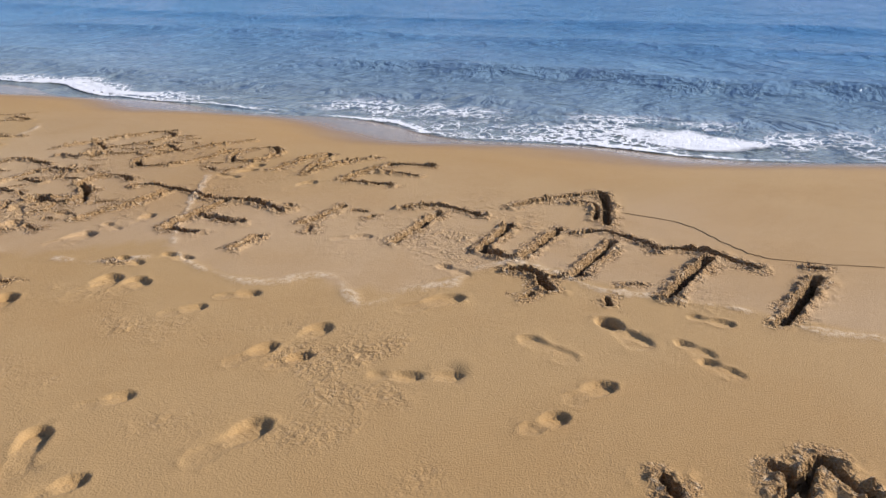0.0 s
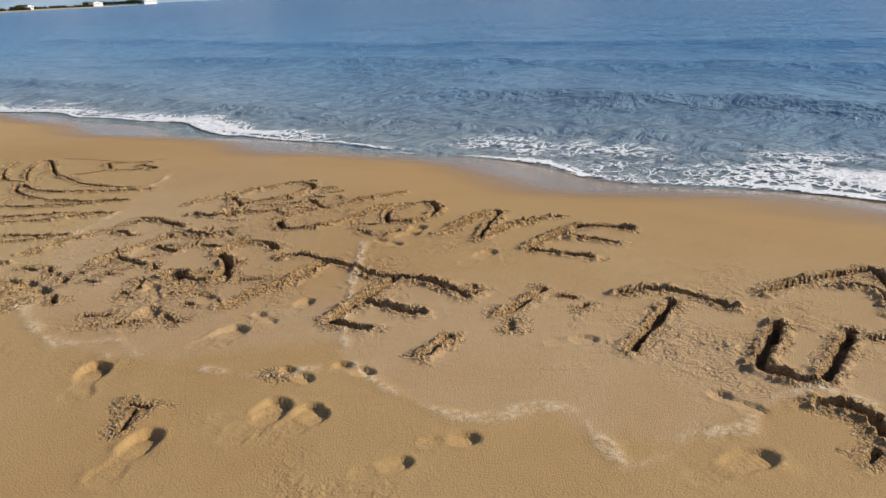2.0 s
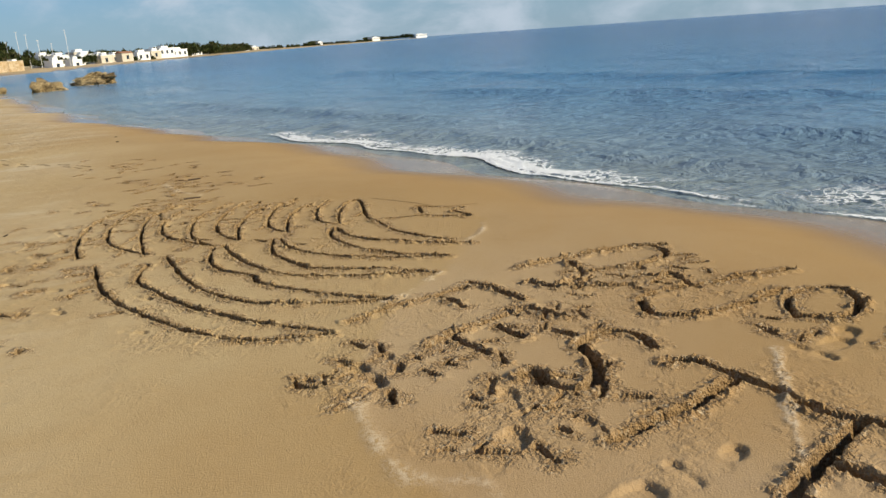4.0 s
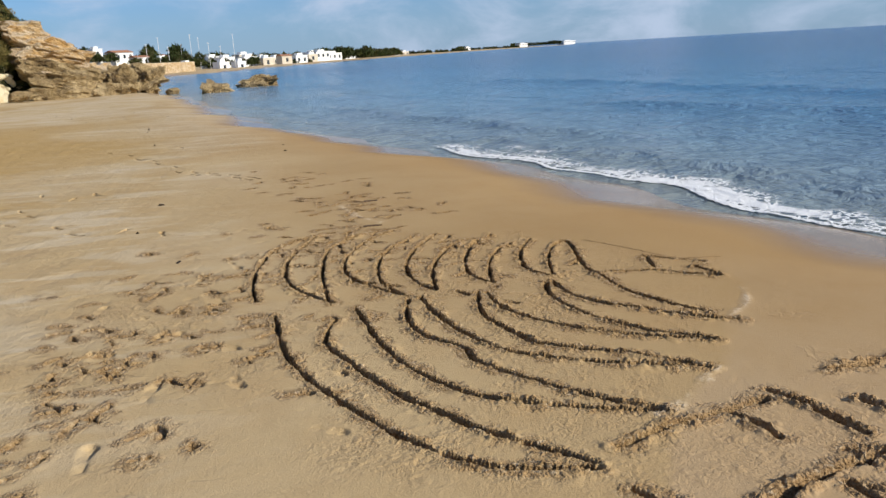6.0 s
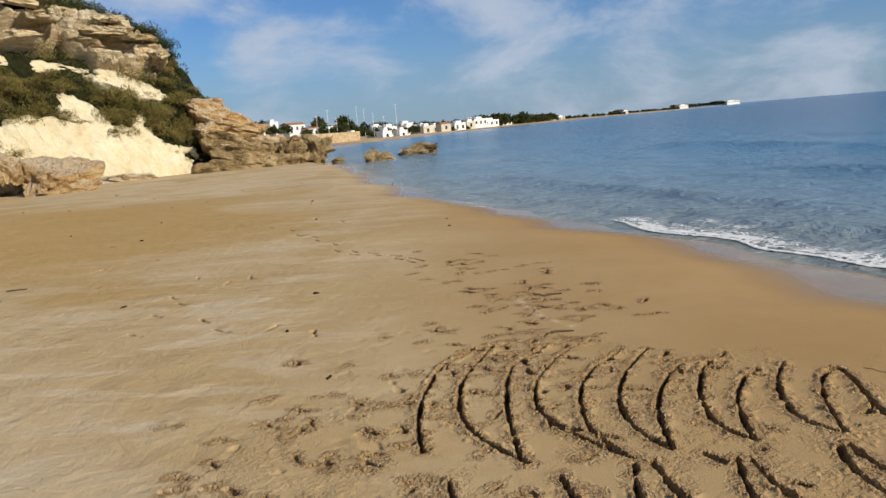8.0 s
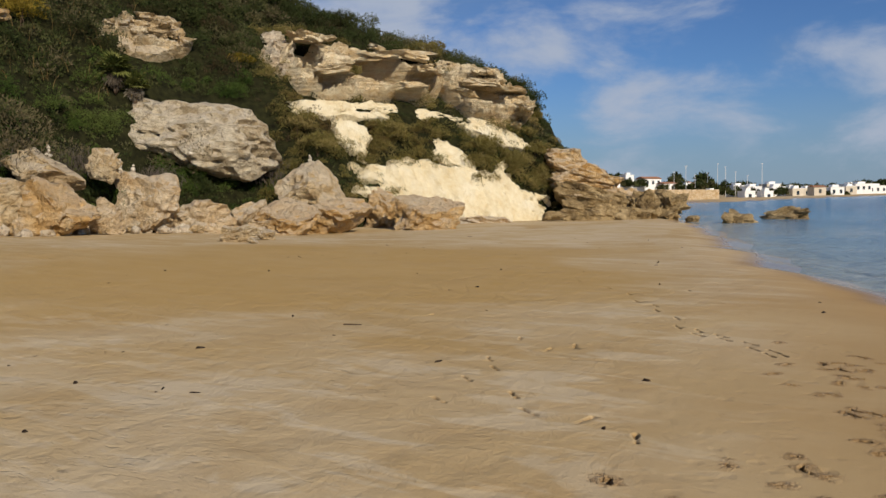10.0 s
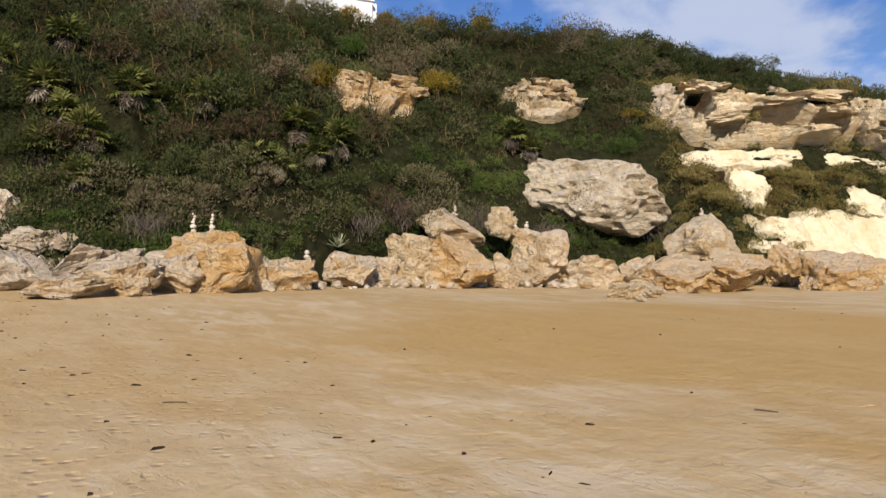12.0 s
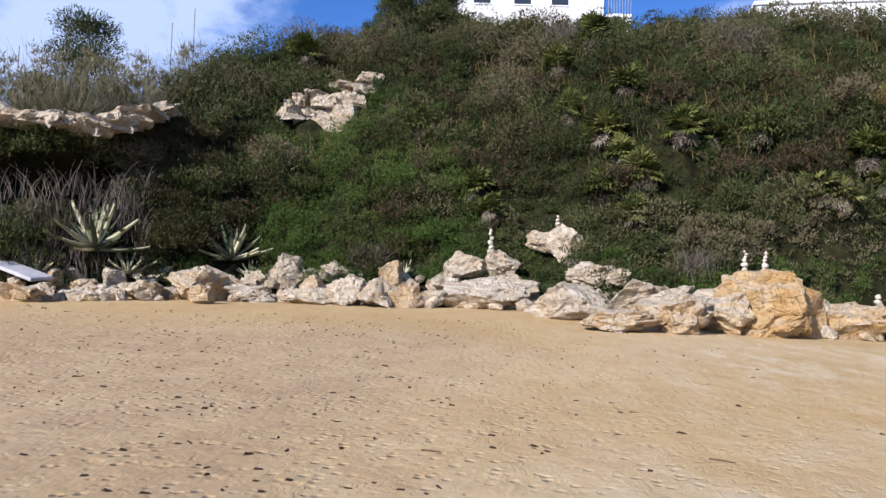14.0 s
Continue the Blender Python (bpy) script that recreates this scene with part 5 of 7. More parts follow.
def stone_shape(level, seed, cuts=11, rough=0.07, boxy=False):
    """A broken, edged stone about the origin, 1 in radius; squared where it broke along its beds."""
    p, faces = ico(level)
    p, rs = p.copy(), np.random.RandomState(seed)
    if boxy:
        for k in range(6):
            n = np.zeros(3)
            n[k // 2] = 1 if k % 2 else -1
            n += rs.normal(0, 0.13, 3)
            n /= np.linalg.norm(n)
            p -= np.clip(p @ n - rs.uniform(0.48, 0.6), 0, None)[:, None] * n * 0.98
    for _ in range(cuts):
        n = rs.normal(size=3)
        n /= np.linalg.norm(n)
        d = rs.uniform(0.42, 0.8)
        over = np.clip(p @ n - d, 0, None)
        p -= over[:, None] * n * 0.97
    a, b, c = p[:, 0] + seed * 1.7, p[:, 1], p[:, 2]
    bump = lattice(a + c * 0.7, b - c * 0.6, 0.55, seed + 3) * 1.3 + lattice(a - c, b + c * 0.8, 0.26, seed + 4) * 0.9 + lattice(a + 2 * c, b + c, 0.11, seed + 5) * 0.5 - np.abs(lattice(a + 0.5 * c, c * 1.2 - 0.4 * b, 0.3, seed + 6)) * 0.8
    step, gap = blocks(a * 1.0 + c * 0.8, b + c * 0.9 - a * 0.3, 0.42, seed + 8)
    return p * (1 + rough * bump + rough * 0.9 * step - rough * 1.2 * np.exp(-(gap / 0.1) ** 2))[:, None], faces


ROCK_WORDS = {"pale_limestone": "pale grey limestone boulder with rough broken faces", "pale_sandstone": "pale tan sandstone boulder with rough broken faces", "tan_sandstone": "tan sandstone boulder with rough broken faces",
              "grey_limestone": "large grey and tan limestone boulder", "ochre_sandstone": "ochre yellow sandstone boulder with a pale crust", "weathered_rock": "dark tan weathered rock with black wet hollows"}
rock_count, rock_tops = [0], []


def boulder(x, y, z, w, deep, h, yaw, material, where="below the slope", boxy=False, tilt=0, rough=0.11):
    rock_count[0] += 1
    if 8 < y < 42:
        w, deep, h = w * 1.1, deep * 1.1, h * 1.06
    k = rock_count[0]
    p, faces = stone_shape(5 if w > 4.5 else 4 if w > 0.8 else 3, 300 + k * 7, 8 + k % 5, 0.085 if w > 5 else rough, boxy)
    tilt = tilt or (0 if boxy or w > 5 else (k * 37) % 31 - 15)
    p = p / np.abs(p).max(0) * np.array([w * 0.53, deep * 0.55, h * 0.62])
    me = mesh_of("boulder", p, faces, material, False)
    me.polygons.foreach_set("use_smooth", np.ones(len(faces), bool))
    me.set_sharp_from_angle(angle=radians(30))
    ob = new("boulder", me)
    ob.matrix_basis = pose(x, y, z + h * 0.40, 0, tilt, yaw)
    turn = np.array(ob.matrix_basis)
    rock_tops.append(p @ turn[:3, :3].T + turn[:3, 3])
    return tagged(ob, ROCK_WORDS[material.name] + " " + where, "boulder", "boulders along the beach")


def crag(name, label, material, u0, u1, v0, v1, slope, rows, wide, out, seed, caves=(), ragged=0.3, gaps=0.5, beds_out=1.0, square=2.4, cave_depth=-0.12, face_grow=-0.1):
    """Bedded rock in the hillside: rows of broken slabs that stand out by uneven amounts before a rough face; where slabs have fallen out there are hollows."""
    BARE.append((u0, u1, v0, v1, slope))
    rs = np.random.RandomState(seed)
    um, vm = (u0 + u1) / 2, (v0 + v1) / 2
    at = hill_point(um, vm, 0.0)
    root = new(name)
    root.location = at
    tagged(root, label, "rock")
    a, b = hill_point(u0, vm, 0.0), hill_point(u1, vm, 0.0)
    length, tall = np.linalg.norm(b - a), abs(hill_point(um, v1, 0.0)[2] - hill_point(um, v0, 0.0)[2])

    def inside(s, t, grow=0.0):
        return np.abs(2 * s - 1) ** square + np.abs(2 * t - 1) ** square < 1 + grow + ragged * (lattice(s * 5 + seed, t * 4, 1.0, seed) + 0.6 * lattice(s * 13, t * 9, 1.0, seed + 1))
    fine = 0.07 if square > 2.5 else 0.09
    S, T = np.meshgrid(np.linspace(-0.04, 1.04, int(length / fine) + 8), np.linspace(-0.06, 1.06, int(tall / (fine * 0.8)) + 8), indexing="ij")
    U, V = u0 + (u1 - u0) * S, v0 + (v1 - v0) * T + slope * (S - 0.5)
    base, nor = hill_point(U, V, 0.0), hill_normal(U, V)
    push = out * 0.75 + (0.7 if square > 2.5 else 0.55) * min(out, 1.0) * rocky(base, seed + 2, beds_out)
    inner = np.zeros_like(S)
    for p, q, pr, qr in caves:
        d = ((S - p) / pr) ** 2 + ((T - q) / qr) ** 2 + 0.4 * lattice(S * 9, T * 7, 1.0, seed + 3)
        inner = np.maximum(inner, np.clip((1.25 - d) / 0.3, 0, 1))
    push = np.maximum(push, 0.1) * (1 - inner) - cave_depth * inner
    rim = 1 + (0.0 if square > 2.5 else face_grow) + ragged * (lattice(S * 5 + seed, T * 4, 1.0, seed) + 0.6 * lattice(S * 13, T * 9, 1.0, seed + 1)) - np.abs(2 * S - 1) ** square - np.abs(2 * T - 1) ** square
    body = np.clip(rim / 0.22 + 0.3, 0, 1) ** 0.6
    push = push * body - 0.6 * (1 - body)
    face = mesh_of("rock_face", base + nor * push[..., None] - at, grid_faces(*S.shape)[:, ::-1], material)
    face.set_sharp_from_angle(angle=radians(30))
    part("rock_face", face, root)
    bed = tall / rows
    if cave_depth > 0:
        for p, q, pr, qr in caves:
            cu, cv = u0 + (u1 - u0) * p, v0 + (v1 - v0) * (q + qr) + slope * (p - 0.5)
            spot = hill_point(cu, cv, 0.0) + hill_normal(np.array(cu), np.array(cv)) * out * 0.9 - at
            along = hill_point(cu + 0.05, cv, 0.0) - hill_point(cu - 0.05, cv, 0.0)
            shape, faces = stone_shape(4, seed + int(p * 900), 4, 0.16, True)
            shape = shape / np.abs(shape).max(0) * np.array([length * pr * 1.25, out * 0.95, 0.34])
            roof = mesh_of("slab", shape, faces, material)
            roof.set_sharp_from_angle(angle=radians(30))
            part("slab", roof, root, at=pose(*spot, rs.normal(0, 4), rs.normal(0, 5), math.degrees(math.atan2(along[1], along[0]))))
    for r in range(rows):
        s, stand = rs.uniform(-0.1, 0.0), rs.uniform(0.1, 0.75)
        high = bed * rs.uniform(0.75, 1.35)
        while s < 1.0:
            w = wide * rs.uniform(0.45, 1.7)
            ds = w / length
            c, t = s + ds / 2, (r + 0.5 + rs.uniform(-0.12, 0.12)) / rows
            s += ds * rs.uniform(0.85, 1.0)
            hollow = any(((c - p) / (pr + 0.5 * ds)) ** 2 + ((t - q) / (qr + 0.3 / rows)) ** 2 < 1.2 for p, q, pr, qr in caves)
            if hollow or not 0.06 < c < 0.92 or not inside(c, t) or rs.uniform() < gaps:
                continue
            cu, cv = u0 + (u1 - u0) * c, v0 + (v1 - v0) * t + slope * (c - 0.5)
            q, n = hill_point(cu, cv, 0.0), hill_normal(np.array(cu), np.array(cv))
            q = q + n * out * (0.45 + 0.5 * stand + rs.uniform(-0.2, 0.2)) - at
            along = hill_point(cu + 0.05, cv, 0.0) - hill_point(cu - 0.05, cv, 0.0)
            yaw = math.degrees(math.atan2(along[1], along[0]))
            p, faces = stone_shape(3, seed * 31 + r * 97 + int(c * 500), 4, 0.15, True)
            p = p / np.abs(p).max(0) * np.array([w * 0.55, out * rs.uniform(0.45, 0.75) + 0.2, high * rs.uniform(0.5, 0.75)])
            me = mesh_of("slab", p, faces, material)
            me.set_sharp_from_angle(angle=radians(30))
            part("slab", me, root, at=pose(*q, rs.normal(0, 7), rs.normal(0, 6), yaw + rs.normal(0, 12)))
    return root


crag("layered_cliff", "layered tan cliff with shallow shaded hollows", CLIFF, 15.95, 18.1, 0.475, 0.73, 0.11, 8, 1.9, 1.2, 131, ((0.15, 0.60, 0.11, 0.26), (0.60, 0.42, 0.17, 0.26), (0.85, 0.32, 0.09, 0.2), (0.32, 0.16, 0.12, 0.10)), 0.3, 0.66, square=3.0, cave_depth=2.2)
crag("layered_cliff", "overhanging layered tan cliff at the headland's tip", CLIFF, 18.05, 19.8, 0.55, 0.85, 0.0, 8, 1.8, 1.3, 141, ((0.40, 0.40, 0.19, 0.18), (0.42, 0.82, 0.12, 0.09), (0.86, 0.3, 0.08, 0.14)), 0.3, 0.66, square=3.0, cave_depth=2.2)
crag("rock_outcrop", "broken pale rock ledge among green bushes", WARM, 14.2, 14.88, 0.46, 0.60, 0.02, 5, 0.9, 0.7, 161, ((0.22, 0.35, 0.16, 0.15), (0.55, 0.2, 0.2, 0.12)), 0.35, 0.12)
crag("rock_outcrop", "cracked tan rock ledge beside yellow bushes", OCHRE, 12.55, 13.5, 0.45, 0.58, 0.0, 4, 1.2, 0.8, 165, ((0.48, 0.3, 0.05, 0.5), (0.9, 0.1, 0.2, 0.3)), 0.35, 0.15)
crag("rock_outcrop", "pale broken rock ledge high in the scrub", PALE, 6.1, 7.3, 0.37, 0.60, 0.06, 6, 0.9, 0.7, 171, ((0.12, 0.15, 0.3, 0.35), (0.95, 0.15, 0.25, 0.35)), 0.35, 0.08, face_grow=-0.6)


def rock_ledge(name, label, material, u0, u1, v0, v1, count, seed):
    """Broken slabs along the brow over the hollow."""
    rs = np.random.RandomState(seed)
    at = hill_point((u0 + u1) / 2, v0, 0.0)
    root = new(name)
    root.location = at
    tagged(root, label, "rock")
    BARE.append((u0, u1, min(v0, v1) - 0.05, max(v0, v1) + 0.02, 0.0))
    for k in range(count):
        f = (k + rs.uniform(0, 1)) / count
        u, v = u0 + (u1 - u0) * f, v0 + (v1 - v0) * f + rs.uniform(-0.02, 0.025)
        q = hill_point(u, v, 0.0) + hill_normal(np.array(u), np.array(v)) * rs.uniform(0.5, 1.1) - at
        along = hill_point(u + 0.05, v, 0.0) - hill_point(u - 0.05, v, 0.0)
        p, faces = stone_shape(3, seed * 7 + k, 7, 0.16, True)
        p = p / np.abs(p).max(0) * np.array([rs.uniform(0.3, 0.8), rs.uniform(0.5, 0.9), rs.uniform(0.14, 0.34)])
        me = mesh_of("slab", p, faces, material)
        me.set_sharp_from_angle(angle=radians(30))
        part("slab", me, root, at=pose(*q, rs.normal(0, 9), rs.normal(0, 9), math.degrees(math.atan2(along[1], along[0])) + rs.normal(0, 15)))


rock_ledge("rock_ledge", "pale broken rock ledge over a dark hollow", PALE, 1.2, 4.62, 0.95, 0.93, 64, 175)
crag("rock_outcrop", "pale scree strip beside the layered cliff", PALE, 15.72, 16.15, 0.50, 0.72, 0.0, 5, 0.6, 0.5, 179, (), 0.5)
big = hill_point(15.15, 0.20, 0.0)
BARE.append((14.4, 15.9, 0.17, 0.40, 0.02))
boulder(big[0] - 0.2, big[1] - 0.3, big[2] - 0.55, 7.8, 4.6, 3.4, 45, GREY, "set in the scrub")
boulder(-20.29, 10.58, 0.86, 2.13, 1.51, 1.12, 264, PALE)
boulder(-17.59, 11.62, 0.71, 1.81, 1.29, 0.57, 261, TAN)
boulder(-21.46, 12.75, 1.25, 1.87, 1.32, 0.99, 260, PALE)
boulder(-17.97, 13.02, 0.72, 1.71, 1.20, 1.12, 257, TAN)
boulder(-18.76, 14.36, 0.72, 1.69, 1.20, 1.37, 254, TAN)
boulder(-19.14, 15.84, 0.67, 2.89, 2.05, 1.67, 251, OCHRE, boxy=True)
boulder(-19.79, 18.62, 0.60, 2.09, 1.47, 1.00, 245, OCHRE)
boulder(-21.93, 21.58, 0.64, 2.12, 1.50, 1.26, 242, TAN)
boulder(-22.53, 23.58, 0.60, 1.20, 0.84, 1.01, 239, TAN)
boulder(-22.47, 24.73, 0.69, 1.83, 1.29, 2.05, 237, WARM)
boulder(-21.42, 26.48, 0.36, 3.15, 2.23, 1.98, 233, OCHRE)
boulder(-22.50, 26.74, 1.88, 2.50, 1.76, 1.65, 234, WARM)
boulder(-22.52, 29.51, 2.30, 1.25, 0.89, 1.35, 230, WARM)
boulder(-20.78, 28.23, 0.31, 1.43, 1.01, 1.40, 230, TAN)
boulder(-22.20, 31.41, 0.30, 2.84, 2.01, 2.40, 227, TAN)
boulder(-21.69, 33.73, 0.12, 2.81, 1.98, 1.47, 224, TAN)
boulder(-21.04, 36.03, 0.07, 2.75, 1.95, 1.38, 221, TAN)
boulder(-13.90, 27.08, 0.19, 0.57, 0.41, 0.51, 222, WARM)
boulder(-17.03, 34.23, 0.03, 2.5, 2.12, 1.5, 218, OCHRE)
boulder(-18.17, 37.55, 0.96, 3.15, 2.23, 2.28, 216, WARM)
boulder(-16.87, 36.89, -0.05, 3.4, 2.61, 1.9, 215, OCHRE)
boulder(-23.08, 11.61, 1.75, 1.54, 1.09, 0.88, 263, PALE)
boulder(-21.12, 13.92, 1.23, 1.50, 1.06, 0.69, 257, PALE)
boulder(-22.79, 12.38, 2.00, 0.77, 0.54, 0.54, 261, PALE)
boulder(-21.19, 18.15, 0.87, 0.88, 0.63, 0.78, 248, PALE)
boulder(-22.00, 36.98, 0.92, 0.64, 0.45, 0.69, 221, WARM)
boulder(-12.15, 26.17, 0.20, 0.31, 0.21, 0.19, 220, WARM)
boulder(-24.03, 8.15, 1.03, 3.38, 2.40, 1.20, -90, PALE)
boulder(-25.35, 7.58, 2.03, 1.90, 1.35, 1.05, -89, PALE)
boulder(-25.21, 8.60, 2.16, 1.23, 0.87, 0.88, 269, PALE)
boulder(-22.46, 4.63, 1.00, 1.20, 0.86, 0.90, -82, PALE)
boulder(-22.86, 3.57, 1.01, 1.51, 1.07, 1.04, -80, PALE)
boulder(-23.24, 2.55, 1.02, 2.63, 1.86, 0.55, -78, TAN)
boulder(-25.82, 1.30, 1.13, 1.63, 1.16, 1.17, -76, PALE)
boulder(-25.35, 0.94, 1.63, 1.61, 1.14, 1.17, -75, PALE)
boulder(-25.75, 2.81, 1.89, 1.50, 1.06, 0.80, -79, PALE)
boulder(-26.13, 3.47, 1.71, 1.32, 0.94, 1.09, -81, PALE)
boulder(-22.88, 5.58, 1.00, 1.29, 0.91, 0.84, -84, TAN)
boulder(-23.26, 6.17, 1.01, 1.44, 1.02, 0.69, -85, PALE)
boulder(-25.46, 4.94, 1.55, 0.99, 0.70, 0.83, -83, PALE)
boulder(-22.47, -1.28, 1.00, 2.29, 1.62, 1.24, -69, TAN)
boulder(-23.16, 0.33, 1.02, 1.86, 1.32, 0.57, -73, PALE)
boulder(-22.07, -2.79, 0.99, 1.57, 1.11, 0.85, -66, TAN)
boulder(-22.64, -5.16, 1.02, 1.67, 1.18, 0.71, -62, TAN)
boulder(-22.95, -4.24, 1.04, 1.19, 0.85, 0.59, -64, PALE)
boulder(-20.12, -5.60, 0.88, 2.20, 1.56, 0.63, -59, TAN)
boulder(-24.96, -0.11, 1.45, 1.20, 0.85, 0.71, -73, PALE)
boulder(-24.69, -0.81, 1.27, 1.01, 0.72, 0.67, -72, TAN)
boulder(-25.66, 6.39, 1.49, 1.31, 0.92, 0.85, -86, PALE)
boulder(-24.28, -3.55, 1.58, 1.47, 1.04, 0.62, -66, PALE)
boulder(-23.07, -5.76, 1.51, 0.98, 0.69, 0.49, -61, PALE)
boulder(-24.67, 11.08, 2.76, 1.72, 1.21, 1.26, 264, PALE)
boulder(-25.24, 10.04, 3.19, 1.17, 0.83, 0.67, 266, PALE)
boulder(-23.00, 11.39, 1.93, 1.17, 0.83, 0.67, 263, PALE)
boulder(-22.26, 12.35, 2.04, 0.73, 0.51, 0.51, 261, PALE)
boulder(-21.08, -0.59, 0.95, 0.85, 0.59, 0.63, -69, TAN)
boulder(-24.43, 2.28, 1.07, 0.94, 0.66, 0.82, -78, PALE)
boulder(-17.37, 42.67, -0.02, 2.31, 1.64, 2.31, 211, OCHRE)
boulder(-13.97, 40.98, -0.03, 3.18, 2.25, 1.83, 208, OCHRE)
boulder(-13.39, 26.93, 0.20, 1.08, 0.76, 0.50, 222, WARM)
boulder(-14.13, 29.13, 0.13, 0.94, 0.66, 0.38, 220, WARM)
boulder(-10.98, 54.63, 1.71, 2.38, 1.79, 2.00, 198, TAN)
boulder(-9.54, 54.47, 0.04, 4.00, 3.00, 2.07, 196, OCHRE)
boulder(-7.10, 55.67, -0.01, 2.6, 1.9, 1.75, 193, DARK, "near the water", rough=0.19)
boulder(-6.00, 58.04, -0.19, 3.0, 2.2, 2.0, 191, DARK, "near the water", rough=0.2)
boulder(-11.12, 51.25, 0.01, 1.73, 1.30, 0.63, 199, DARK)
boulder(-4.24, 57.90, -0.32, 0.96, 0.72, 0.58, 189, DARK)
boulder(-10.43, 60.94, 0.66, 1.99, 1.50, 1.58, 195, TAN)
boulder(-1.53, 56.18, -0.78, 2.6, 1.9, 1.5, 186, DARK, "standing in the water", rough=0.2)
boulder(1.03, 62.77, -0.66, 3.6, 2.59, 1.65, 183, DARK, "standing in the water", rough=0.19)
boulder(-11.26, 56.46, 1.62, 3.09, 2.32, 2.19, 197, TAN)
# low brown rock at the foot of the chalk
boulder(-16.3, 46.6, -0.2, 4.2, 2.4, 0.9, 200, TAN)
boulder(-14.6, 49.0, -0.2, 3.4, 2.0, 0.7, 205, TAN)
# more rock at the headland's tip
for lx, ly, lz, lw, lh in ((-9.3, 54.4, -0.2, 5.4, 1.5), (-9.9, 55.0, 0.7, 5.2, 1.4), (-10.5, 55.3, 1.6, 4.8, 1.5), (-11.3, 55.5, 2.5, 4.0, 1.4), (-12.0, 55.7, 3.3, 3.0, 1.2), (-7.8, 55.0, -0.2, 3.2, 1.1)):
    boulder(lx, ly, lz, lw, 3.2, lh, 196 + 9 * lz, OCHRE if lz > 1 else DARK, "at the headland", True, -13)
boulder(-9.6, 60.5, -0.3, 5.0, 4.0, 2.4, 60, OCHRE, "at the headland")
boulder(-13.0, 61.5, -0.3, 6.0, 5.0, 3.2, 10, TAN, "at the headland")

# lesser blocks wedged behind and between the large ones
rs = np.random.RandomState(349)
for k in range(78):
    u0, off = 3.0 + (k + rs.uniform(0, 1)) * 13.4 / 78, rs.uniform(0.1, 2.3)
    q = hill_point(u0, 0.0, 0.0)
    aim = math.atan2(EYE0[1] - q[1], EYE0[0] - q[0])
    x, y, r = q[0] + math.cos(aim) * off, q[1] + math.sin(aim) * off, rs.uniform(0.4, 1.0)
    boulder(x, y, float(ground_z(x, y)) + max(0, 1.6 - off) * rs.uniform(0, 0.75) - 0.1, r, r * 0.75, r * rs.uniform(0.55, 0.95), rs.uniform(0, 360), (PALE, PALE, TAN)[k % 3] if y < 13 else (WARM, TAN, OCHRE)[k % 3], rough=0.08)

# small broken stones between the boulders
rs = np.random.RandomState(351)
bits, bit_faces, base_n = [], [], 0
for k in range(360):
    u0 = rs.uniform(3.0, 16.6)
    q = hill_point(u0, 0.0, 0.0)
    toward = np.array([EYE0[0] - q[0], EYE0[1] - q[1]])
    toward /= np.linalg.norm(toward)
    off = rs.uniform(-0.4, 2.4)
    x, y = q[0] + toward[0] * off, q[1] + toward[1] * off
    p, fs = stone_shape(1, 700 + k, 4, 0.08)
    r = rs.uniform(0.10, 0.40)
    p = p * np.array([r * 1.2, r, r * 0.8]) + np.array([x, y, float(ground_z(x, y)) + r * 0.35 + max(0, 1.2 - off) * rs.uniform(0, 0.6)])
    bits.append(p)
    bit_faces.append(fs + base_n)
    base_n += len(p)
tagged(new("rubble", mesh_of("rubble", np.concatenate(bits), np.concatenate(bit_faces), PALE, False)), "broken pale stones between the boulders", "rubble", kind="stuff")


# ---- cairns ----
def cairn(x, y, height, count):
    """A little tower of balanced stones."""
    seed = int(abs(x * 91 + y * 53)) % 9000
    rs = np.random.RandomState(seed)
    base = new("cairn")
    here = max((float(q[near, 2].max()) for q in rock_tops for near in [np.hypot(q[:, 0] - x, q[:, 1] - y) < 0.22] if near.any()), default=None)
    if here is None:
        x, y, here = min((q[q[:, 2].argmax()] for q in rock_tops), key=lambda q: math.hypot(q[0] - x, q[1] - y))
    base.location = (x, y, here)
    sizes = np.linspace(1.0, 0.55, count) * rs.uniform(0.75, 1.2, count)
    sizes *= height * 1.12 / sizes.sum()
    up = -0.06
    for i, s in enumerate(sizes):
        p, faces = stone_shape(2, seed + i, 6, 0.05)
        wide = s * rs.uniform(0.75, 1.15) if i else s * 1.0
        p = p / np.abs(p).max(0) * np.array([wide * 0.62, wide * 0.55, s * 0.52])
        part("stone", mesh_of("stone", p, faces, STONE), base, at=pose(rs.uniform(-0.02, 0.02), rs.uniform(-0.02, 0.02), up + s * 0.48, 0, 0, rs.uniform(0, 360)))
        up += s * 0.88
    return tagged(base, "small tower of balanced pale stones on a boulder", "cairn", "cairns on the boulders")


cairn(-19.08, 15.20, 0.61, 6)
cairn(-19.01, 15.72, 0.62, 5)
cairn(-22.06, 19.44, 1.02, 5)
cairn(-23.06, 27.40, 0.54, 4)
cairn(-22.70, 27.72, 0.33, 3)
cairn(-23.38, 29.92, 0.52, 4)
cairn(-18.68, 38.04, 0.35, 3)
cairn(-22.21, 33.86, 0.41, 3)
cairn(-23.27, 31.59, 0.51, 3)
cairn(-26.03, 8.65, 0.77, 5)
cairn(-25.33, 10.67, 0.57, 4)
cairn(-24.36, 10.21, 0.29, 3)

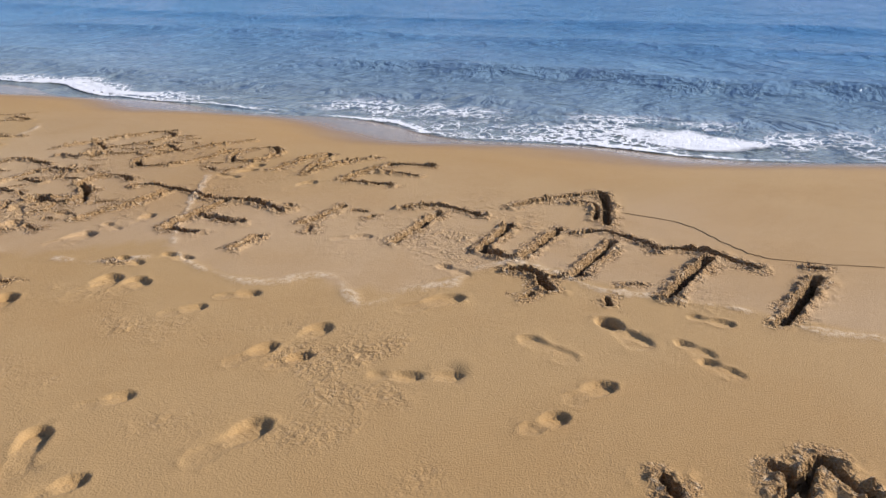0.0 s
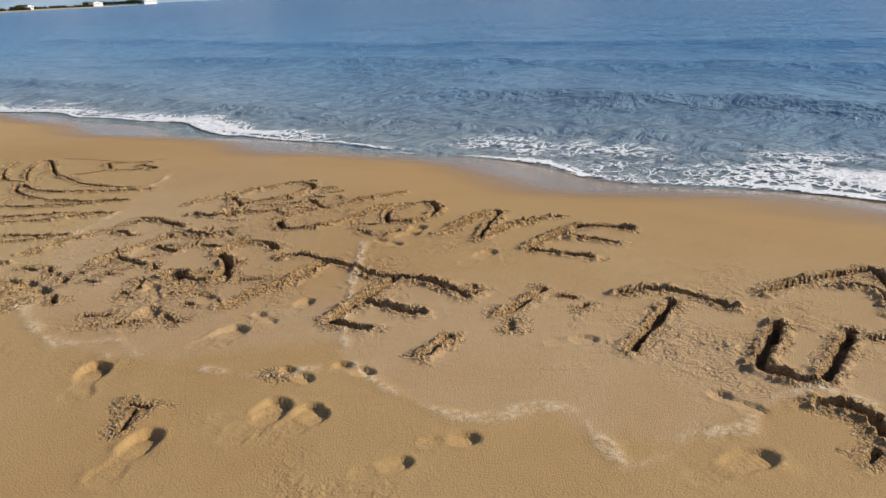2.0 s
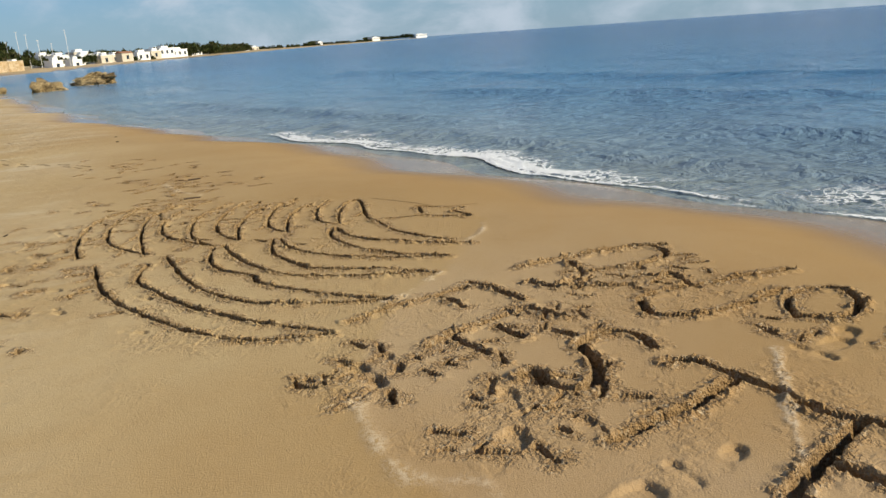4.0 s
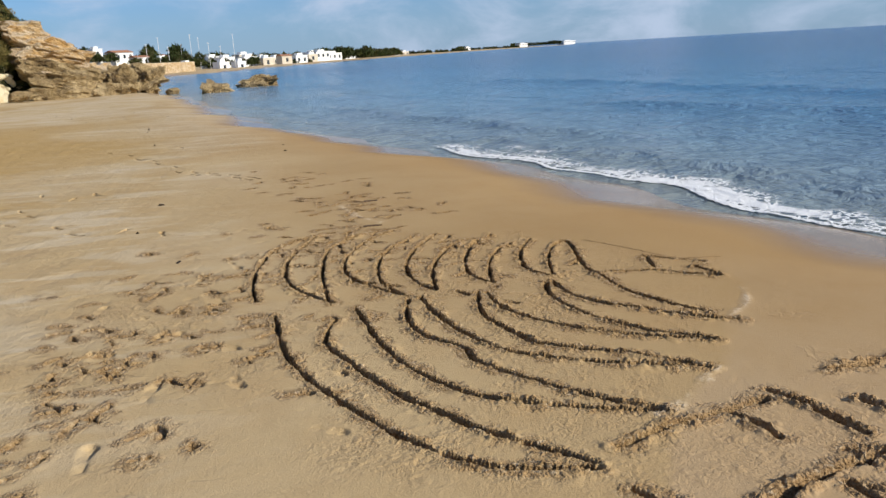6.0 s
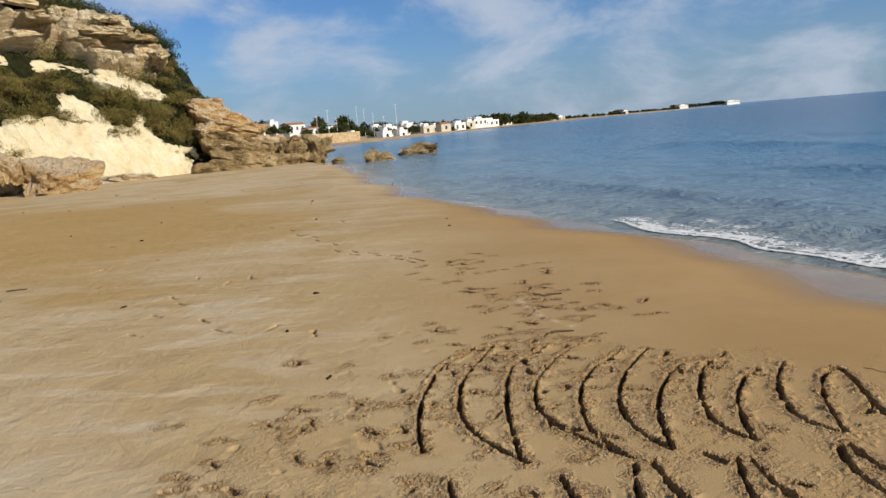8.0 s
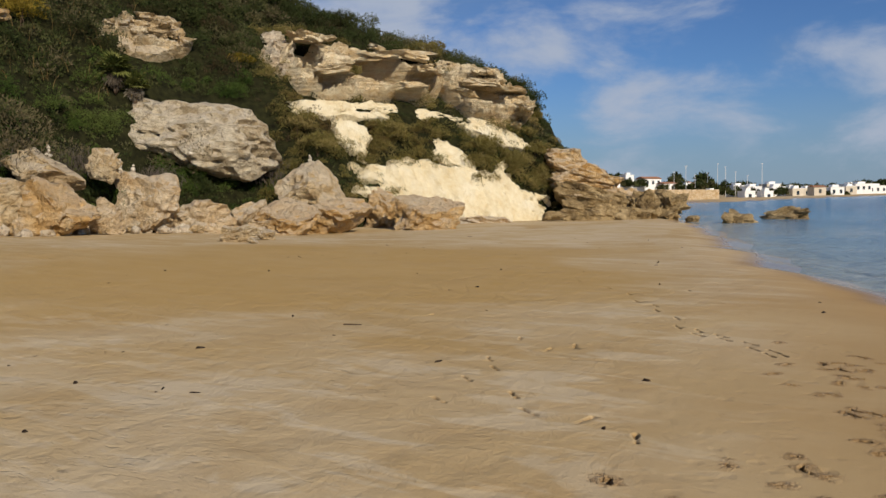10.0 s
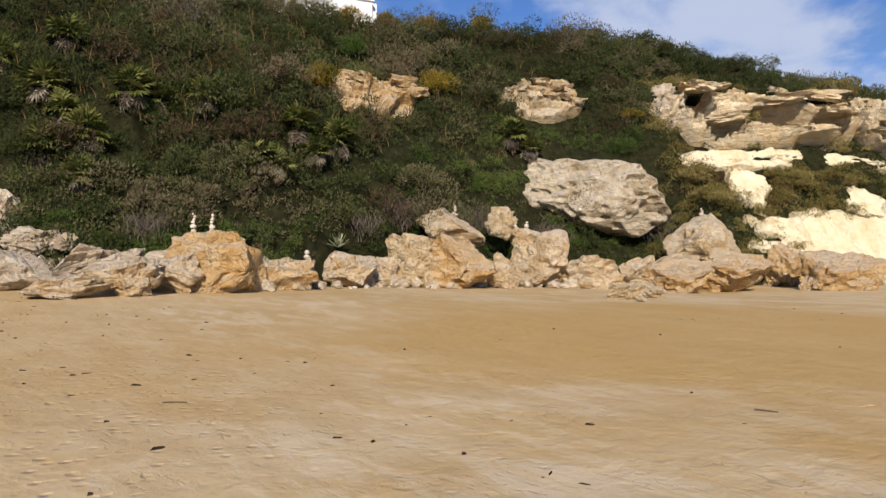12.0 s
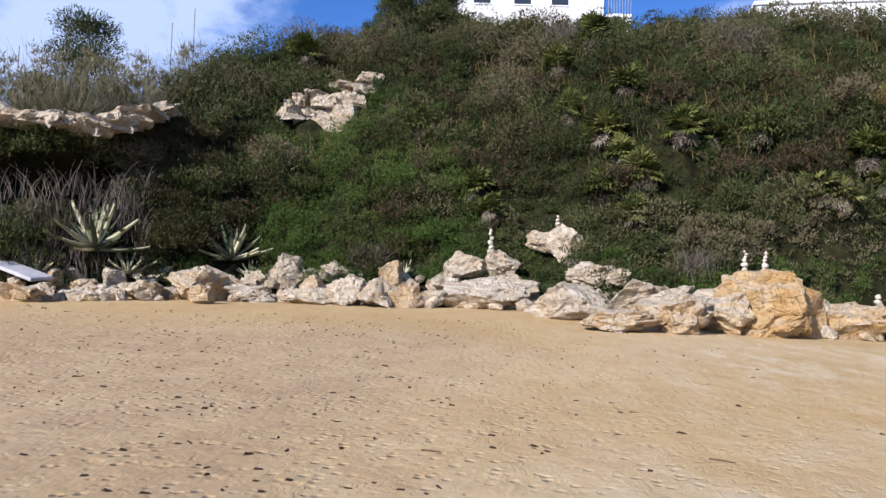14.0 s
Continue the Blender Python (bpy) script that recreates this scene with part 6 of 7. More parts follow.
# ---- plants ----
def leaf_cloud(name, centres, radii, per, size, material, seed, slim=0.28, rise=0.6, flat=0.8, shell=0.55, tones=None):
    """Clumps of separate leaves: each leaf a small pointed blade."""
    rs = np.random.RandomState(seed)
    centres, radii, per = np.asarray(centres, float), np.asarray(radii, float), np.broadcast_to(per, len(centres)).astype(int)
    i = np.repeat(np.arange(len(centres)), per)
    n = len(i)
    d = rs.normal(size=(n, 3))
    d[:, 2] = np.abs(d[:, 2]) * 0.9 - 0.25
    d /= np.linalg.norm(d, axis=1, keepdims=True)
    at = centres[i] + d * (radii[i] * rs.uniform(shell, 1.08, n))[:, None] * np.array([1, 1, flat])
    axis = d * 0.7 + rs.normal(size=(n, 3)) * 0.55 + np.array([0, 0, rise])
    axis /= np.linalg.norm(axis, axis=1, keepdims=True)
    side = np.cross(axis, rs.normal(size=(n, 3)))
    side /= np.linalg.norm(side, axis=1, keepdims=True) + 1e-9
    length = (size * rs.uniform(0.55, 1.45, n))[:, None]
    up = np.cross(side, axis) * length * 0.10
    p = np.stack([at + side * length * slim * 0.6 + up, at + axis * length, at - side * length * slim * 0.6], 1)
    me = mesh_of(name, p.reshape(-1, 3), np.arange(3 * n).reshape(-1, 3), material, False)
    tones = rs.uniform(0.3, 0.8, len(centres)) if tones is None else tones
    set_attr(me, "tone", np.repeat(np.asarray(tones)[i], 3))
    return me


def on_hill(u, v, lift=0.0):
    return hill_point(np.asarray(u, float), np.asarray(v, float)) + hill_normal(np.asarray(u, float), np.asarray(v, float)) * lift


def bare(u, v):
    """Where rock shows and nothing grows."""
    hit = np.zeros(np.shape(u), bool)
    for u0, u1, v0, v1, slope in (*BARE, *BARE_PLANTS):
        s = (u - u0) / (u1 - u0)
        t = (v - slope * (s - 0.5) - v0) / (v1 - v0)
        hit |= (s > 0.09) & (s < 0.91) & (t > 0.12) & (t < 0.85)
    return hit


BARE_PLANTS = ((3.45, 4.65, -0.1, 0.5, 0.0), (5.25, 6.0, -0.1, 0.2, 0.0), (7.4, 7.95, -0.1, 0.12, 0.0), (12.45, 12.9, -0.1, 0.15, 0.0), (19.9, 21.6, 0.72, 1.5, 0.0), (1.0, 4.5, 0.35, 0.9, 0.0))


def cover(count, u0, u1, v0, v1, seed):
    rs = np.random.RandomState(seed)
    u, v = rs.uniform(u0, u1, count), rs.uniform(v0, v1, count) ** 0.9
    keep = ~bare(u, v)
    return u[keep], v[keep], np.random.RandomState(seed + 1).uniform(0, 1, keep.sum())


def thicket(name, u, v, size, per, leaf, material, tones, seed, label, category):
    """Bushes grown together: each is a heap of leafy clumps."""
    rs = np.random.RandomState(seed)
    c, nor = on_hill(u, v), hill_normal(u, v)
    heaps, radii, shade = [], [], []
    for k in range(6):
        d = rs.normal(size=(len(u), 3))
        d /= np.linalg.norm(d, axis=1, keepdims=True)
        heaps.append(c + nor * (size * 0.3)[:, None] + d * (size * (0.0 if k == 0 else 0.55))[:, None])
        radii.append(size * rs.uniform(0.38, 0.6, len(u)))
        shade.append(tones + rs.uniform(-0.07, 0.07, len(u)))
    heaps, radii, shade = np.concatenate(heaps), np.concatenate(radii), np.concatenate(shade)
    me = leaf_cloud(name, heaps, radii, 1.85 * (14 + per * radii ** 1.7), leaf * 0.72, material, seed, tones=shade, shell=0.75)
    return tagged(new(name, me), label, category, kind="stuff")


u, v, k = cover(2100, 1.2, 21.3, 0.02, 1.06, 201)
kind = lattice(u * 1.1, v * 5, 1.0, 203) + 0.5 * (k - 0.5)
heath = (u > 15.6) & (v < 0.78)
green = (kind > 0.22) & ~heath & (v < 0.6) & (u > 6)
plain = ~heath & ~green
tone = np.clip(0.5 + 0.36 * lattice(u * 0.9 + 4, v * 6, 1.0, 205) + 0.42 * (np.random.RandomState(206).uniform(0, 1, len(u)) - 0.5) + 0.10 * (v > 0.55) + 0.12 * (u < 7), 0.08, 0.98)
big = (0.42 + 0.75 * k ** 1.6) * np.where(u > 19.4, 0.6, 1)
thicket("scrub", u[plain], v[plain], big[plain], 128, 0.175, SCRUB, tone[plain], 211, "dense dark evergreen scrub over the hillside", "scrub")
thicket("creeper", u[green], v[green], big[green] * 0.85, 260, 0.11, LUSH, tone[green], 212, "bright green creepers spilling down the hillside", "creeper")
thicket("heath", u[heath], v[heath], big[heath] * 0.75, 290, 0.11, OLIVE, tone[heath], 213, "low olive green heath on the headland", "heath")
u, v, k = cover(13500, 1.2, 21.3, 0.0, 1.05, 207)
keep = (u < 15.6) | (v > 0.05)
me = leaf_cloud("ground_cover", on_hill(u, v, 0.02)[keep], (0.14 + 0.22 * k)[keep], 26, 0.12, SCRUB, 208, tones=np.clip(0.5 + 0.4 * lattice(u * 0.9 + 4, v * 6, 1.0, 205) + 0.3 * (k - 0.5), 0.08, 0.98)[keep])
tagged(new("ground_cover", me), "low mixed plants covering the slope", "plants", kind="stuff")
# larger bushes that stand out of the scrub
u, v, k = cover(125, 4.8, 15.6, 0.12, 0.93, 241)
thicket("tall_scrub", u, v, 1.1 + 0.7 * k, 150, 0.17, SCRUB, np.random.RandomState(242).uniform(0.0, 1.0, len(u)), 243, "large dark bushes standing out of the scrub", "scrub")
# bushes along the skyline
u, v, k = cover(240, 4.6, 20.2, 0.96, 1.03, 221)
thicket("skyline_scrub", u, v, (0.45 + 0.5 * k) * np.where(u > 17.5, 0.8, 1), 150, 0.16, SCRUB, np.random.RandomState(223).uniform(0.3, 0.7, len(u)), 222, "tall bushes along the top of the hill", "scrub")
u, v, k = cover(240, 5.0, 16, 0.01, 0.10, 225)
thicket("undergrowth", u, v, 0.25 + 0.3 * k, 150, 0.10, LUSH, np.random.RandomState(227).uniform(0.2, 0.9, len(u)), 226, "low green undergrowth behind the boulders", "undergrowth")
u, v, k = cover(170, 5.9, 8.5, 0.02, 0.42, 244)
thicket("creeper", u, v, 0.45 + 0.5 * k, 260, 0.10, LUSH, np.random.RandomState(245).uniform(0.35, 0.95, len(u)), 246, "bright green leafy mass low on the slope", "creeper")
u, v, k = cover(60, 4.35, 5.35, 0.1, 0.75, 247)
thicket("dry_scrub", u, v, 0.5 + 0.5 * k, 210, 0.10, SCRUB, np.random.RandomState(248).uniform(0.02, 0.3, len(u)), 249, "brown dry brushwood beside the hollow", "scrub")
u, v, k = cover(46, 4.85, 5.9, 0.9, 1.06, 250)
thicket("tall_scrub", u, v, 1.0 + 0.6 * k, 150, 0.16, SCRUB, np.random.RandomState(251).uniform(0.4, 0.75, len(u)), 252, "tall dark bushes at the hilltop's end", "scrub")
# bushes that hang over the chalk
u, v, k = cover(150, 16.9, 20.9, 0.20, 0.34, 228)
thicket("hanging_heath", u, v, 0.35 + 0.4 * k, 210, 0.12, OLIVE, np.random.RandomState(229).uniform(0.2, 0.7, len(u)), 230, "olive heath hanging over the chalk", "heath")


def blades(name, foot, height, material, seed, lean=0.18, width=0.022, joints=4):
    """Long thin stalks or leaves that bend over."""
    rs = np.random.RandomState(seed)
    foot, n = np.asarray(foot, float), len(foot)
    h = height * rs.uniform(0.55, 1.15, n)
    a, bend = rs.uniform(0, 6.283, n), lean * rs.uniform(0.2, 1.6, n)
    side = np.stack([-np.sin(a + 1.2), np.cos(a + 1.2), np.zeros(n)], 1)
    rows = []
    for j in range(joints + 1):
        s = j / joints
        mid = foot + np.stack([np.cos(a) * bend * h * s * s, np.sin(a) * bend * h * s * s, h * s * (1 - 0.25 * bend * s)], 1)
        w = (width * (1 - s ** 1.5) + 0.003) * rs.uniform(0.8, 1.2, n)
        rows += [mid - side * w[:, None], mid + side * w[:, None]]
    p = np.stack(rows, 1)
    m = 2 * (joints + 1)
    quads = np.array([[2 * j, 2 * j + 1, 2 * j + 3, 2 * j + 2] for j in range(joints)])
    return mesh_of(name, p.reshape(-1, 3), (quads[None] + (np.arange(n) * m)[:, None, None]).reshape(-1, 4), material, False)


rs = np.random.RandomState(231)
tagged(new("reeds", blades("reeds", on_hill(rs.uniform(1.3, 5.1, 9000), rs.uniform(0.95, 1.09, 9000)), 1.5, REED, 232, 0.45, 0.011)), "dense dry grass on the ledge above the hollow", "grass", kind="stuff")
feet = on_hill(rs.uniform(1.3, 5.2, 1500), rs.uniform(0.97, 1.10, 1500))
tagged(new("reeds", blades("reeds", feet, 3.1, REED, 235, 0.3, 0.013, 6)), "tall dry reeds on the ledge above the hollow", "reeds", kind="stuff")
tops = feet[::2] + np.stack([rs.normal(0, 0.3, 750), rs.normal(0, 0.3, 750), rs.uniform(0.8, 2.9, 750)], 1)
plumes = leaf_cloud("reed_plumes", tops, rs.uniform(0.12, 0.3, 750), 36, 0.16, REED, 236, 0.16, 1.2, 1.6, 0.1)
tagged(new("reed_plumes", plumes), "feathery dry plumes and leaves of the reeds", "reeds", kind="stuff")
tagged(new("dry_grass", blades("dry_grass", on_hill(rs.uniform(1.6, 4.5, 1000), rs.uniform(0.08, 0.5, 1000), 0.5), 1.15, TWIG, 233, 0.4, 0.010)), "dry grey-brown grass hanging before the hollow", "dry grass", kind="stuff")
tagged(new("hill_grass", blades("hill_grass", on_hill(rs.uniform(6, 14.5, 1500), rs.uniform(0.3, 1.0, 1500), 0.35), 0.7, OLIVE, 234, 0.45, 0.014)), "rough grass stalks among the scrub", "grass", kind="stuff")


def twig_shrub(u, v, size, label):
    """A leafless shrub: thin branching grey stems."""
    rs = np.random.RandomState(int(u * 100))
    foot = on_hill(u, v)
    root = new("bare_shrub")
    root.location = foot
    tagged(root, label, "shrub", "bare shrubs on the slope")
    for k in range(16):
        part("stem", blades("stem", np.array([[rs.normal(0, size * 0.16), rs.normal(0, size * 0.16), 0]]), size, TWIG, int(u * 77) + k, 0.7, 0.018), root)
    twigs = blades("crown", np.stack([rs.normal(0, size * 0.34, 300), rs.normal(0, size * 0.34, 300), rs.uniform(0.1, 0.7, 300) * size], 1), size * 0.5, TWIG, int(u * 78), 0.9, 0.009)
    tagged(part("crown", twigs, root), "tangle of thin bare twigs", kind="stuff")


for su, sv, ss in ((11.26, 0.66, 1.7), (13.31, 0.13, 1.5), (9.56, 0.80, 1.5), (15.2, 0.15, 1.5), (7.18, 0.07, 1.1), (14.0, 0.12, 1.4), (10.9, 0.08, 1.1), (12.9, 0.10, 1.2), (15.7, 0.12, 1.5), (14.6, 0.10, 1.3)):
    twig_shrub(su, sv, ss, "leafless grey shrub with many thin stems")


def fan_frond(material, stalk):
    """One stiff fan leaf on a stalk that points along +x."""
    verts, faces = [], []
    for s in (-0.012, 0.012):
        verts += [(0, s, 0), (stalk, s * 0.7, 0.07)]
    faces.append((0, 1, 3, 2))
    for i in range(13):
        a, l = radians(-84 + 14 * i), 0.5 - 0.12 * abs(i - 6) / 6
        cx, cy = math.cos(a), math.sin(a)
        k = len(verts)
        verts += [(stalk, 0, 0.07), (stalk + cx * l * 0.55 - cy * 0.042, cy * l * 0.55 + cx * 0.042, 0.09), (stalk + cx * l, cy * l, 0.02 - 0.05 * (i % 2)), (stalk + cx * l * 0.55 + cy * 0.042, cy * l * 0.55 - cx * 0.042, 0.075)]
        faces.append((k, k + 1, k + 2, k + 3))
    return mesh_of("frond", verts, faces, material, False)


FAN, FAN_DEAD = fan_frond(FROND, 0.34), fan_frond(DEAD, 0.2)


def dwarf_palm(u, v, size):
    """A clump of fan leaves on a short trunk."""
    rs = np.random.RandomState(int(u * 131 + v * 977))
    foot = on_hill(u, v, 0.3)
    palm = new("dwarf_palm")
    palm.location = foot
    tagged(palm, "dwarf fan palm with dusty green fronds on the slope", "palm", "fan palms on the slope")
    p, faces = stone_shape(2, int(u * 10), 4, 0.12)
    part("trunk", mesh_of("trunk", p * np.array([0.15, 0.15, 0.55]) * size + np.array([0, 0, -0.1 * size]), faces, BARK), palm)
    size *= 1.12
    for i in range(46):
        dead = i >= 30
        tilt, turn = rs.uniform(48, 84) if dead else rs.uniform(-82, 22), i * 137.5 + rs.uniform(-20, 20)
        part("frond", FAN_DEAD if dead else FAN, palm, at=pose(0, 0, 0.38 * size, 0, 0, turn) @ pose(0, 0, 0, rs.uniform(-25, 25), tilt, 0) @ Matrix.Scale(size * rs.uniform(0.8, 1.15), 4))


for pu, pv, ps in ((10.74, 0.35, 1.15), (10.95, 0.37, 1.0), (9.65, 0.43, 1.0), (10.0, 0.355, 1.1), (9.97, 0.235, 0.95), (10.36, 0.26, 1.1), (8.56, 0.215, 1.0), (7.81, 0.38, 1.0), (12.3, 0.345, 1.15), (12.65, 0.31, 1.15), (12.45, 0.28, 0.9),
                   (11.92, 0.24, 0.9), (12.1, 0.23, 0.8), (6.36, 0.725, 1.2), (9.83, 0.80, 1.2), (10.2, 0.52, 1.1), (14.31, 0.36, 1.1), (14.45, 0.33, 0.9), (11.44, 0.385, 1.0), (9.5, 0.60, 1.0), (10.15, 0.30, 0.9), (10.3, 0.18, 0.8), (8.75, 0.16, 0.8)):
    dwarf_palm(pu, pv, ps)


def agave_leaf():
    """One thick pointed leaf along +x that curves up."""
    verts, faces, n = [], [], 7
    for j in range(n + 1):
        s = j / n
        w = 0.062 * (0.75 + 0.9 * s - 1.62 * s ** 2.4)
        x, z = s * (1 - 0.12 * s), 0.16 * s + 0.12 * s * s
        verts += [(x, -w, z + 0.035), (x, 0, z - 0.015), (x, w, z + 0.035), (x, 0, z - 0.045 * (1 - s))]
    for j in range(n):
        k = 4 * j
        for a, b in ((0, 1), (1, 2), (2, 3), (3, 0)):
            faces.append((k + a, k + b, k + 4 + b, k + 4 + a))
    return mesh_of("leaf", verts, faces, AGAVE)


SPEAR = agave_leaf()


def agave(x, y, z, size, count):
    rs = np.random.RandomState(int(abs(x * 41 + y * 17)))
    plant = new("agave")
    plant.location = (x, y, z)
    tagged(plant, "agave rosette with grey green pale-edged leaves", "agave", "agaves behind the boulders")
    for i in range(count):
        s = i / count
        part("leaf", SPEAR, plant, at=pose(0, 0, 0.05, 0, 0, i * 137.5) @ pose(0, 0, 0, rs.uniform(-25, 25), 14 - 78 * s + rs.uniform(-12, 12), 0) @ Matrix.Scale(size * (1.05 - 0.25 * s) * rs.uniform(0.6, 1.15), 4))


for a in ((3.95, 0.22, 2.0, 40), (4.35, 0.10, 1.0, 22), (5.6, 0.10, 1.6, 34), (5.85, 0.05, 0.8, 18), (7.68, 0.055, 0.85, 20), (12.66, 0.08, 0.8, 18), (3.3, 0.14, 1.0, 22), (10.75, 0.05, 0.5, 14)):
    agave(*on_hill(a[0], a[1], 0.25), *a[2:])


def bush(x, y, z, radius, material, label, name="bush", leaf=0.11, count=2800, group="bushes on the hill"):
    """A rounded bush: short stems under clumps of leaves."""
    rs = np.random.RandomState(int(abs(x * 31 + y * 57 + z * 11)))
    thing = new(name)
    thing.location = (x, y, z)
    tagged(thing, label, "bush", group)
    n = 16
    d = rs.normal(size=(n, 3))
    d[:, 2] = np.abs(d[:, 2])
    d /= np.linalg.norm(d, axis=1, keepdims=True)
    c = d * radius * rs.uniform(0.35, 0.75, n)[:, None] + np.array([0, 0, radius * 0.3])
    part("crown", leaf_cloud("crown", c, radius * rs.uniform(0.3, 0.5, n), count // n, leaf, material, int(abs(x * 7)) + 3), thing)
    for k in range(5):
        part("stem", blades("stem", rs.normal(0, radius * 0.1, (1, 3)) * np.array([1, 1, 0]), radius * 0.9, BARK, 5 + k, 0.4, 0.03), thing)


for bu, bv, br, bmat, bl in ((12.55, 0.49, 1.2, GOLD, "yellow flowering bush beside a rock ledge"), (13.68, 0.52, 1.3, GOLD, "yellow flowering bush beside a rock ledge"), (12.8, 0.95, 1.3, GOLD, "golden dry bush below the white house"), (13.2, 0.93, 1.2, GOLD, "golden dry bush below the white house"),
                             (13.6, 0.93, 1.1, GOLD, "golden dry bush below the white house"), (14.1, 0.93, 1.0, GOLD, "golden dry bush below the white house"), (12.85, 0.70, 1.1, LUSH, "bright green bush above a rock ledge"), (15.45, 0.5, 0.8, GOLD, "yellowish bush beside the layered cliff"),
                             (17.0, 0.58, 0.7, OLIVE, "olive bush growing in a cliff hollow"), (20.05, 0.78, 0.7, OLIVE, "dark bush clinging to the headland's tip"), (15.9, 0.88, 1.0, SCRUB, "dark bush over the cliff's edge"), (18.05, 0.82, 1.1, OLIVE, "olive bush hanging between the cliffs"), (18.2, 0.72, 0.9, OLIVE, "olive bush hanging between the cliffs"), (17.8, 0.86, 1.0, OLIVE, "olive bush hanging between the cliffs"), (16.2, 0.30, 1.3, OLIVE, "broad olive bush on the headland"), (16.5, 0.22, 1.3, OLIVE, "broad olive bush on the headland"), (17.5, 0.31, 1.1, OLIVE, "broad olive bush on the headland"), (18.9, 0.36, 1.0, OLIVE, "broad olive bush on the headland"), (20.0, 0.42, 1.0, OLIVE, "broad olive bush on the headland"), (8.2, 0.2, 1.3, LUSH, "broad bright green bush low on the slope"),
                             (7.5, 0.22, 1.4, LUSH, "broad bright green bush low on the slope"), (8.0, 0.12, 1.0, LUSH, "broad bright green bush low on the slope"), (6.3, 0.25, 1.2, SCRUB, "brownish dark bush low on the slope"), (5.2, 0.3, 1.3, SCRUB, "brownish dark bush low on the slope")):
    bush(*on_hill(bu, bv), br, bmat, bl)
for bx, by, bz, br in ((-39.3, 17.2, 14.6, 1.5), (-37.4, 20.7, 14.2, 1.6), (-38.3, 22.2, 14.0, 1.3), (-37.5, 24.3, 14.0, 1.0), (-36.9, 26.5, 13.9, 0.9), (-39.0, 19.2, 14.3, 1.3), (-40, 9.6, 15.2, 1.2), (-39.6, 7.2, 15.2, 1.1)):
    bush(bx, by, bz, br, SCRUB, "large dark green bush on the hilltop", leaf=0.13, count=4200)


def tree(x, y, z, height, spread_r, label):
    """A tapered trunk with limbs under a ragged crown."""
    rs = np.random.RandomState(int(abs(x * 13 + y * 29)))
    thing = new("tree")
    thing.location = (x, y, z)
    tagged(thing, label, "tree", "trees on the hilltop")
    ring, verts, faces = 8, [], []
    for j in range(7):
        s = j / 6
        r = height * 0.035 * (1 - 0.75 * s)
        for i in range(ring):
            a = 2 * math.pi * i / ring
            verts.append((r * math.cos(a) + 0.08 * math.sin(3 * s), r * math.sin(a), s * height * 0.85))
    for j in range(6):
        for i in range(ring):
            faces.append((j * ring + i, j * ring + (i + 1) % ring, (j + 1) * ring + (i + 1) % ring, (j + 1) * ring + i))
    part("trunk", mesh_of("trunk", verts, faces, BARK), thing)
    for k in range(9):
        part("limb", blades("limb", np.array([[0, 0, (0.3 + 0.05 * k) * height]]), height * 0.4, BARK, 9 + k, 1.3, 0.05), thing)
    n = 95
    s = rs.uniform(0.12, 1.0, n)
    a, r = rs.uniform(0, 6.28, n), spread_r * (1.1 - s * 0.8) * rs.uniform(0.2, 1.0, n)
    part("crown", leaf_cloud("crown", np.stack([np.cos(a) * r, np.sin(a) * r, s * height], 1), spread_r * rs.uniform(0.25, 0.42, n), 260, 0.14, SCRUB, int(abs(x * 3))), thing)


tree(-37.0, -13.3, 6.6, 8.6, 3.0, "dark conifer behind dry reeds")
tree(-39.0, -17.0, 7.0, 5.6, 2.2, "small dark conifer behind dry reeds")
tree(-38.6, 3.2, 14.6, 3.4, 1.9, "dark spreading tree on the hilltop")
tree(-38.4, 5.4, 14.8, 3.2, 1.6, "dark spreading tree on the hilltop")


# ---- buildings ----
def box_mesh(name, x0, x1, y0, y1, z0, z1, material, bevel=0.02):
    bm = bmesh.new()
    bmesh.ops.create_cube(bm, size=1)
    for q in bm.verts:
        q.co = ((x0 + x1) / 2 + q.co.x * (x1 - x0), (y0 + y1) / 2 + q.co.y * (y1 - y0), (z0 + z1) / 2 + q.co.z * (z1 - z0))
    if bevel:
        bmesh.ops.bevel(bm, geom=bm.edges[:], offset=bevel, segments=1, affect='EDGES')
    me = bpy.data.meshes.new(name)
    bm.to_mesh(me)
    bm.free()
    me.materials.append(material)
    return me


def house_window(parent, x, y, z, w, h):
    """A window in a wall that faces +x: glass set back in a frame, with a sill."""
    win = part("window", box_mesh("window", x - 0.02, x + 0.03, y - w / 2, y + w / 2, z, z + h, GLASS, 0), parent, "dark window with white frame")
    for f0, f1, g0, g1 in ((y - w / 2 - 0.06, y + w / 2 + 0.06, z + h, z + h + 0.07), (y - w / 2 - 0.06, y + w / 2 + 0.06, z - 0.07, z), (y - w / 2 - 0.06, y - w / 2, z, z + h), (y + w / 2, y + w / 2 + 0.06, z, z + h)):
        part("frame", box_mesh("frame", x - 0.02, x + 0.06, f0, f1, g0, g1, WALL, 0), win)


hall = new("house")
hall.matrix_basis = pose(-37.3, 26.6, 12.5, 0, 0, -7)
tagged(hall, "long white flat-roofed house on the hilltop", "house")
part("wall", box_mesh("wall", -8, 0, -5, 5, 0, 4.3, WALL), hall)
part("roof", box_mesh("roof", -8.1, 0.12, -5.1, 5.1, 4.3, 4.5, WALL), hall, "thin white roof slab")
for wy0 in (-2.7, 0.2, 3.1):
    house_window(hall, 0.0, wy0, 2.35, 1.1, 0.9)
part("chimney", box_mesh("chimney", -0.9, -0.5, 5.2, 5.5, 2.6, 4.4, WALL), hall, "slim white chimney")

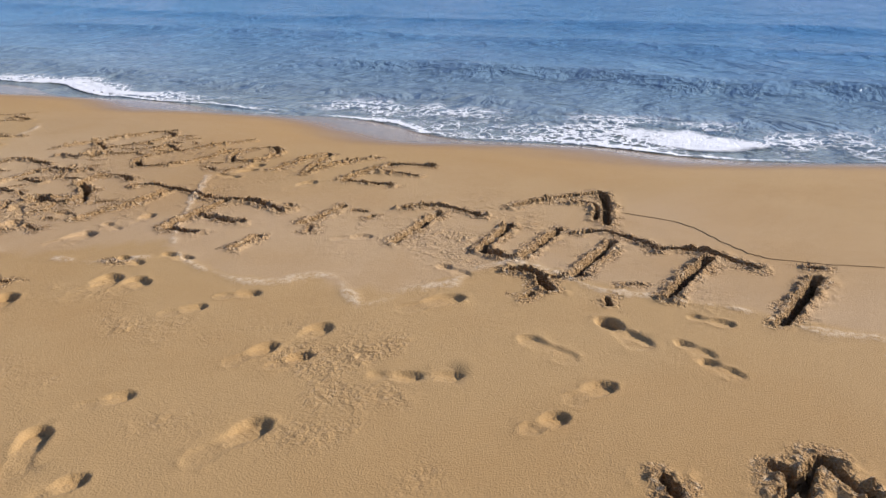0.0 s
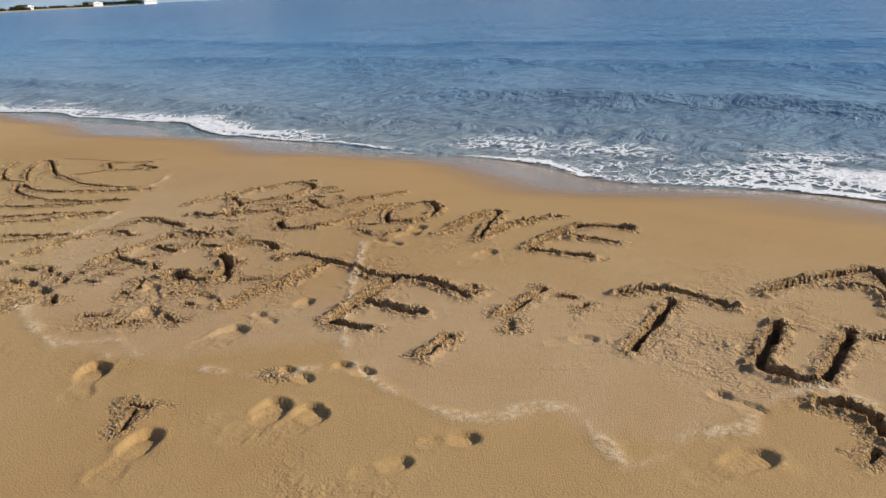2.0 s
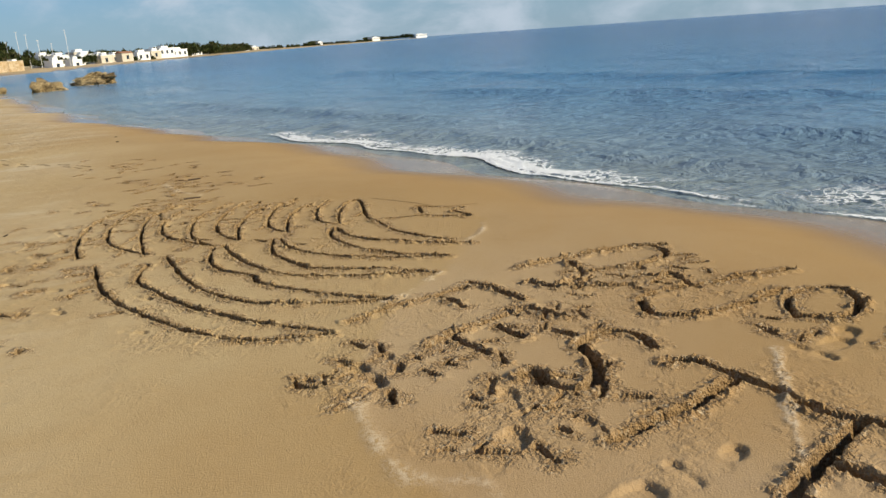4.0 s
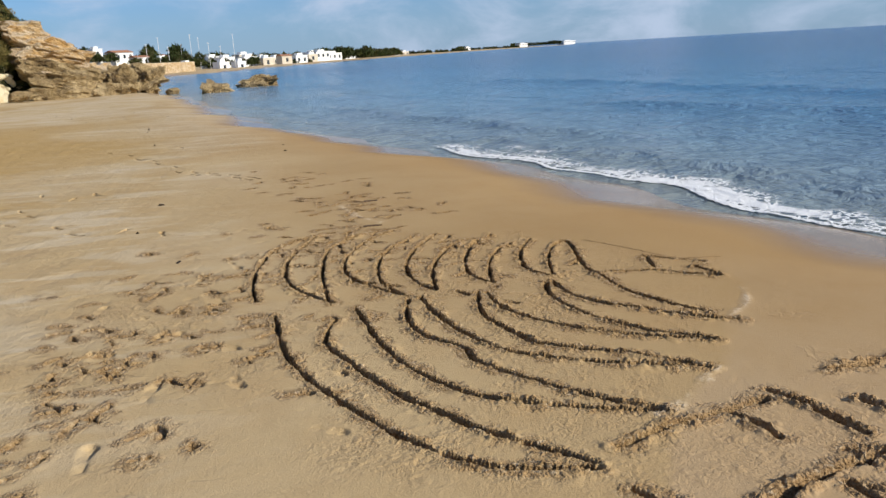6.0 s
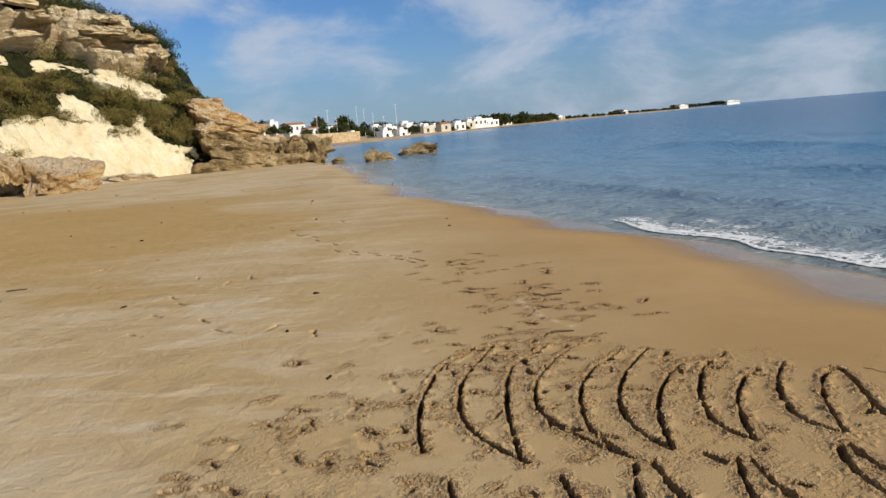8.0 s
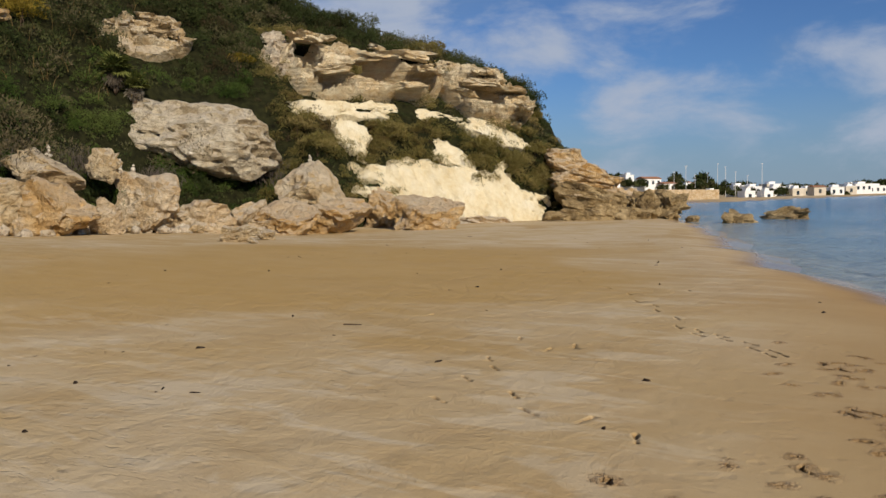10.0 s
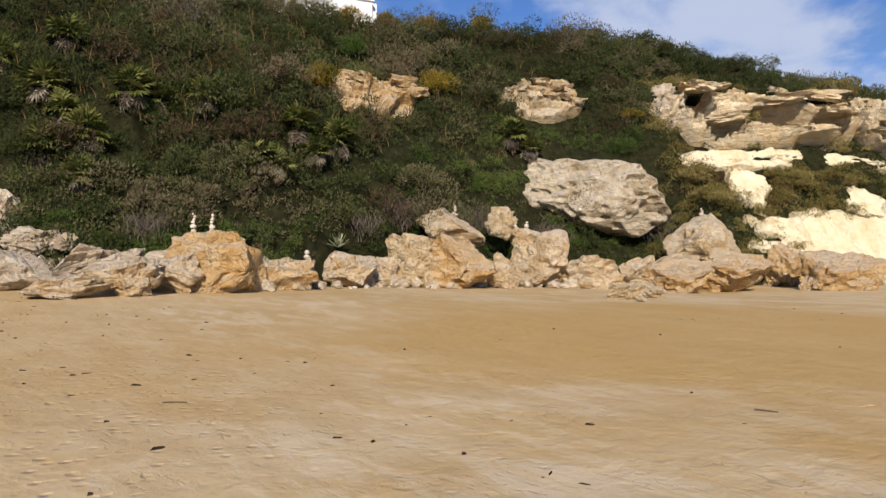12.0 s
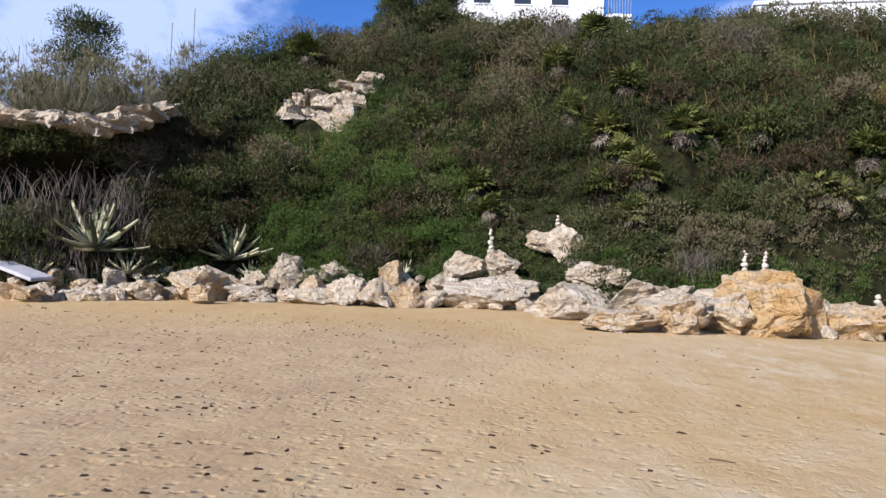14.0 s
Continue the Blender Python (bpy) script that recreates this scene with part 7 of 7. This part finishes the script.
villa = new("house")
villa.matrix_basis = pose(-42.9, 9.6, 14.0, 0, 0, 3)
tagged(villa, "white villa with balconies above the hill's crest", "house")
part("wall", box_mesh("wall", -9, 0, -3.6, 5.0, 0, 8.2, WALL), villa)
part("roof", box_mesh("roof", -9.2, 0.3, -3.8, 5.2, 8.2, 8.5, TILE), villa, "terracotta roof edge")
for wy0 in (-2.2, 0.2, 2.4):
    for wz0 in (1.2, 4.6):
        house_window(villa, 0.0, wy0, wz0, 1.0, 1.3)
balcony = part("balcony", box_mesh("balcony", -2.2, 1.1, 5.0, 6.4, 3.6, 3.8, WALL), villa, "white balcony slab with rail")
for k in range(9):
    part("rail_bar", box_mesh("rail_bar", 1.02, 1.06, 5.05 + 0.16 * k, 5.09 + 0.16 * k, 3.8, 4.8, STEEL, 0), balcony)
part("rail", box_mesh("rail", 1.0, 1.08, 5.0, 6.4, 4.8, 4.86, STEEL, 0), balcony)
part("pillar", box_mesh("pillar", 0.7, 1.0, 6.1, 6.4, -0.5, 3.6, WALL), villa)


# ---- the far coast ----
def far_house(x, y, z, w, h, roof):
    """A small house across the bay; its front looks at the beach."""
    w *= 0.85
    d = max(3.0, w * 0.7)
    thing = new("house")
    yaw = math.degrees(math.atan2(6 - y, 4 - x)) + 40
    sunk = z + 0.35 - min(float(ground_z(x, y)), z)
    thing.matrix_basis = pose(x, y, z - sunk, 0, 0, yaw)
    h += sunk
    tagged(thing, "low white house with terracotta roof across the bay" if roof == "tile" else "low white flat-roofed house across the bay", "house", "houses across the bay")
    plaster = CREAM if int(abs(x * 7)) % 5 < 2 else WALL
    part("wall", box_mesh("wall", -d, 0, -w / 2, w / 2, 0, h, plaster), thing)
    if roof == "tile":
        verts = [(0.3, -w / 2 - 0.3, h), (0.3, w / 2 + 0.3, h), (-d - 0.3, w / 2 + 0.3, h), (-d - 0.3, -w / 2 - 0.3, h), (-d / 2, -w / 2 - 0.3, h + d * 0.16), (-d / 2, w / 2 + 0.3, h + d * 0.16)]
        me = bpy.data.meshes.new("roof")
        me.from_pydata(verts, [], [(0, 1, 5, 4), (2, 3, 4, 5), (0, 4, 3), (1, 2, 5), (0, 3, 2, 1)])
        me.materials.append(TILE)
        part("roof", me, thing, "low terracotta pitched roof")
    else:
        part("roof", box_mesh("roof", -d - 0.1, 0.1, -w / 2 - 0.1, w / 2 + 0.1, h, h + 0.18, WALL), thing)
        part("parapet", box_mesh("parapet", -d * 0.7, -d * 0.2, -w * 0.25, w * 0.2, h + 0.18, h + 0.9, WALL), thing)
    n = max(1, int(w / 2.2))
    for i in range(n):
        wy0 = -w / 2 + (i + 0.5) * w / n
        part("window", box_mesh("window", -0.05, 0.06, wy0 - 0.45, wy0 + 0.45, h - 1.9, h - 0.7, GLASS, 0), thing)
    return thing


def far_trees(x0, y0, x1, y1, z, h):
    """A belt of trees across the bay."""
    rs = np.random.RandomState(int(abs(x0 * 3 + y0)))
    wide = math.hypot(x1 - x0, y1 - y0)
    n = int(8 + wide / h * 4)
    s = rs.uniform(0, 1, n)
    r = h * rs.uniform(0.22, 0.42, n)
    c = np.stack([x0 + (x1 - x0) * s, y0 + (y1 - y0) * s + rs.uniform(0, h, n), z - 0.4 + (h * rs.uniform(0.45, 1.0, n) - r) * 1.0], 1)
    low = c.copy()
    low[:, 2] = z + 0.1 * h
    me = leaf_cloud("far_trees", np.concatenate([c, low]), np.concatenate([r, r * 1.3]), 44, h * 0.22, SCRUB, int(abs(x0)) + 7, 0.5)
    return tagged(new("far_trees", me), "belt of dark trees across the bay", "trees", kind="stuff")


far_house(-61.9, 261.4, 3.73, 5.6, 2.6, "tile")
far_house(-59.1, 270.4, 3.73, 4.2, 4.0, "flat")
far_house(-53.4, 279.9, 3.65, 8.4, 2.9, "tile")
far_house(-46.1, 301.7, 3.01, 8.0, 1.9, "tile")
far_house(-15.2, 282.0, 0.70, 6.5, 3.1, "flat")
far_house(-9.3, 275.6, -0.14, 3.4, 2.7, "flat")
far_house(-4.3, 282.5, -0.29, 7.0, 2.5, "flat")
far_house(1.1, 296.1, -0.29, 4.5, 1.4, "flat")
far_house(8.9, 370.4, 0.12, 8.2, 3.7, "flat")
far_house(18.9, 376.9, -0.61, 8.4, 3.4, "flat")
far_house(37.4, 450.2, -0.69, 18.4, 1.9, "flat")
far_house(74.4, 568.6, -0.23, 7.3, 2.2, "flat")
far_house(156.2, 746.5, 0.20, 6.3, 2.5, "flat")
far_house(257.1, 916.5, 1.27, 14.2, 2.6, "flat")
far_house(368.3, 1079.8, 1.55, 24.2, 3.0, "flat")
for hx0, hy0, hz0, hw, hh, hr in ((-45.5, 268, 2.6, 6, 2.0, "tile"), (-39.5, 270, 2.2, 5, 1.7, "flat"), (-34.8, 266, 1.9, 5, 1.6, "flat"), (-22.5, 200, -0.1, 3.0, 1.7, "flat"), (-17.6, 232, 0.1, 4.0, 1.5, "flat"), (-13.4, 238, 0.0, 3.6, 1.5, "flat"), (-24.0, 268, 1.6, 6, 1.8, "flat"), (-19.2, 262, 1.2, 6, 1.8, "flat"),
                                  (-12.6, 264, 0.8, 6, 2.0, "flat"), (-7.2, 262, 0.3, 4.5, 1.9, "flat"), (-1.5, 272, 0.2, 5, 2.4, "tile"), (3.2, 284, 0.2, 6, 2.2, "flat"), (7.2, 296, 0.3, 5, 2.4, "flat"), (11.4, 322, 0.5, 8, 3.0, "flat"), (16.4, 338, 0.2, 9, 2.6, "flat"), (23.5, 380, 0.2, 12, 2.0, "flat"), (46, 470, 0.2, 9, 2.4, "flat"), (62, 520, 0.0, 8, 2.2, "flat")):
    far_house(hx0, hy0, hz0, hw, hh, hr)
far_trees(-72.9, 280.4, -65.1, 282.5, 6.79, 3.0)
far_trees(-57.9, 274.3, -55.2, 274.9, 4.07, 2.8)
far_trees(-48.2, 286.1, -46.9, 286.3, 3.59, 5.3)
far_trees(-31.6, 234.2, -24.5, 235.2, 1.51, 3.6)
far_trees(-44.2, 315.7, -41.2, 316.1, 3.63, 6.3)
far_trees(-25.5, 270.3, -21.0, 270.8, 0.94, 4.3)
far_trees(-23.5, 277.5, -17.5, 278.0, 0.12, 2.9)
far_trees(-16.2, 327.3, -5.0, 327.9, 1.41, 3.2)
far_trees(-2.8, 397.9, 8.1, 397.9, 1.06, 4.2)
far_trees(15.1, 453.9, 29.4, 453.2, 1.57, 5.7)
far_trees(34.0, 537.0, 66.0, 534.4, -0.20, 5.2)
far_trees(82.3, 673.4, 138.3, 664.4, -0.45, 3.6)
far_trees(183.1, 884.0, 240.4, 870.2, -0.02, 3.1)
far_trees(310.5, 1083.2, 353.9, 1069.9, 1.09, 4.9)
far_trees(336.0, 1075.6, 350.3, 1071.1, 1.34, 5.9)
for belt in ((8, 340, 32, 352, 0.9, 4.6), (-34, 284, -2, 296, 1.2, 3.4), (30, 400, 62, 500, 0.4, 4.6), (-20, 272, -12, 276, -0.1, 2.4), (-1, 280, 6, 290, -0.3, 2.2), (12, 366, 22, 372, -0.5, 2.6), (-30, 262, -22, 266, 0.8, 3.0), (-66, 262, -54, 268, 4.0, 3.4), (-48, 262, -30, 256, 2.2, 3.0), (-24, 250, -10, 258, 0.5, 2.6), (-52, 292, -44, 300, 3.2, 3.2), (-40, 300, -26, 290, 1.6, 3.6), (-4, 350, 8, 390, 0.6, 3.6), (8, 410, 18, 450, 0.9, 4.2), (29, 465, 36, 530, 0.6, 4.6), (64, 545, 84, 668, -0.3, 4.4), (136, 690, 184, 880, -0.3, 4.6), (238, 900, 310, 1083, 0.5, 5.0), (-14, 292, 2, 310, -0.2, 3.0)):
    far_trees(*belt)
# sea wall and masts at the near end of the bay
seawall = new("sea_wall")
tagged(seawall, "long beige stone sea wall across the bay", "wall")
for i in range(5):
    s = i / 12
    x, y, x2, y2 = -32 + 29 * s, 172 + 40 * s, -32 + 29 * (s + 1 / 12), 172 + 40 * (s + 1 / 12)
    me = box_mesh("panel", -0.25, 0.25, 0, math.hypot(x2 - x, y2 - y) - 0.05, -1.5, 2.3 - 0.5 * s, TAN, 0.05)
    part("panel", me, seawall, at=pose(x, y, 0, 0, 0, math.degrees(math.atan2(y2 - y, x2 - x)) - 90))
for mx, my, mh in ((-35, 236, 9), (-27, 240, 9.5), (-25, 241, 8.6), (-15, 236, 9), (-39, 240, 7.5), (-33, 239, 6.5), (-22, 238, 7), (-19, 239, 6), (-30, 242, 7)):
    mast = new("mast")
    mast.location = (mx, my, 0)
    tagged(mast, "tall thin white mast behind the sea wall", "mast", "masts behind the sea wall")
    part("pole", box_mesh("pole", -0.045, 0.045, -0.045, 0.045, 0, mh, WALL, 0), mast)
    part("lamp_head", box_mesh("lamp_head", -0.25, 0.25, -0.1, 0.1, mh, mh + 0.12, WALL, 0), mast)

for px0, py0, ptop in ((-32.81, -14.38, 12.6), (-36.42, -7.36, 15.8), (-36.01, -8.35, 14.9)):
    pole = box_mesh("pole", -0.014, 0.014, -0.014, 0.014, 0, ptop - 5.5, BARK, 0.004)
    ob = new("pole", pole)
    ob.location = (px0, py0, 5.5)
    tagged(ob, "thin dark pole standing behind the dry reeds", "pole", "poles behind the reeds")

# ---- small things on the sand ----
rs = np.random.RandomState(401)
n = 620
dx, dy = -0.6 - rs.uniform(0, 1, n) ** 1.5 * 18, rs.uniform(-6, 13.5, n)
keep = (rs.uniform(0, 1, n) < np.clip((13.5 - dy) / 9, 0.1, 1))
dx, dy = dx[keep], dy[keep]
extra = 60
dx, dy = np.concatenate([dx, rs.uniform(-9, 4, extra)]), np.concatenate([dy, rs.uniform(11, 34, extra)])
near, band = 45, 330
dx, dy = np.concatenate([dx, rs.uniform(-4.0, -0.4, near), rs.uniform(-19, -6, band)]), np.concatenate([dy, rs.uniform(5.2, 7.9, near), rs.normal(4, 4.5, band)])
n = len(dx)
a, l = rs.normal(1.6, 0.7, n), rs.uniform(0.016, 0.06, n) * np.where(rs.uniform(0, 1, n) < 0.1, 1.6, 1.0)
w, hgt = rs.uniform(0.008, 0.032, n), rs.uniform(0.008, 0.030, n)
f = np.stack([dx, dy, ground_z(dx, dy) - 0.004], 1)
along, across, up = np.stack([np.cos(a), np.sin(a), 0 * a], 1) * l[:, None], np.stack([-np.sin(a), np.cos(a), 0 * a], 1) * w[:, None], np.stack([0 * a, 0 * a, hgt], 1)
pts = np.stack([f - along - across * 0.4, f - along * 0.2 + across, f + along + across * 0.3, f + along * 0.3 - across, f - along * 0.5 + up, f + along * 0.6 + up * 0.7], 1)
tri = np.array([(0, 4, 3), (4, 5, 3), (3, 5, 2), (2, 5, 1), (5, 4, 1), (4, 0, 1)])
tagged(new("seaweed_scraps", mesh_of("seaweed_scraps", pts.reshape(-1, 3), (tri[None] + (np.arange(n) * 6)[:, None, None]).reshape(-1, 3), DEBRIS, False)), "dark scraps of dry seaweed strewn over the sand", "seaweed", kind="stuff")


def stick(x, y, length, yaw, thick=0.012):
    """A bit of driftwood lying on the sand."""
    verts, faces, ring, k = [], [], 6, 6
    for j in range(k + 1):
        s = j / k
        r = thick * (1 - 0.6 * s)
        for i in range(ring):
            b = 2 * math.pi * i / ring
            verts.append(((s - 0.5) * length, 0.05 * length * math.sin(4 * s) + r * math.cos(b), r * math.sin(b) + thick * 0.6))
    for j in range(k):
        for i in range(ring):
            faces.append((j * ring + i, j * ring + (i + 1) % ring, (j + 1) * ring + (i + 1) % ring, (j + 1) * ring + i))
    ob = new("stick", mesh_of("stick", verts, faces, WOOD))
    ob.matrix_basis = pose(x, y, float(ground_z(x, y)), 0, 0, yaw)
    tagged(ob, "short dark driftwood stick lying on the sand", "stick", "driftwood sticks")


for sx0, sy0, sl, sa in ((-1.22, 15.17, 0.22, 20), (-5.0, 10.5, 0.25, 60), (4.64, 11.8, 0.16, 5), (4.72, 13.0, 0.14, 10), (-4.86, 7.76, 0.2, 80)):
    stick(sx0, sy0, sl, sa)
slab = box_mesh("slab", -1.0, 1.0, -0.4, 0.4, -0.06, 0.06, PANEL, 0.02)
ob = new("slab", slab)
ob.matrix_basis = pose(-21.4, -6.6, 1.82, 6, 14, 70)
tagged(ob, "white flat board across the boulders, greyed for shade", "board")
